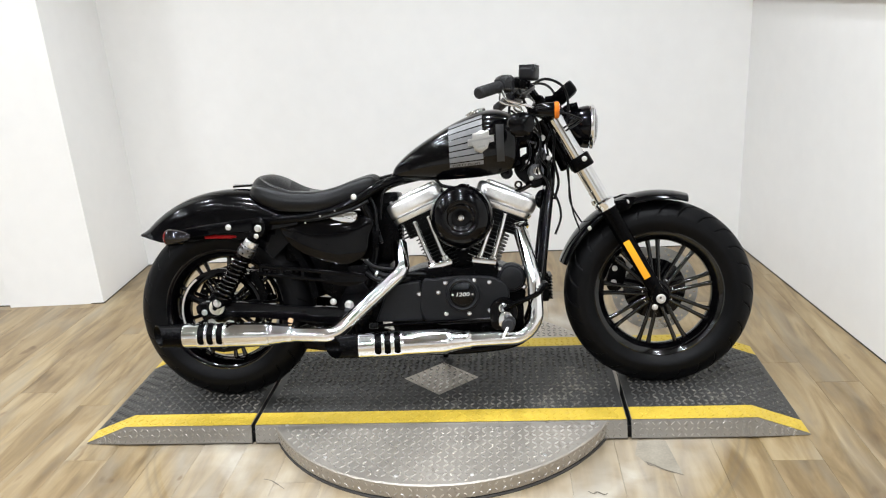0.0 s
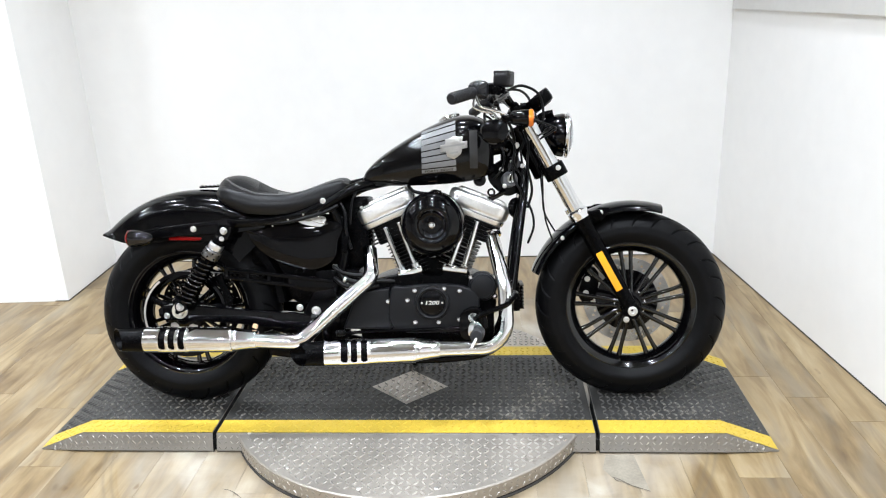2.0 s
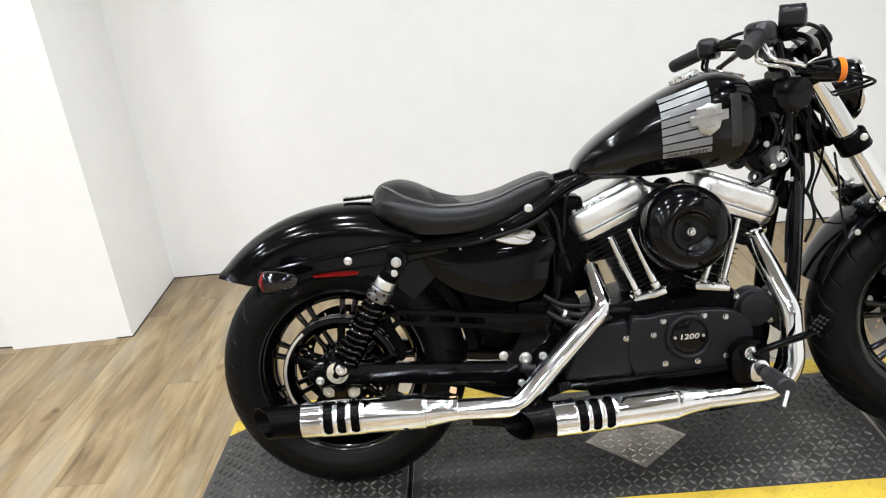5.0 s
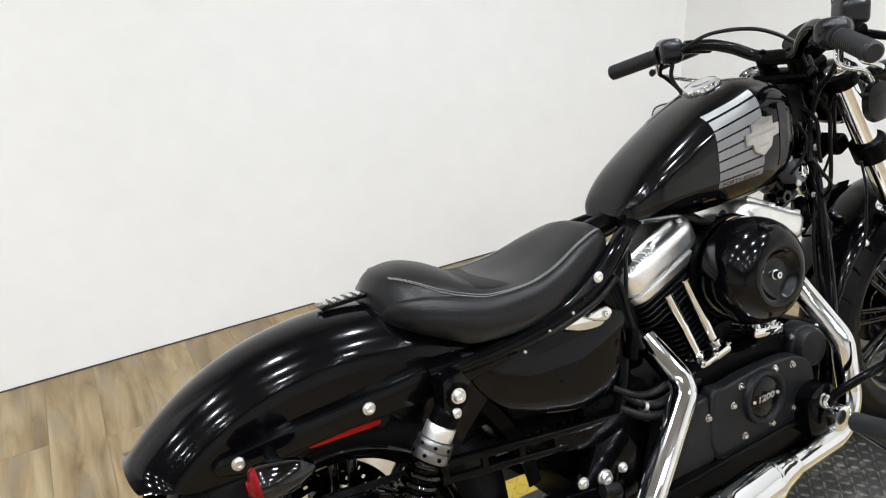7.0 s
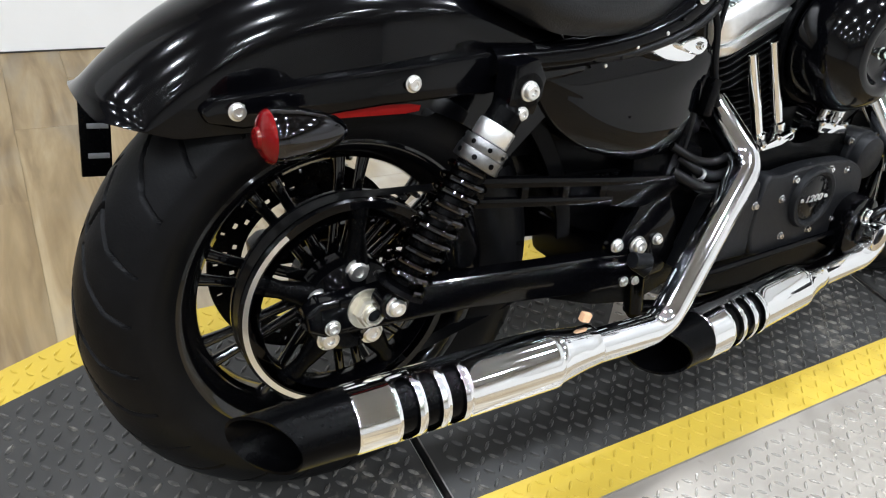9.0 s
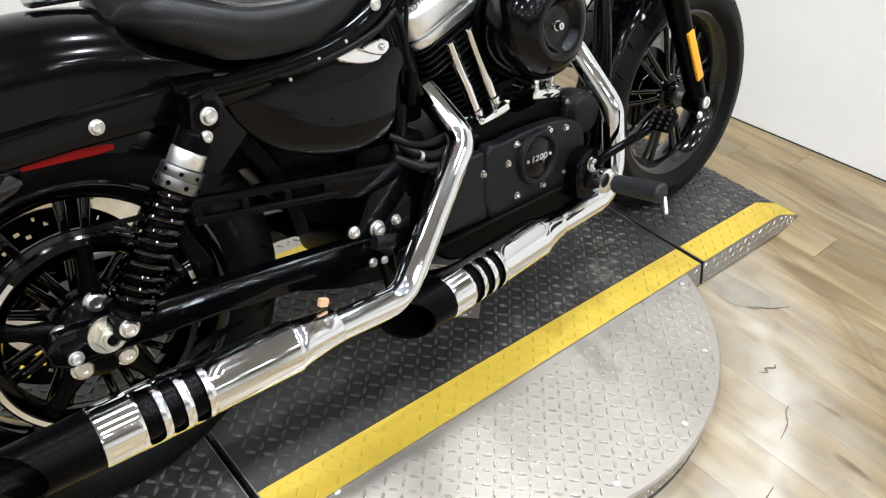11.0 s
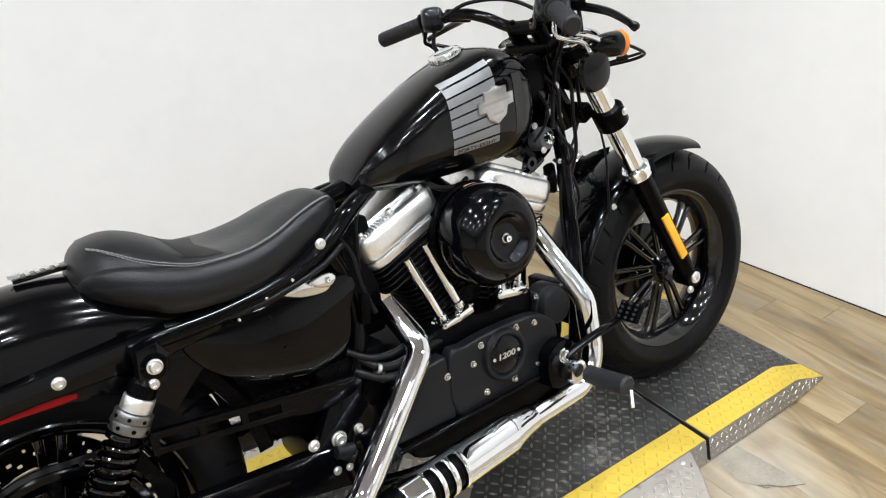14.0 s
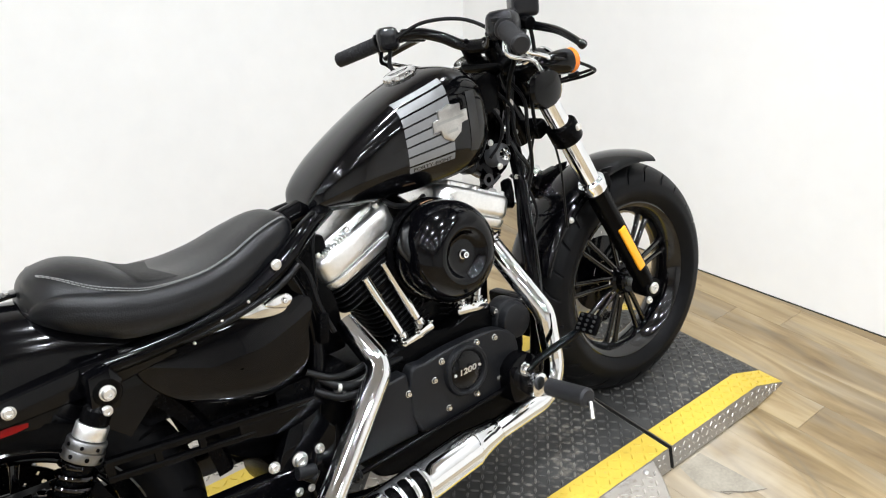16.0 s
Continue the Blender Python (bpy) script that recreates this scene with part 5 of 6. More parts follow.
knob = on("filter_cover", lathe([(0.0, 0.139), (0.034, 0.139), (0.0385, 0.137), (0.0415, 0.13), (0.043, 0.12), (0.047, 0.118), (0.0485, 0.115), (0.0485, 0.08)], (0.264, 0, 0.405), (0, -1, 0), 56), wrinkle_grey, "round charcoal cover with three bolts")
for x, z in ((0.226, 0.436), (0.306, 0.437), (0.304, 0.371)):
    part("bolt_ear", lathe([(0.0, 0.115), (0.008, 0.115), (0.0095, 0.113), (0.0095, 0.08)], (x, 0, z), (0, -1, 0), 20), wrinkle_grey, knob)
    bolt(x, -0.1145, z, 0.0055, parent=knob, mat=chrome)
on("pump_body", prism(rounded([(0.2, 0.3), (0.21, 0.38), (0.27, 0.40), (0.31, 0.35), (0.28, 0.27), (0.23, 0.26)], 3), -0.1, -0.05, 0.006), satin_black)

# ---- exhausts ----
PR = 0.0248


def bent(corners, radii, n=9):
    """Straight runs joined by round bends, one radius a corner."""
    p = [Vector(q) for q in corners]
    out = [p[0]]
    for i in range(1, len(p) - 1):
        u, v = (p[i - 1] - p[i]).normalized(), (p[i + 1] - p[i]).normalized()
        half = u.angle(v) / 2
        back = radii[i - 1] / math.tan(half)
        mid = p[i] + (u + v).normalized() * (radii[i - 1] / math.sin(half))
        a, b = p[i] + u * back - mid, p[i] + v * back - mid
        for k in range(n + 1):
            q = a.lerp(b, k / n)
            out.append(mid + q.normalized() * radii[i - 1])
    return out + [p[-1]]


pipe_f = on("front_header_pipe", tube(bent([(0.29, -0.02, 0.598), (0.338, -0.148, 0.404), (0.341, -0.162, 0.211), (0.10, -0.179, 0.21)], (0.07, 0.085)), PR, 32, 1), chrome, "chrome front header pipe", sharp=50)
part("port_flange", lathe([(0.024, 0), (0.034, 0.001), (0.036, 0.005), (0.034, 0.009), (0.0252, 0.01)], (0.296, -0.036, 0.574), Vector((0.048, -0.128, -0.194)), 32), chrome, pipe_f)
on("rear_header_pipe", tube(bent([(-0.116, -0.06, 0.528), (-0.1, -0.143, 0.448), (-0.33, -0.2235, 0.251), (-0.50, -0.23, 0.262)], (0.05, 0.07)), PR, 32, 1), chrome, "chrome rear header pipe", sharp=50)


def muffler(x0, x1, xt, z0, z1, zt, y, y1, label):
    """Chrome sleeve from x1 (inlet) back to x0, black tip on to xt, with three slots."""
    a, b = Vector((x1, y1, z1)), Vector((x0, y, z0))
    d = (b - a).normalized()
    ex, ey, ez = basis(d)
    ln = (b - a).length
    R = 0.0415
    prof = [(0.072, R - 0.003), (0.0725, R - 0.001), (0.075, R), (ln - 0.004, R), (ln, R - 0.001)]
    stations = sorted({*[h for h, _ in prof], *steps(ln - 0.15, ln - 0.045, 62), *steps(0.08, ln - 0.15, 6)})
    radius = lambda h: lerp(prof, h)
    slots = [ln - 0.0645, ln - 0.0962, ln - 0.1279]
    N2 = 96
    out_a = math.atan2((Vector((0, -1, 0.42))).dot(ey), (Vector((0, -1, 0.42))).dot(ex))

    def bulge(h, ang):
        dd = abs((ang - out_a + math.pi) % (2 * math.pi) - math.pi)
        e = 0.0
        for s in slots:
            q = max(abs(h - s) / 0.0128, dd / 1.1)
            if 0.9 < q < 1.6:
                e = max(e, 0.0011 * math.sin(math.pi * (q - 0.9) / 0.7))
        return e

    g = Geo()
    g.v = [tuple(a + d * h + (ex * math.cos(2 * math.pi * k / N2) + ey * math.sin(2 * math.pi * k / N2)) * (radius(h) + bulge(h, 2 * math.pi * k / N2))) for h in stations for k in range(N2)]
    for i in range(len(stations) - 1):
        h = (stations[i] + stations[i + 1]) / 2
        for k in range(N2):
            ang = 2 * math.pi * (k + 0.5) / N2
            dd = abs((ang - out_a + math.pi) % (2 * math.pi) - math.pi)
            cut = False
            for s in slots:
                lim = 1.06 - 0.24 * (1 - math.sqrt(max(0, 1 - ((h - s) / 0.0103) ** 2)))
                if abs(h - s) < 0.0103 and dd < lim:
                    cut = True
            if not cut:
                g.f.append((i * N2 + k, i * N2 + (k + 1) % N2, (i + 1) * N2 + (k + 1) % N2, (i + 1) * N2 + k))
    sleeve = on("muffler", g, chrome, label, sharp=45)
    part("core", lathe([(0.03, ln - 0.165), (R - 0.0045, ln - 0.157), (R - 0.0045, ln - 0.02)], a, d, 48), satin_black, sleeve, "black muffler core behind the slots")
    part("sleeve_joint", lathe([(0.0245, -0.004), (0.0292, -0.004), (0.0302, -0.002), (0.0305, 0.018), (0.0325, 0.03), (0.0365, 0.058), (0.0382, 0.073), (0.036, 0.078)], a, d, 56), chrome, sleeve, "chrome reducing collar", sharp=40)
    # slash-cut black tip
    t_ln = (Vector((xt, y, zt)) - b).length
    rt = 0.0405
    cut_a = math.atan2(Vector((0, -1, -0.1)).dot(ey), Vector((0, -1, -0.1)).dot(ex))

    def tip(h, ang, r):
        dd = math.cos(ang - cut_a)
        end = t_ln - 0.031 * (1 + dd)
        hh = min(h, 1.0) * end - 0.006
        rr = r - 0.0025 * math.sin(min(h, 1) * math.pi / 2)
        return tuple(b + d * hh + (ex * math.cos(ang) + ey * math.sin(ang)) * rr)

    angs = [2 * math.pi * k / 64 for k in range(64)]
    outer = surf(lambda h, q: tip(h, q, rt), steps(0, 1, 10), angs, close_v=True)
    inner = surf(lambda h, q: tip(h, q, rt - 0.004), steps(0.1, 1, 6)[::-1], angs, close_v=True)
    n = len(outer.v)
    outer.join(inner)
    last = n - 64
    outer.f += [(last + k, last + (k + 1) % 64, n + (k + 1) % 64, n + k) for k in range(64)]
    outer.f.append(tuple(len(outer.v) - 64 + k for k in range(64)))
    part("black_tip", outer, satin_black, sleeve, "matt black slash-cut tip", sharp=40)
    return sleeve


muffler(-0.834, -0.472, -0.968, 0.265, 0.262, 0.264, -0.223, -0.226, "upper chrome muffler with three slots and a black tip")
muffler(-0.25, 0.115, -0.372, 0.212, 0.211, 0.209, -0.224, -0.178, "lower chrome muffler with three slots and a black tip")
on("muffler_bracket", prism([(-0.44, 0.20), (-0.30, 0.18), (-0.30, 0.23), (-0.44, 0.25)], -0.19, -0.175, 0.003), frame_black)

# ---- side cover, left of the oil filler ----
sc_out = [(-0.215, 0.632), (-0.212, 0.56), (-0.225, 0.508), (-0.258, 0.481), (-0.31, 0.47), (-0.385, 0.487), (-0.45, 0.516), (-0.498, 0.555), (-0.525, 0.602), (-0.51, 0.63)]
side_cover = on("side_cover", prism(rounded(sc_out, 5), -0.112, -0.04, 0.011, 4, 0.975), mirror_black, "gloss black side cover", sharp=50)
rim_line = [Vector((x, z)) for x, z in rounded(sc_out, 5)]
mid_sc = sum(rim_line, Vector((0, 0))) / len(rim_line)
bulge_ks = [0.95, 0.92, 0.87, 0.8, 0.7, 0.6, 0.5, 0.38, 0.26, 0.14, 0.02]
part("bulged_panel", surf(lambda k, i: (mid_sc.x + (rim_line[i].x - mid_sc.x) * k, -0.1116 - 0.011 * (1 - (k / 0.95) ** 3), mid_sc.y + (rim_line[i].y - mid_sc.y) * k), bulge_ks, range(len(rim_line)), close_v=True), mirror_black, side_cover)
lock = on("chrome_bracket", prism(rounded([(-0.345, 0.637), (-0.31, 0.648), (-0.262, 0.648), (-0.25, 0.632), (-0.265, 0.616), (-0.31, 0.62)], 4), -0.128, -0.09, 0.006, 3), chrome, "small chrome bracket over the side cover")
on("oil_tank_body", box((-0.36, 0.01, 0.565), (0.34, 0.14, 0.17), 0.02), satin_black)
on("left_side_cover", prism(rounded(sc_out, 4), 0.04, 0.112, 0.011, 3), gloss_black, "gloss black side cover on the far side")
on("battery_tray", prism(rounded([(-0.47, 0.5), (-0.40, 0.505), (-0.36, 0.475), (-0.27, 0.47), (-0.25, 0.40), (-0.27, 0.335), (-0.36, 0.345), (-0.43, 0.41)], 3), -0.06, 0.1, 0.006), satin_black, "black battery tray")
on("tray_bracket", prism([(-0.25, 0.47), (-0.2, 0.47), (-0.17, 0.36), (-0.2, 0.28), (-0.26, 0.3)], -0.085, 0.09, 0.004), satin_black)
on("exhaust_bracket", prism([(-0.46, 0.272), (-0.38, 0.29), (-0.29, 0.30), (-0.20, 0.36), (-0.18, 0.24), (-0.26, 0.215), (-0.36, 0.235)], -0.106, -0.096, 0.003), satin_black, "black exhaust mounting bracket")
on("electrics_box", box((-0.175, 0.01, 0.59), (0.12, 0.13, 0.24), 0.015), satin_black)
on("swingarm_pivot", box((-0.305, 0.0, 0.28), (0.06, 0.19, 0.08), 0.02), satin_black)
on("gearbox", box((-0.225, 0.0, 0.37), (0.16, 0.19, 0.2), 0.02), satin_black)
on("inner_fender", shell(RA, lambda a: 0.372, radians(6), radians(44), 0.088, lambda a: 0.33, 30), satin_black, "black inner rear mudguard")

for k in range(9):
    x = -0.505 + 0.026 * k
    on("loom_clip", box((x, -0.131, 0.652 - 0.03 * math.sin(math.pi * (k + 1) / 8) + 0.006 * (k % 3)), (0.006, 0.005, 0.005), 0.002, (0, 20 * (k % 4), 0)), steel if k % 2 else gloss_black)
on("wiring_loom", tube([(-0.54, -0.122, 0.648), (-0.47, -0.127, 0.636), (-0.40, -0.126, 0.632), (-0.33, -0.127, 0.644), (-0.26, -0.122, 0.662), (-0.21, -0.112, 0.685)], 0.0065, 12, 8), hose_black, "black wiring loom")
part("bracket_lug", prism(rounded([(-0.30, 0.642), (-0.262, 0.652), (-0.245, 0.64), (-0.262, 0.626)], 4), -0.138, -0.124, 0.004, 3), chrome, lock)
bolt(-0.262, -0.138, 0.64, 0.005, parent=lock, mat=chrome)
# hoses, cables and small fittings behind the rear pipe
for pts, r in (([(-0.215, -0.10, 0.46), (-0.19, -0.125, 0.44), (-0.15, -0.125, 0.428), (-0.09, -0.115, 0.43), (-0.03, -0.10, 0.425)], 0.0085), ([(-0.23, -0.105, 0.44), (-0.19, -0.13, 0.418), (-0.13, -0.13, 0.408), (-0.08, -0.12, 0.415)], 0.0085), ([(-0.235, -0.10, 0.48), (-0.20, -0.12, 0.46), (-0.15, -0.118, 0.45), (-0.10, -0.11, 0.455)], 0.0065)):
    on("oil_hose", tube(pts, r, 14, 8), hose_black, "black rubber oil hose")
for x, z in ((-0.193, 0.438), (-0.187, 0.417)):
    on("hose_clamp", lathe([(0.0085, -0.004), (0.0102, -0.004), (0.0102, 0.004), (0.0085, 0.004)], (x, -0.127, z), (1, 0, -0.5), 20), steel)
on("relay", box((-0.19, -0.112, 0.555), (0.02, 0.018, 0.058), 0.005, (0, 12, 0)), satin_black, "small black relay box")
on("coil_cable", tube([(-0.21, -0.09, 0.70), (-0.19, -0.1, 0.66), (-0.185, -0.108, 0.60), (-0.17, -0.115, 0.54)], 0.005, 12, 8), hose_black)
on("plug_wire", tube([(-0.13, -0.05, 0.748), (-0.145, -0.075, 0.735), (-0.165, -0.09, 0.70), (-0.175, -0.09, 0.62)], 0.0038, 10, 8), hose_black, "black ignition wire")
on("engine_mount", prism([(-0.02, 0.44), (0.02, 0.5), (0.17, 0.5), (0.20, 0.44)], -0.06, 0.06, 0.005), satin_black)

# swingarm pivot group
piv = on("pivot_plate", prism([(-0.33, 0.26), (-0.34, 0.33), (-0.30, 0.40), (-0.24, 0.41), (-0.21, 0.36), (-0.22, 0.27)], -0.118, -0.09, 0.005), frame_black, "black pivot plate")
bolt(-0.295, -0.12, 0.333, 0.0125, parent=piv, h=0.012)
bolt(-0.348, -0.128, 0.347, 0.009, parent=piv, h=0.008)
bolt(-0.252, -0.119, 0.335, 0.008, parent=piv, h=0.008)
bolt(-0.31, -0.12, 0.272, 0.007, parent=piv)
bolt(-0.285, -0.12, 0.268, 0.006, parent=piv)
on("bump_stop", rod((-0.295, -0.115, 0.305), (-0.275, -0.135, 0.29), 0.013), hose_black)
on("brake_switch", rod((-0.31, -0.13, 0.315), (-0.275, -0.13, 0.305), 0.013), wrinkle_grey)
on("tie_tag", box((-0.476, -0.215, 0.303), (0.016, 0.01, 0.014), 0.003, (0, 20, 0)), tag_peach, "small peach plastic tag on the pipe")
on("swingarm_brace", prism([(-0.645, 0.458), (-0.618, 0.462), (-0.608, 0.43), (-0.583, 0.378), (-0.592, 0.352), (-0.612, 0.352), (-0.62, 0.4)], -0.102, -0.09, 0.003), satin_black, "satin black swingarm brace")

# brake rod, right forward control
on("brake_rod", rod((-0.22, -0.15, 0.262), (0.20, -0.15, 0.274), 0.0055), frame_black, "thin black rear brake rod")
on("rod_boot", lathe([(0.006, 0), (0.011, 0.004), (0.009, 0.008), (0.0115, 0.012), (0.009, 0.016), (0.0115, 0.02), (0.009, 0.024), (0.011, 0.028), (0.006, 0.032)], (-0.225, -0.15, 0.262), (1, 0, 0.03), 20), hose_black)
ctl = on("control_bracket", prism(rounded([(0.19, 0.25), (0.19, 0.32), (0.235, 0.345), (0.275, 0.32), (0.27, 0.26), (0.23, 0.235)], 3), -0.175, -0.12, 0.006), frame_black, "black forward control bracket")
bolt(0.232, -0.176, 0.312, 0.013, parent=ctl, mat=chrome, h=0.012)
part("chrome_clevis", prism(rounded([(0.215, 0.262), (0.22, 0.30), (0.25, 0.305), (0.262, 0.275), (0.24, 0.255)], 3), -0.215, -0.178, 0.005), chrome, ctl)
peg = on("foot_peg", rod((0.25, -0.225, 0.275), (0.243, -0.345, 0.286), 0.0195, 0.021, 28, 0.005), grip_rubber, "black rubber foot peg with a steel feeler")
part("feeler", rod((0.242, -0.35, 0.281), (0.226, -0.366, 0.253), 0.0042), steel, peg)
ped = on("brake_pedal", tube([(0.236, -0.182, 0.308), (0.262, -0.19, 0.324), (0.3, -0.206, 0.342), (0.332, -0.222, 0.357), (0.348, -0.236, 0.37), (0.354, -0.246, 0.38)], 0.0085, 16, 8, flat=1.2), frame_black, "black brake pedal arm with a studded pad")
pad = part("pedal_pad", box((0.358, -0.26, 0.389), (0.045, 0.058, 0.012), 0.005, (0, -50, 0)), satin_black, ped)
for i in range(4):
    for j in range(3):
        part("pad_stud", lathe([(0.0035, 0), (0.0025, 0.004), (0, 0.0045)], Vector((0.358, -0.26, 0.389)) + Euler((0, radians(-50), 0)).to_matrix() @ Vector((-0.016 + 0.0107 * i, -0.018 + 0.018 * j, 0.006)), Euler((0, radians(-50), 0)).to_matrix() @ Vector((0, 0, 1)), 8), grip_rubber, ped)
on("reservoir", box((0.28, -0.10, 0.27), (0.04, 0.03, 0.06), 0.006), satin_black)

# ---- fork, front fender, lights; the whole front end is steered a little to the right ----
unsteered = set(bike.children) - {front}
FK = 0.112
F_TOP, F_AX = Vector((0.418, 0, 0.955)), Vector((0.757, 0, 0.322))
fd = (F_AX - F_TOP).normalized()
f_len = (F_AX - F_TOP).length
for s in (-1, 1):
    o = F_TOP + Vector((0, s * FK, 0))
    leg = on("fork_leg", lathe([(0.0, 0.0), (0.0245, 0.0), (0.0245, 0.40), (0.0, 0.40)], o, fd, 36), chrome, "chrome fork tube with a black lower leg")
    part("lower_leg", lathe([(0.0245, 0.352), (0.0298, 0.352), (0.0308, 0.356), (0.0308, 0.376), (0.0275, 0.384), (0.0262, 0.5), (0.0245, f_len - 0.06), (0.024, f_len - 0.01), (0.022, f_len + 0.012), (0.0, f_len + 0.016)], o, fd, 36), satin_black, leg, "satin black lower fork leg")
    part("seal_collar", lathe([(0.0245, 0.338), (0.028, 0.339), (0.0335, 0.345), (0.0335, 0.36), (0.031, 0.365), (0.031, 0.372)], o, fd, 36), chrome, leg, "chrome fork seal collar")
    part("top_cap", lathe([(0.0245, -0.012), (0.026, -0.01), (0.026, 0.0), (0.0245, 0.002), (0, -0.013)], o, fd, 28), chrome, leg)
    part("axle_boss", lathe([(0.0, -0.03), (0.026, -0.03), (0.028, -0.026), (0.028, 0.018), (0.026, 0.022), (0.0, 0.022)], F_AX + Vector((0, s * FK, 0)), (0, s, 0), 32), satin_black, leg)
    part("axle_end", lathe([(0.0, 0.022), (0.0155, 0.022), (0.0155, 0.026), (0.0135, 0.028), (0.0075, 0.028), (0.0065, 0.023), (0, 0.023)], F_AX + Vector((0, s * FK, 0)), (0, s, 0), 28), steel, leg)
    bolt(F_AX.x - 0.02, s * (FK + 0.022), F_AX.z - 0.028, 0.008, s, leg, h=0.007)
    mid = Vector((0.6815, s * (FK + 0.0255), 0.455))
    part("fork_reflector", box(mid, (0.023, 0.008, 0.142), 0.003, (0, -28.1, 0)), amber_reflector, leg, "long amber reflector")
    # fender bracket
    part("fender_bracket", prism([(0.575, 0.618), (0.592, 0.645), (0.655, 0.655), (0.668, 0.625), (0.66, 0.612), (0.645, 0.635), (0.605, 0.625), (0.59, 0.6)], s * 0.1, s * 0.07, 0.003), satin_black, leg)
on("front_axle", rod((0.757, -0.1, 0.322), (0.757, 0.1, 0.322), 0.012), steel)
caliper = on("brake_caliper", prism(rounded([(0.60, 0.38), (0.625, 0.44), (0.665, 0.42), (0.655, 0.34), (0.62, 0.31), (0.595, 0.335)], 3), 0.045, 0.115, 0.008), satin_black, "black front brake caliper")
bolt(0.625, 0.044, 0.40, 0.008, parent=caliper)
bolt(0.62, 0.044, 0.35, 0.008, parent=caliper)
low_f = lambda a: 0.3265 - 0.004 * math.sin((a - radians(74)) / radians(86) * math.pi)
front_fender = on("front_fender", shell(FA, lambda a: 0.3535, radians(73), radians(160), 0.077, low_f, 60, 0.003, 0.024), gloss_black, "short gloss black front fender")
for s in (-1, 1):
    part("fender_rail", prism([(0.62, 0.603), (0.60, 0.632), (0.655, 0.66), (0.69, 0.66), (0.67, 0.62)], s * 0.082, s * 0.0755, 0.002), satin_black, front_fender)
    part("fender_stay", tube([(0.60, s * 0.082, 0.61), (0.565, s * 0.081, 0.585), (0.535, s * 0.08, 0.555)], 0.006, 10, 6), satin_black, front_fender)
    bolt(0.66, s * 0.083, 0.644, 0.006, s, front_fender)
    bolt(0.535, s * 0.083, 0.56, 0.006, s, front_fender)

# clamps
for h, nm, t in ((0.195, "lower_clamp", 0.045), (0.012, "upper_clamp", 0.03)):
    c = F_TOP + fd * h
    clamp = on(nm, box(c + Vector((-0.03, 0, 0.012)), (0.042, 0.15, t * 0.85), 0.013, (0, -28, 0), 4), satin_black, "black fork clamp")
    for s in (-1, 1):
        part("clamp_ring", lathe([(0.0255, -t / 2), (0.035, -t / 2), (0.037, -t / 2 + 0.003), (0.037, t / 2 - 0.003), (0.035, t / 2), (0.0255, t / 2)], c + Vector((0, s * FK, 0)), fd, 36), satin_black, clamp)
        bolt(c.x + 0.01, s * (FK + 0.036), c.z + 0.012, 0.007, s, clamp)
# headlamp
HL, hd = Vector((0.515, 0, 0.902)), Vector((1, 0, -0.06))
head_lamp = on("headlight", lathe([(0.0, -0.066), (0.02, -0.063), (0.042, -0.05), (0.058, -0.027), (0.068, 0.0), (0.0725, 0.022), (0.072, 0.03), (0.0, 0.03)], HL, hd, 56), gloss_black, "round black headlight with a chrome ring")
part("trim_ring", lathe([(0.072, 0.034), (0.0745, 0.035), (0.0758, 0.039), (0.075, 0.044), (0.07, 0.047), (0.067, 0.044)], HL, hd, 64), chrome, head_lamp, "chrome trim ring")
part("glass", lathe([(0.069, 0.044), (0.06, 0.051), (0.04, 0.058), (0.02, 0.0615), (0.0, 0.0625)], HL, hd, 56), clear_glass, head_lamp, "clear curved lamp glass")
part("reflector", lathe([(0.068, 0.042), (0.055, 0.034), (0.03, 0.0315), (0.0, 0.031)], HL, hd, 48), chrome, head_lamp)
part("lamp_bracket", tube([(0.44, 0, 0.93), (0.47, 0, 0.965), (0.51, 0, 0.975)], 0.012, 12, 6), satin_black, head_lamp)
# speedometer
SP, sd = Vector((0.462, 0.0, 1.02)), Vector((-0.62, 0, 0.78))
speedo = on("speedometer", lathe([(0.0, -0.03), (0.03, -0.03), (0.041, -0.025), (0.045, -0.014), (0.046, 0.0), (0.046, 0.012), (0.0435, 0.017), (0.0, 0.017)], SP, sd, 48), satin_black, "round black speedometer")
part("dial", lathe([(0.041, 0.0178), (0.0, 0.0178)], SP, sd, 40), gloss_black, speedo)
part("bezel", lathe([(0.0415, 0.0165), (0.0447, 0.0172), (0.0463, 0.013)], SP, sd, 48), dark_chrome, speedo)
on("speedo_mount", tube([(0.40, 0, 1.0), (0.43, 0, 1.0), (0.46, 0, 0.985)], 0.012, 12, 6), satin_black)
pivot = Vector((0.435, 0, 0.855))
STEERED = Matrix.Translation(pivot + Vector((0.004, 0, 0))) @ Matrix.Rotation(radians(-4.2), 4, STEER) @ Matrix.Translation(-pivot)
for ob in bike.children:
    if ob not in unsteered:
        ob.matrix_local = STEERED
# bars, turned with it
BARS = Matrix.Translation((0.414, -0.003, 1.006)) @ Matrix.Rotation(radians(-4.6), 4, "Z") @ Matrix.Rotation(radians(1.4), 4, "X") @ Matrix.Translation((-0.40, 0, -1.0))
before = set(bike.children)
bar = on("handlebar", tube([(0.205, -0.34, 1.003), (0.262, -0.235, 1.03), (0.305, -0.155, 1.05), (0.335, -0.10, 1.035), (0.362, -0.055, 1.0), (0.372, 0.0, 0.992), (0.362, 0.055, 1.0), (0.335, 0.10, 1.024), (0.305, 0.155, 1.038), (0.262, 0.235, 1.026), (0.205, 0.34, 1.003)], 0.0128, 18, 10), gloss_black, "low black handlebar")
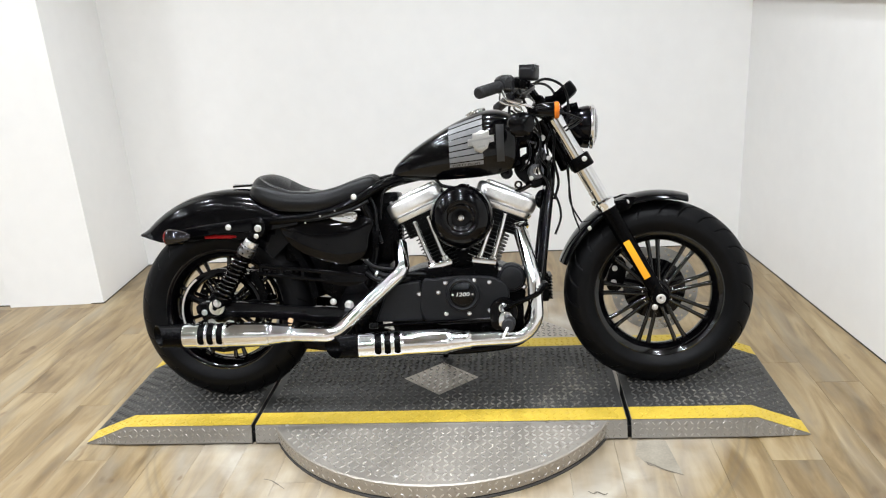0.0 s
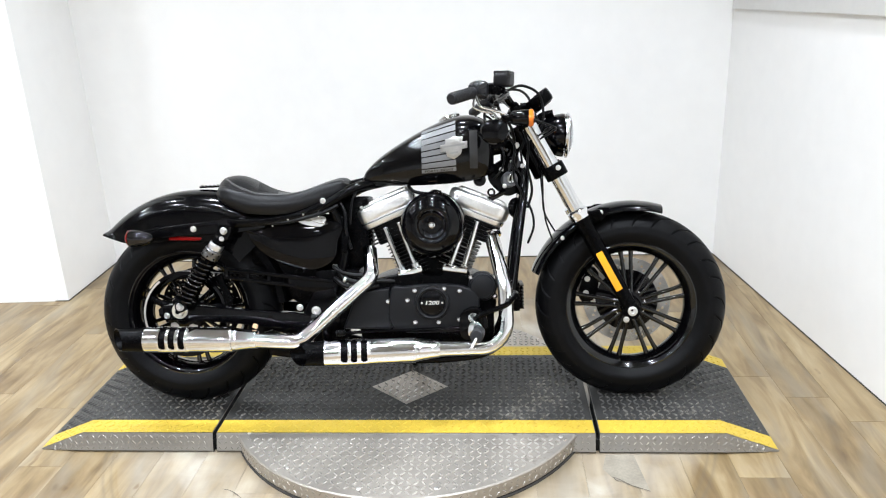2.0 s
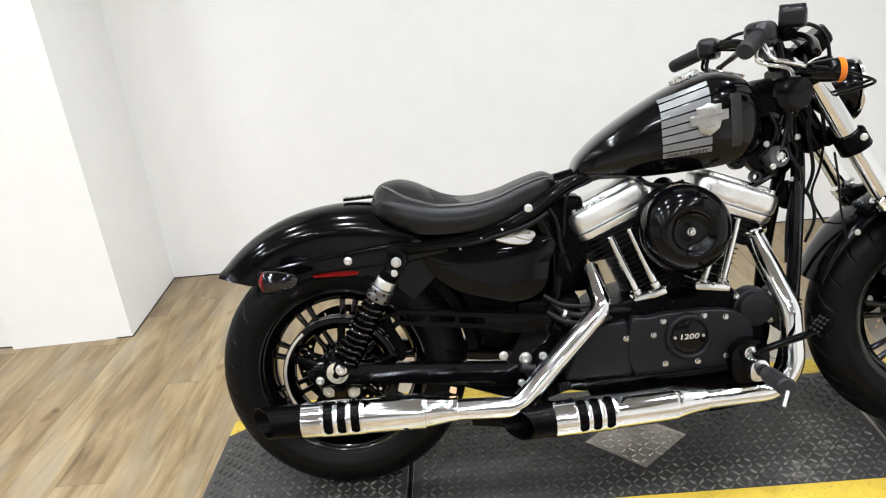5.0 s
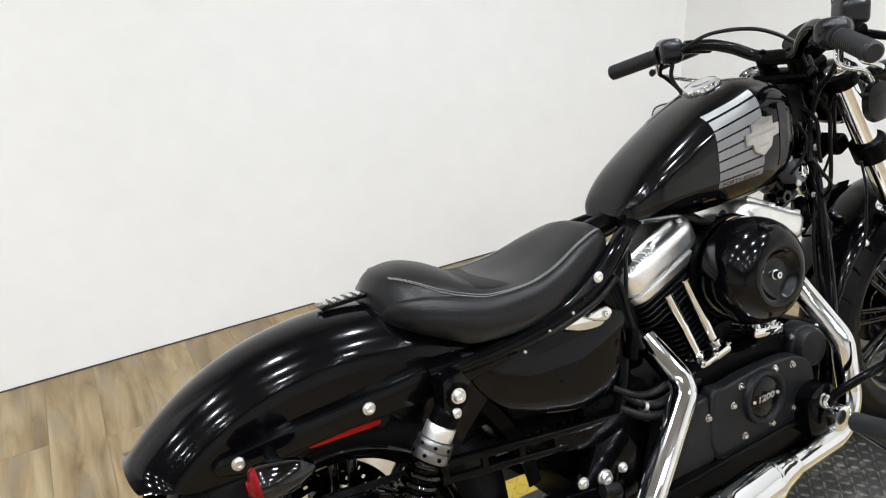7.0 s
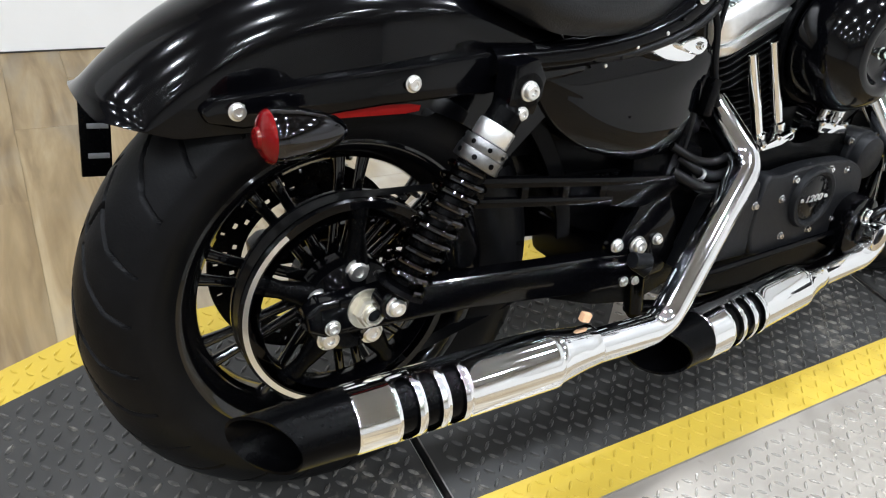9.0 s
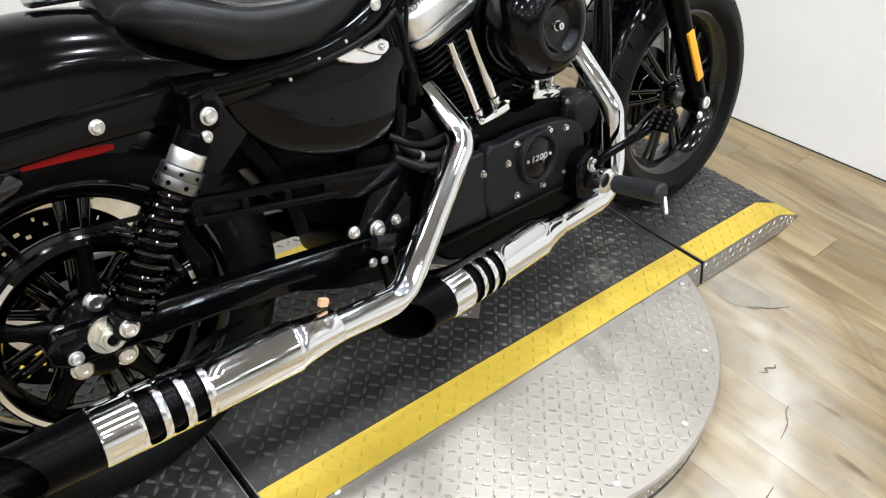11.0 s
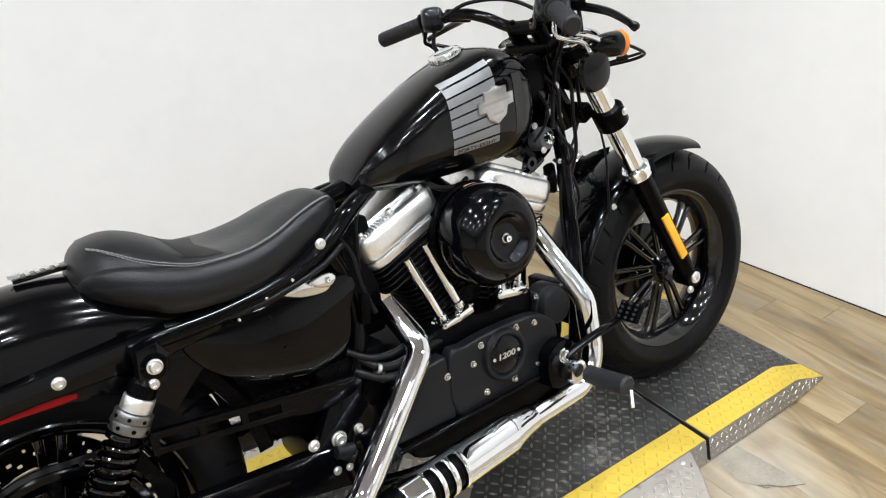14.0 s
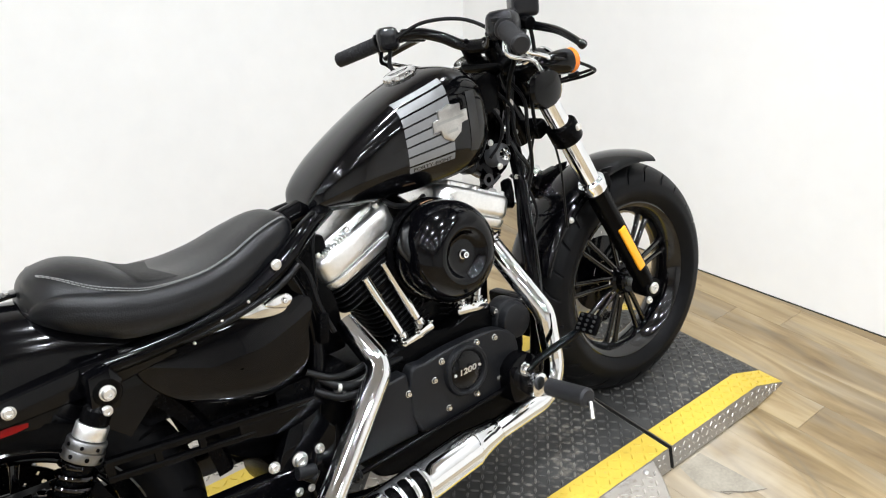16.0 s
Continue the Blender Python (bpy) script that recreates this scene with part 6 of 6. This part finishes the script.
riser = on("riser_clamp", rod((0.372, -0.055, 0.992), (0.372, 0.055, 0.992), 0.0165, None, 28, 0.005), satin_black, "black handlebar riser")
for s in (-1, 1):
    drop_s = 0.03 if s > 0 else 0.0
    part("riser_post", rod((0.372, s * 0.04, 0.99), (0.395, s * 0.04, 0.94), 0.019), satin_black, riser)
    bolt(0.362, s * 0.035, 1.006, 0.006, parent=riser, axis=(-0.3, 0, 0.95), mat=satin_black)
    a, b = Vector((0.196, s * 0.356, 1.0)), Vector((0.254, s * 0.245, 1.027))
    grip = on("grip", rod(a, b, 0.0178, 0.0168, 28, 0.004), grip_rubber, "black rubber handlebar grip")
    d = b - a
    for k in range(14):
        part("grip_ring", lathe([(0.0165, -0.0022), (0.0184, -0.0014), (0.0184, 0.0014), (0.0165, 0.0022)], a + d * (0.1 + 0.06 * k), d, 24), grip_rubber, grip)
    part("grip_flange", lathe([(0.0168, -0.003), (0.0215, -0.002), (0.0215, 0.003), (0.0168, 0.004)], b, d, 28), grip_rubber, grip)
    # switch housing
    c = Vector((0.268, s * 0.222, 1.034))
    sw = on("switch_housing", box(c, (0.054, 0.062 if s < 0 else 0.078, 0.058), 0.022, (0, 0, -26 * s), 4), anodised, "black handlebar switch housing")
    for k in range(3):
        part("switch_button", box(c + Vector((-0.026, s * 0.01 - 0.012 * k * s, 0.012 - 0.012 * k)), (0.008, 0.014, 0.008), 0.002, (0, 0, -26 * s)), wrinkle_grey, sw)
    per = on("lever_perch", box((0.315, s * 0.18, 1.035), (0.06, 0.04, 0.03), 0.008, (0, 8, -22 * s), 3), satin_black, "black lever perch")
    lev = on("hand_lever", tube([(0.335, s * 0.19, 1.03), (0.352, s * 0.225, 1.022), (0.352, s * 0.28, 1.01), (0.34, s * 0.33, 0.995), (0.331, s * 0.362, 0.983)], [0.009, 0.0085, 0.0075, 0.0065, 0.006], 14, 8, flat=1.35), gloss_black, "black hand lever with a ball end")
    part("lever_ball", lathe([(0.0, -0.0095), (0.006, -0.007), (0.0095, 0), (0.006, 0.007), (0.0, 0.0095)], (0.33, s * 0.366, 0.982), (0, 1, 0), 20), gloss_black, lev)
    # indicator and mirror below the bar
    ind = on("front_turn_signal", lathe([(0.0, -0.085), (0.007, -0.083), (0.015, -0.07), (0.0215, -0.045), (0.025, -0.018), (0.026, 0.0), (0.0245, 0.004), (0.0, 0.004)], (0.42, s * 0.224, 0.944 - drop_s), (1, 0, -0.03), 40), gloss_black, "black bullet turn signal with an amber lens")
    part("lens", lathe([(0.0255, 0.002), (0.0265, 0.006), (0.0265, 0.012), (0.024, 0.016), (0.014, 0.019), (0.0, 0.02)], (0.42, s * 0.224, 0.944 - drop_s), (1, 0, -0.03), 40), amber_lens, ind, "amber lens")
    part("stalk", tube([(0.36, s * 0.235, 0.952), (0.335, s * 0.265, 0.962), (0.30, s * 0.272, 0.973), (0.275, s * 0.272, 0.983), (0.262, s * 0.262, 1.012)], 0.0048, 12, 6), chrome, ind)
    stem = on("mirror", tube([(0.258, s * 0.235, 1.015), (0.252, s * 0.24, 0.985), (0.27, s * 0.242, 0.972), (0.315, s * 0.246, 0.958 - drop_s), (0.325, s * (0.258 if s < 0 else 0.29), 0.93 - drop_s * 1.6)], 0.0044, 12, 8), chrome if s < 0 else satin_black, "oval mirror slung below the bar on a slim stem")
    oval = rounded([(-0.06, 0.002), (-0.05, 0.026), (-0.02, 0.035), (0.025, 0.035), (0.052, 0.024), (0.06, 0.0), (0.05, -0.022), (0.02, -0.036), (-0.02, -0.036), (-0.05, -0.022)], 5)
    c, u, v = Vector((0.3165, -0.263, 0.904)), Vector((0.99, 0.13, 0.0)), Vector((0, 0, 1))
    if s > 0:
        c, u = Vector((0.345, 0.312, 0.868)), Vector((0.53, -0.85, 0))
    u = u.normalized() * (0.7 if s < 0 else 1.0)
    w = u.cross(v).normalized()
    w = w if (w.y if s < 0 else -w.x) > 0 else -w
    n = len(oval)
    g = Geo()
    for k, lift in ((1.0, -0.0005), (1.03, -0.004), (0.94, -0.012), (0.5, -0.018)):
        g.v += [tuple(c + u * p * k + v * q * k + w * lift) for p, q in oval]
    g.f += [(i * n + k, i * n + (k + 1) % n, (i + 1) * n + (k + 1) % n, (i + 1) * n + k) for i in range(3) for k in range(n)] + [tuple(range(3 * n, 4 * n))]
    part("mirror_shell", g, gloss_black, stem, "gloss black mirror back")
    part("mirror_face", Geo().add([tuple(c + u * p * 0.95 + v * q * 0.93) for p, q in oval], [tuple(range(n))]), mirror_glass, stem, "mirror glass")
mc = on("master_cylinder", box((0.345, -0.195, 1.066), (0.057, 0.049, 0.046), 0.013, (0, 4, -22), 4), anodised, "black brake fluid reservoir with a flat lid")
part("lid", box((0.346, -0.195, 1.087), (0.053, 0.045, 0.011), 0.004, (0, 4, -22), 3), anodised, mc)
part("piston_body", rod((0.335, -0.15, 1.045), (0.325, -0.235, 1.03), 0.013), satin_black, mc)
for dx, dy in ((-0.022, 0.018), (0.022, -0.018), (-0.01, -0.022), (0.016, 0.022)):
    part("lid_screw", lathe([(0.003, 0), (0.003, 0.0015), (0, 0.002)], (0.346 + dx, -0.195 + dy, 1.0915), (0, 0, 1), 8), steel, mc)

for ob in bike.children:
    if ob not in before:
        ob.matrix_local = BARS

# cables and brake lines
for pts, r in (
    ([(0.36, -0.245, 0.957), (0.42, -0.245, 0.942), (0.475, -0.24, 0.922), (0.5, -0.226, 0.911), (0.493, -0.2, 0.903), (0.482, -0.15, 0.896), (0.46, -0.1, 0.888)], 0.0034),
    ([(0.492, -0.226, 0.916), (0.48, -0.19, 0.909), (0.464, -0.14, 0.9), (0.445, -0.08, 0.893)], 0.0032),
    ([(0.30, 0.19, 1.045), (0.35, 0.14, 1.07), (0.41, 0.06, 1.06), (0.44, -0.02, 1.005), (0.43, -0.05, 0.93), (0.40, -0.06, 0.85)], 0.0045),
    ([(0.29, 0.21, 1.02), (0.285, 0.21, 0.98), (0.31, 0.18, 0.93), (0.36, 0.1, 0.89)], 0.005),
    ([(0.345, -0.17, 1.03), (0.40, -0.13, 1.055), (0.46, -0.09, 1.03), (0.475, -0.08, 0.96), (0.46, -0.07, 0.88), (0.47, -0.06, 0.80)], 0.0045),
    ([(0.31, -0.2, 1.02), (0.335, -0.16, 0.965), (0.37, -0.1, 0.92), (0.38, -0.07, 0.85), (0.36, -0.08, 0.78)], 0.005),
    ([(0.47, -0.06, 0.80), (0.475, -0.02, 0.72), (0.485, 0.05, 0.64), (0.53, 0.08, 0.56), (0.60, 0.09, 0.45)], 0.0032),
    ([(0.46, -0.125, 0.76), (0.465, -0.13, 0.70), (0.475, -0.12, 0.62), (0.50, -0.095, 0.55)], 0.0028),
    ([(0.40, -0.05, 0.86), (0.405, -0.055, 0.78), (0.395, -0.06, 0.70), (0.37, -0.07, 0.60), (0.36, -0.08, 0.50)], 0.004),
    ([(0.38, -0.05, 0.82), (0.375, -0.09, 0.76), (0.395, -0.1, 0.72), (0.41, -0.06, 0.68)], 0.004),
):
    on("cable", tube(pts, r, 10, 8), hose_black, "black control cable")
on("cable_fitting", rod((0.482, -0.198, 0.911), (0.474, -0.176, 0.907), 0.0062), hose_black)
# switch, horn and coil between tank and fork
switch_grey = material("switch_grey_plastic", (0.11, 0.112, 0.118), 0.42, spec=0.3, var=0.1, scale=30)
key = on("key_switch", lathe([(0.0, -0.045), (0.024, -0.045), (0.026, -0.041), (0.0265, 0.012), (0.025, 0.018), (0.019, 0.02), (0.0, 0.02)], (0.362, -0.037, 0.756), (0.15, -1, 0.1), 32), switch_grey, "dark grey ignition switch with a chrome face")
part("switch_face", lathe([(0.014, 0.019), (0.0155, 0.021), (0.0145, 0.026), (0.009, 0.027), (0.008, 0.023), (0.0, 0.023)], (0.362, -0.037, 0.756), (0.15, -1, 0.1), 28), chrome, key)
on("coil_cover", prism(rounded([(0.285, 0.868), (0.292, 0.925), (0.335, 0.945), (0.36, 0.92), (0.352, 0.868), (0.32, 0.855)], 3), -0.075, -0.01, 0.008), satin_black, "satin black cover behind the tank")
on("wire_box", box((0.365, 0.005, 0.83), (0.06, 0.08, 0.12), 0.012), satin_black)
on("neck_gusset", prism(rounded([(0.29, 0.76), (0.30, 0.80), (0.36, 0.83), (0.42, 0.80), (0.41, 0.73), (0.36, 0.70), (0.32, 0.72)], 3), -0.024, 0.024, 0.006), frame_black)
mount = on("rubber_mount", lathe([(0.0, -0.02), (0.018, -0.02), (0.021, -0.014), (0.021, 0.006), (0.016, 0.01), (0.0, 0.01)], (0.262, -0.05, 0.757), (0.1, -1, 0.1), 28), hose_black, "round black rubber mount")
part("mount_bolt", lathe([(0.0075, 0.009), (0.0075, 0.013), (0.0, 0.014)], (0.262, -0.05, 0.757), (0.1, -1, 0.1), 6), satin_black, mount)
link = on("steady_link", tube([(0.29, -0.045, 0.69), (0.315, -0.05, 0.7), (0.345, -0.05, 0.715)], 0.008, 12, 6), dark_chrome, "smoked chrome engine steady link")
part("link_end", lathe([(0.007, -0.008), (0.014, -0.008), (0.014, 0.008), (0.007, 0.008)], (0.30, -0.06, 0.715), (0, 1, 0), 24), dark_chrome, link)
clip_ob = on("cable_clip", box((0.345, -0.07, 0.86), (0.03, 0.008, 0.012), 0.003, (0, 35, 0)), dark_chrome, "dark cable clip")
part("clip_tab", box((0.362, -0.072, 0.845), (0.008, 0.008, 0.024), 0.002, (0, 20, 0)), dark_chrome, clip_ob)
on("bracket_plate", prism([(0.355, 0.795), (0.362, 0.83), (0.392, 0.838), (0.40, 0.80), (0.38, 0.785)], -0.062, -0.056, 0.002), dark_chrome, "dark neck bracket")
for x, y, z, r in ((0.385, -0.075, 0.868, 0.0085), (0.372, -0.066, 0.815, 0.006), (0.405, -0.06, 0.8, 0.006), (0.345, -0.06, 0.735, 0.006), (0.405, -0.05, 0.735, 0.007), (0.39, -0.06, 0.7, 0.005), (0.335, -0.05, 0.79, 0.006), (0.418, -0.045, 0.76, 0.006)):
    bolt(x, y, z, r)
for pts, r in (([(0.36, -0.06, 0.90), (0.38, -0.085, 0.86), (0.375, -0.09, 0.81), (0.40, -0.075, 0.77)], 0.004), ([(0.33, -0.065, 0.88), (0.345, -0.085, 0.83), (0.335, -0.08, 0.79), (0.31, -0.07, 0.76)], 0.0035), ([(0.41, -0.05, 0.92), (0.425, -0.08, 0.87), (0.42, -0.085, 0.80), (0.435, -0.07, 0.72), (0.42, -0.06, 0.66)], 0.0045), ([(0.40, -0.03, 0.70), (0.43, -0.05, 0.66), (0.44, -0.06, 0.60), (0.42, -0.05, 0.54)], 0.004)):
    on("wiring", tube(pts, r, 10, 8), hose_black, "black wiring")
horn = on("horn", lathe([(0.0, -0.02), (0.028, -0.02), (0.034, -0.012), (0.036, 0.0), (0.03, 0.006), (0.0, 0.008)], (0.388, -0.035, 0.66), (0.7, -0.6, 0), 36), satin_black, "round black horn")
on("regulator", box((0.375, 0, 0.36), (0.03, 0.13, 0.1), 0.006), satin_black)
for k in range(8):
    on("regulator_fin", box((0.395, 0, 0.32 + 0.011 * k), (0.018, 0.125, 0.003), 0.0008), satin_black)
on("throttle_body", rod((0.105, -0.06, 0.66), (0.105, 0.05, 0.70), 0.03), satin_black)
on("fuel_line", tube([(0.02, -0.05, 0.745), (0.04, -0.075, 0.725), (0.09, -0.07, 0.715), (0.13, -0.05, 0.72)], 0.006, 10, 8), hose_black)
on("side_stand", tube([(0.05, 0.13, 0.18), (0.03, 0.17, 0.12), (0.0, 0.225, 0.064)], [0.013, 0.011, 0.011], 14, 6), frame_black, "black side stand leg")

# ---- floor planks, laid along y ----
PW, PL = 0.152, 1.22
rng = random.Random(5)
plank = None
halves = {}
for i in range(-17, 13):
    x = i * PW + 0.04
    off = rng.uniform(0, PL)
    y = -2.35 + off - PL
    while y < BACK:
        a, b = max(y, -2.35), min(y + PL, BACK + 0.05)
        y += PL
        if b - a < 0.05 or x < -2.62 or x > 1.9:
            continue
        if x < -1.9 and a > 1.05:
            continue
        key2 = round(b - a, 2)
        if key2 not in halves:
            halves[key2] = mesh_of(box((0, 0, -0.002), (PW - 0.0005, b - a - 0.0009, 0.004), 0.0004, segments=1), oak, 30)
        ob = new("plank", halves[key2])
        ob.parent = floor
        ob.location = (x, (a + b) / 2, 0.0)
# the rest of the floor, out of view
rest = Geo()
for i in range(-34, 16):
    x = i * PW + 0.04
    if -2.62 <= x:
        rest.join(box((x, -5.1, -0.002), (PW - 0.0007, 5.5, 0.004), 0, segments=1))
    elif x < -2.62:
        rest.join(box((x, -3.4, -0.002), (PW - 0.0007, 8.9, 0.004), 0, segments=1))
tagged(part("far_planks", rest, oak, floor), kind="stuff")

# worn patch and scratches beside the ramp joint
patch_grey = material("worn_vinyl_patch", (0.25, 0.222, 0.175), 0.4, var=0.18, scale=14, bump=0.1, bump_scale=60)
scratch_dark = material("dark_scratch", (0.11, 0.092, 0.07), 0.6, var=0.2, scale=60)
part("worn_patch", Geo().add([(x, y, 0.0009) for x, y in ((0.648, -0.262), (0.735, -0.264), (0.752, -0.446), (0.7, -0.418), (0.652, -0.383), (0.628, -0.34))], [(0, 1, 2, 3, 4, 5)]), patch_grey, floor, "pale worn patch in the vinyl")
for pts, w in (
    (((0.752, -0.446), (0.7, -0.418), (0.672, -0.392), (0.652, -0.38)), 0.0022),
    (((0.672, -0.4), (0.66, -0.394), (0.655, -0.378)), 0.0016),
    (((0.464, -0.52), (0.478, -0.532), (0.49, -0.524), (0.508, -0.536), (0.52, -0.53)), 0.0028),
    (((0.424, -0.615), (0.4, -0.622), (0.372, -0.64), (0.32, -0.652)), 0.0016),
    (((0.196, -0.703), (0.12, -0.712), (0.01, -0.715)), 0.002),
    (((-0.245, -0.623), (-0.29, -0.6), (-0.31, -0.612)), 0.0022),
    (((-0.45, -0.5), (-0.5, -0.46), (-0.53, -0.45)), 0.0018),
):
    line = spline([(x, y, 0.0014) for x, y in pts], 6)
    strip_geo = Geo()
    for k, p in enumerate(line):
        d = (line[min(k + 1, len(line) - 1)] - line[max(k - 1, 0)]).normalized()
        ww = w * (0.35 + 0.65 * math.sin(math.pi * (k + 0.5) / len(line))) * (0.7 + 0.5 * rng.random())
        strip_geo.v += [(p.x - d.y * ww, p.y + d.x * ww, p.z), (p.x + d.y * ww, p.y - d.x * ww, p.z)]
    strip_geo.f += [(2 * k, 2 * k + 1, 2 * k + 3, 2 * k + 2) for k in range(len(line) - 1)]
    part("scratch", strip_geo, scratch_dark, floor)
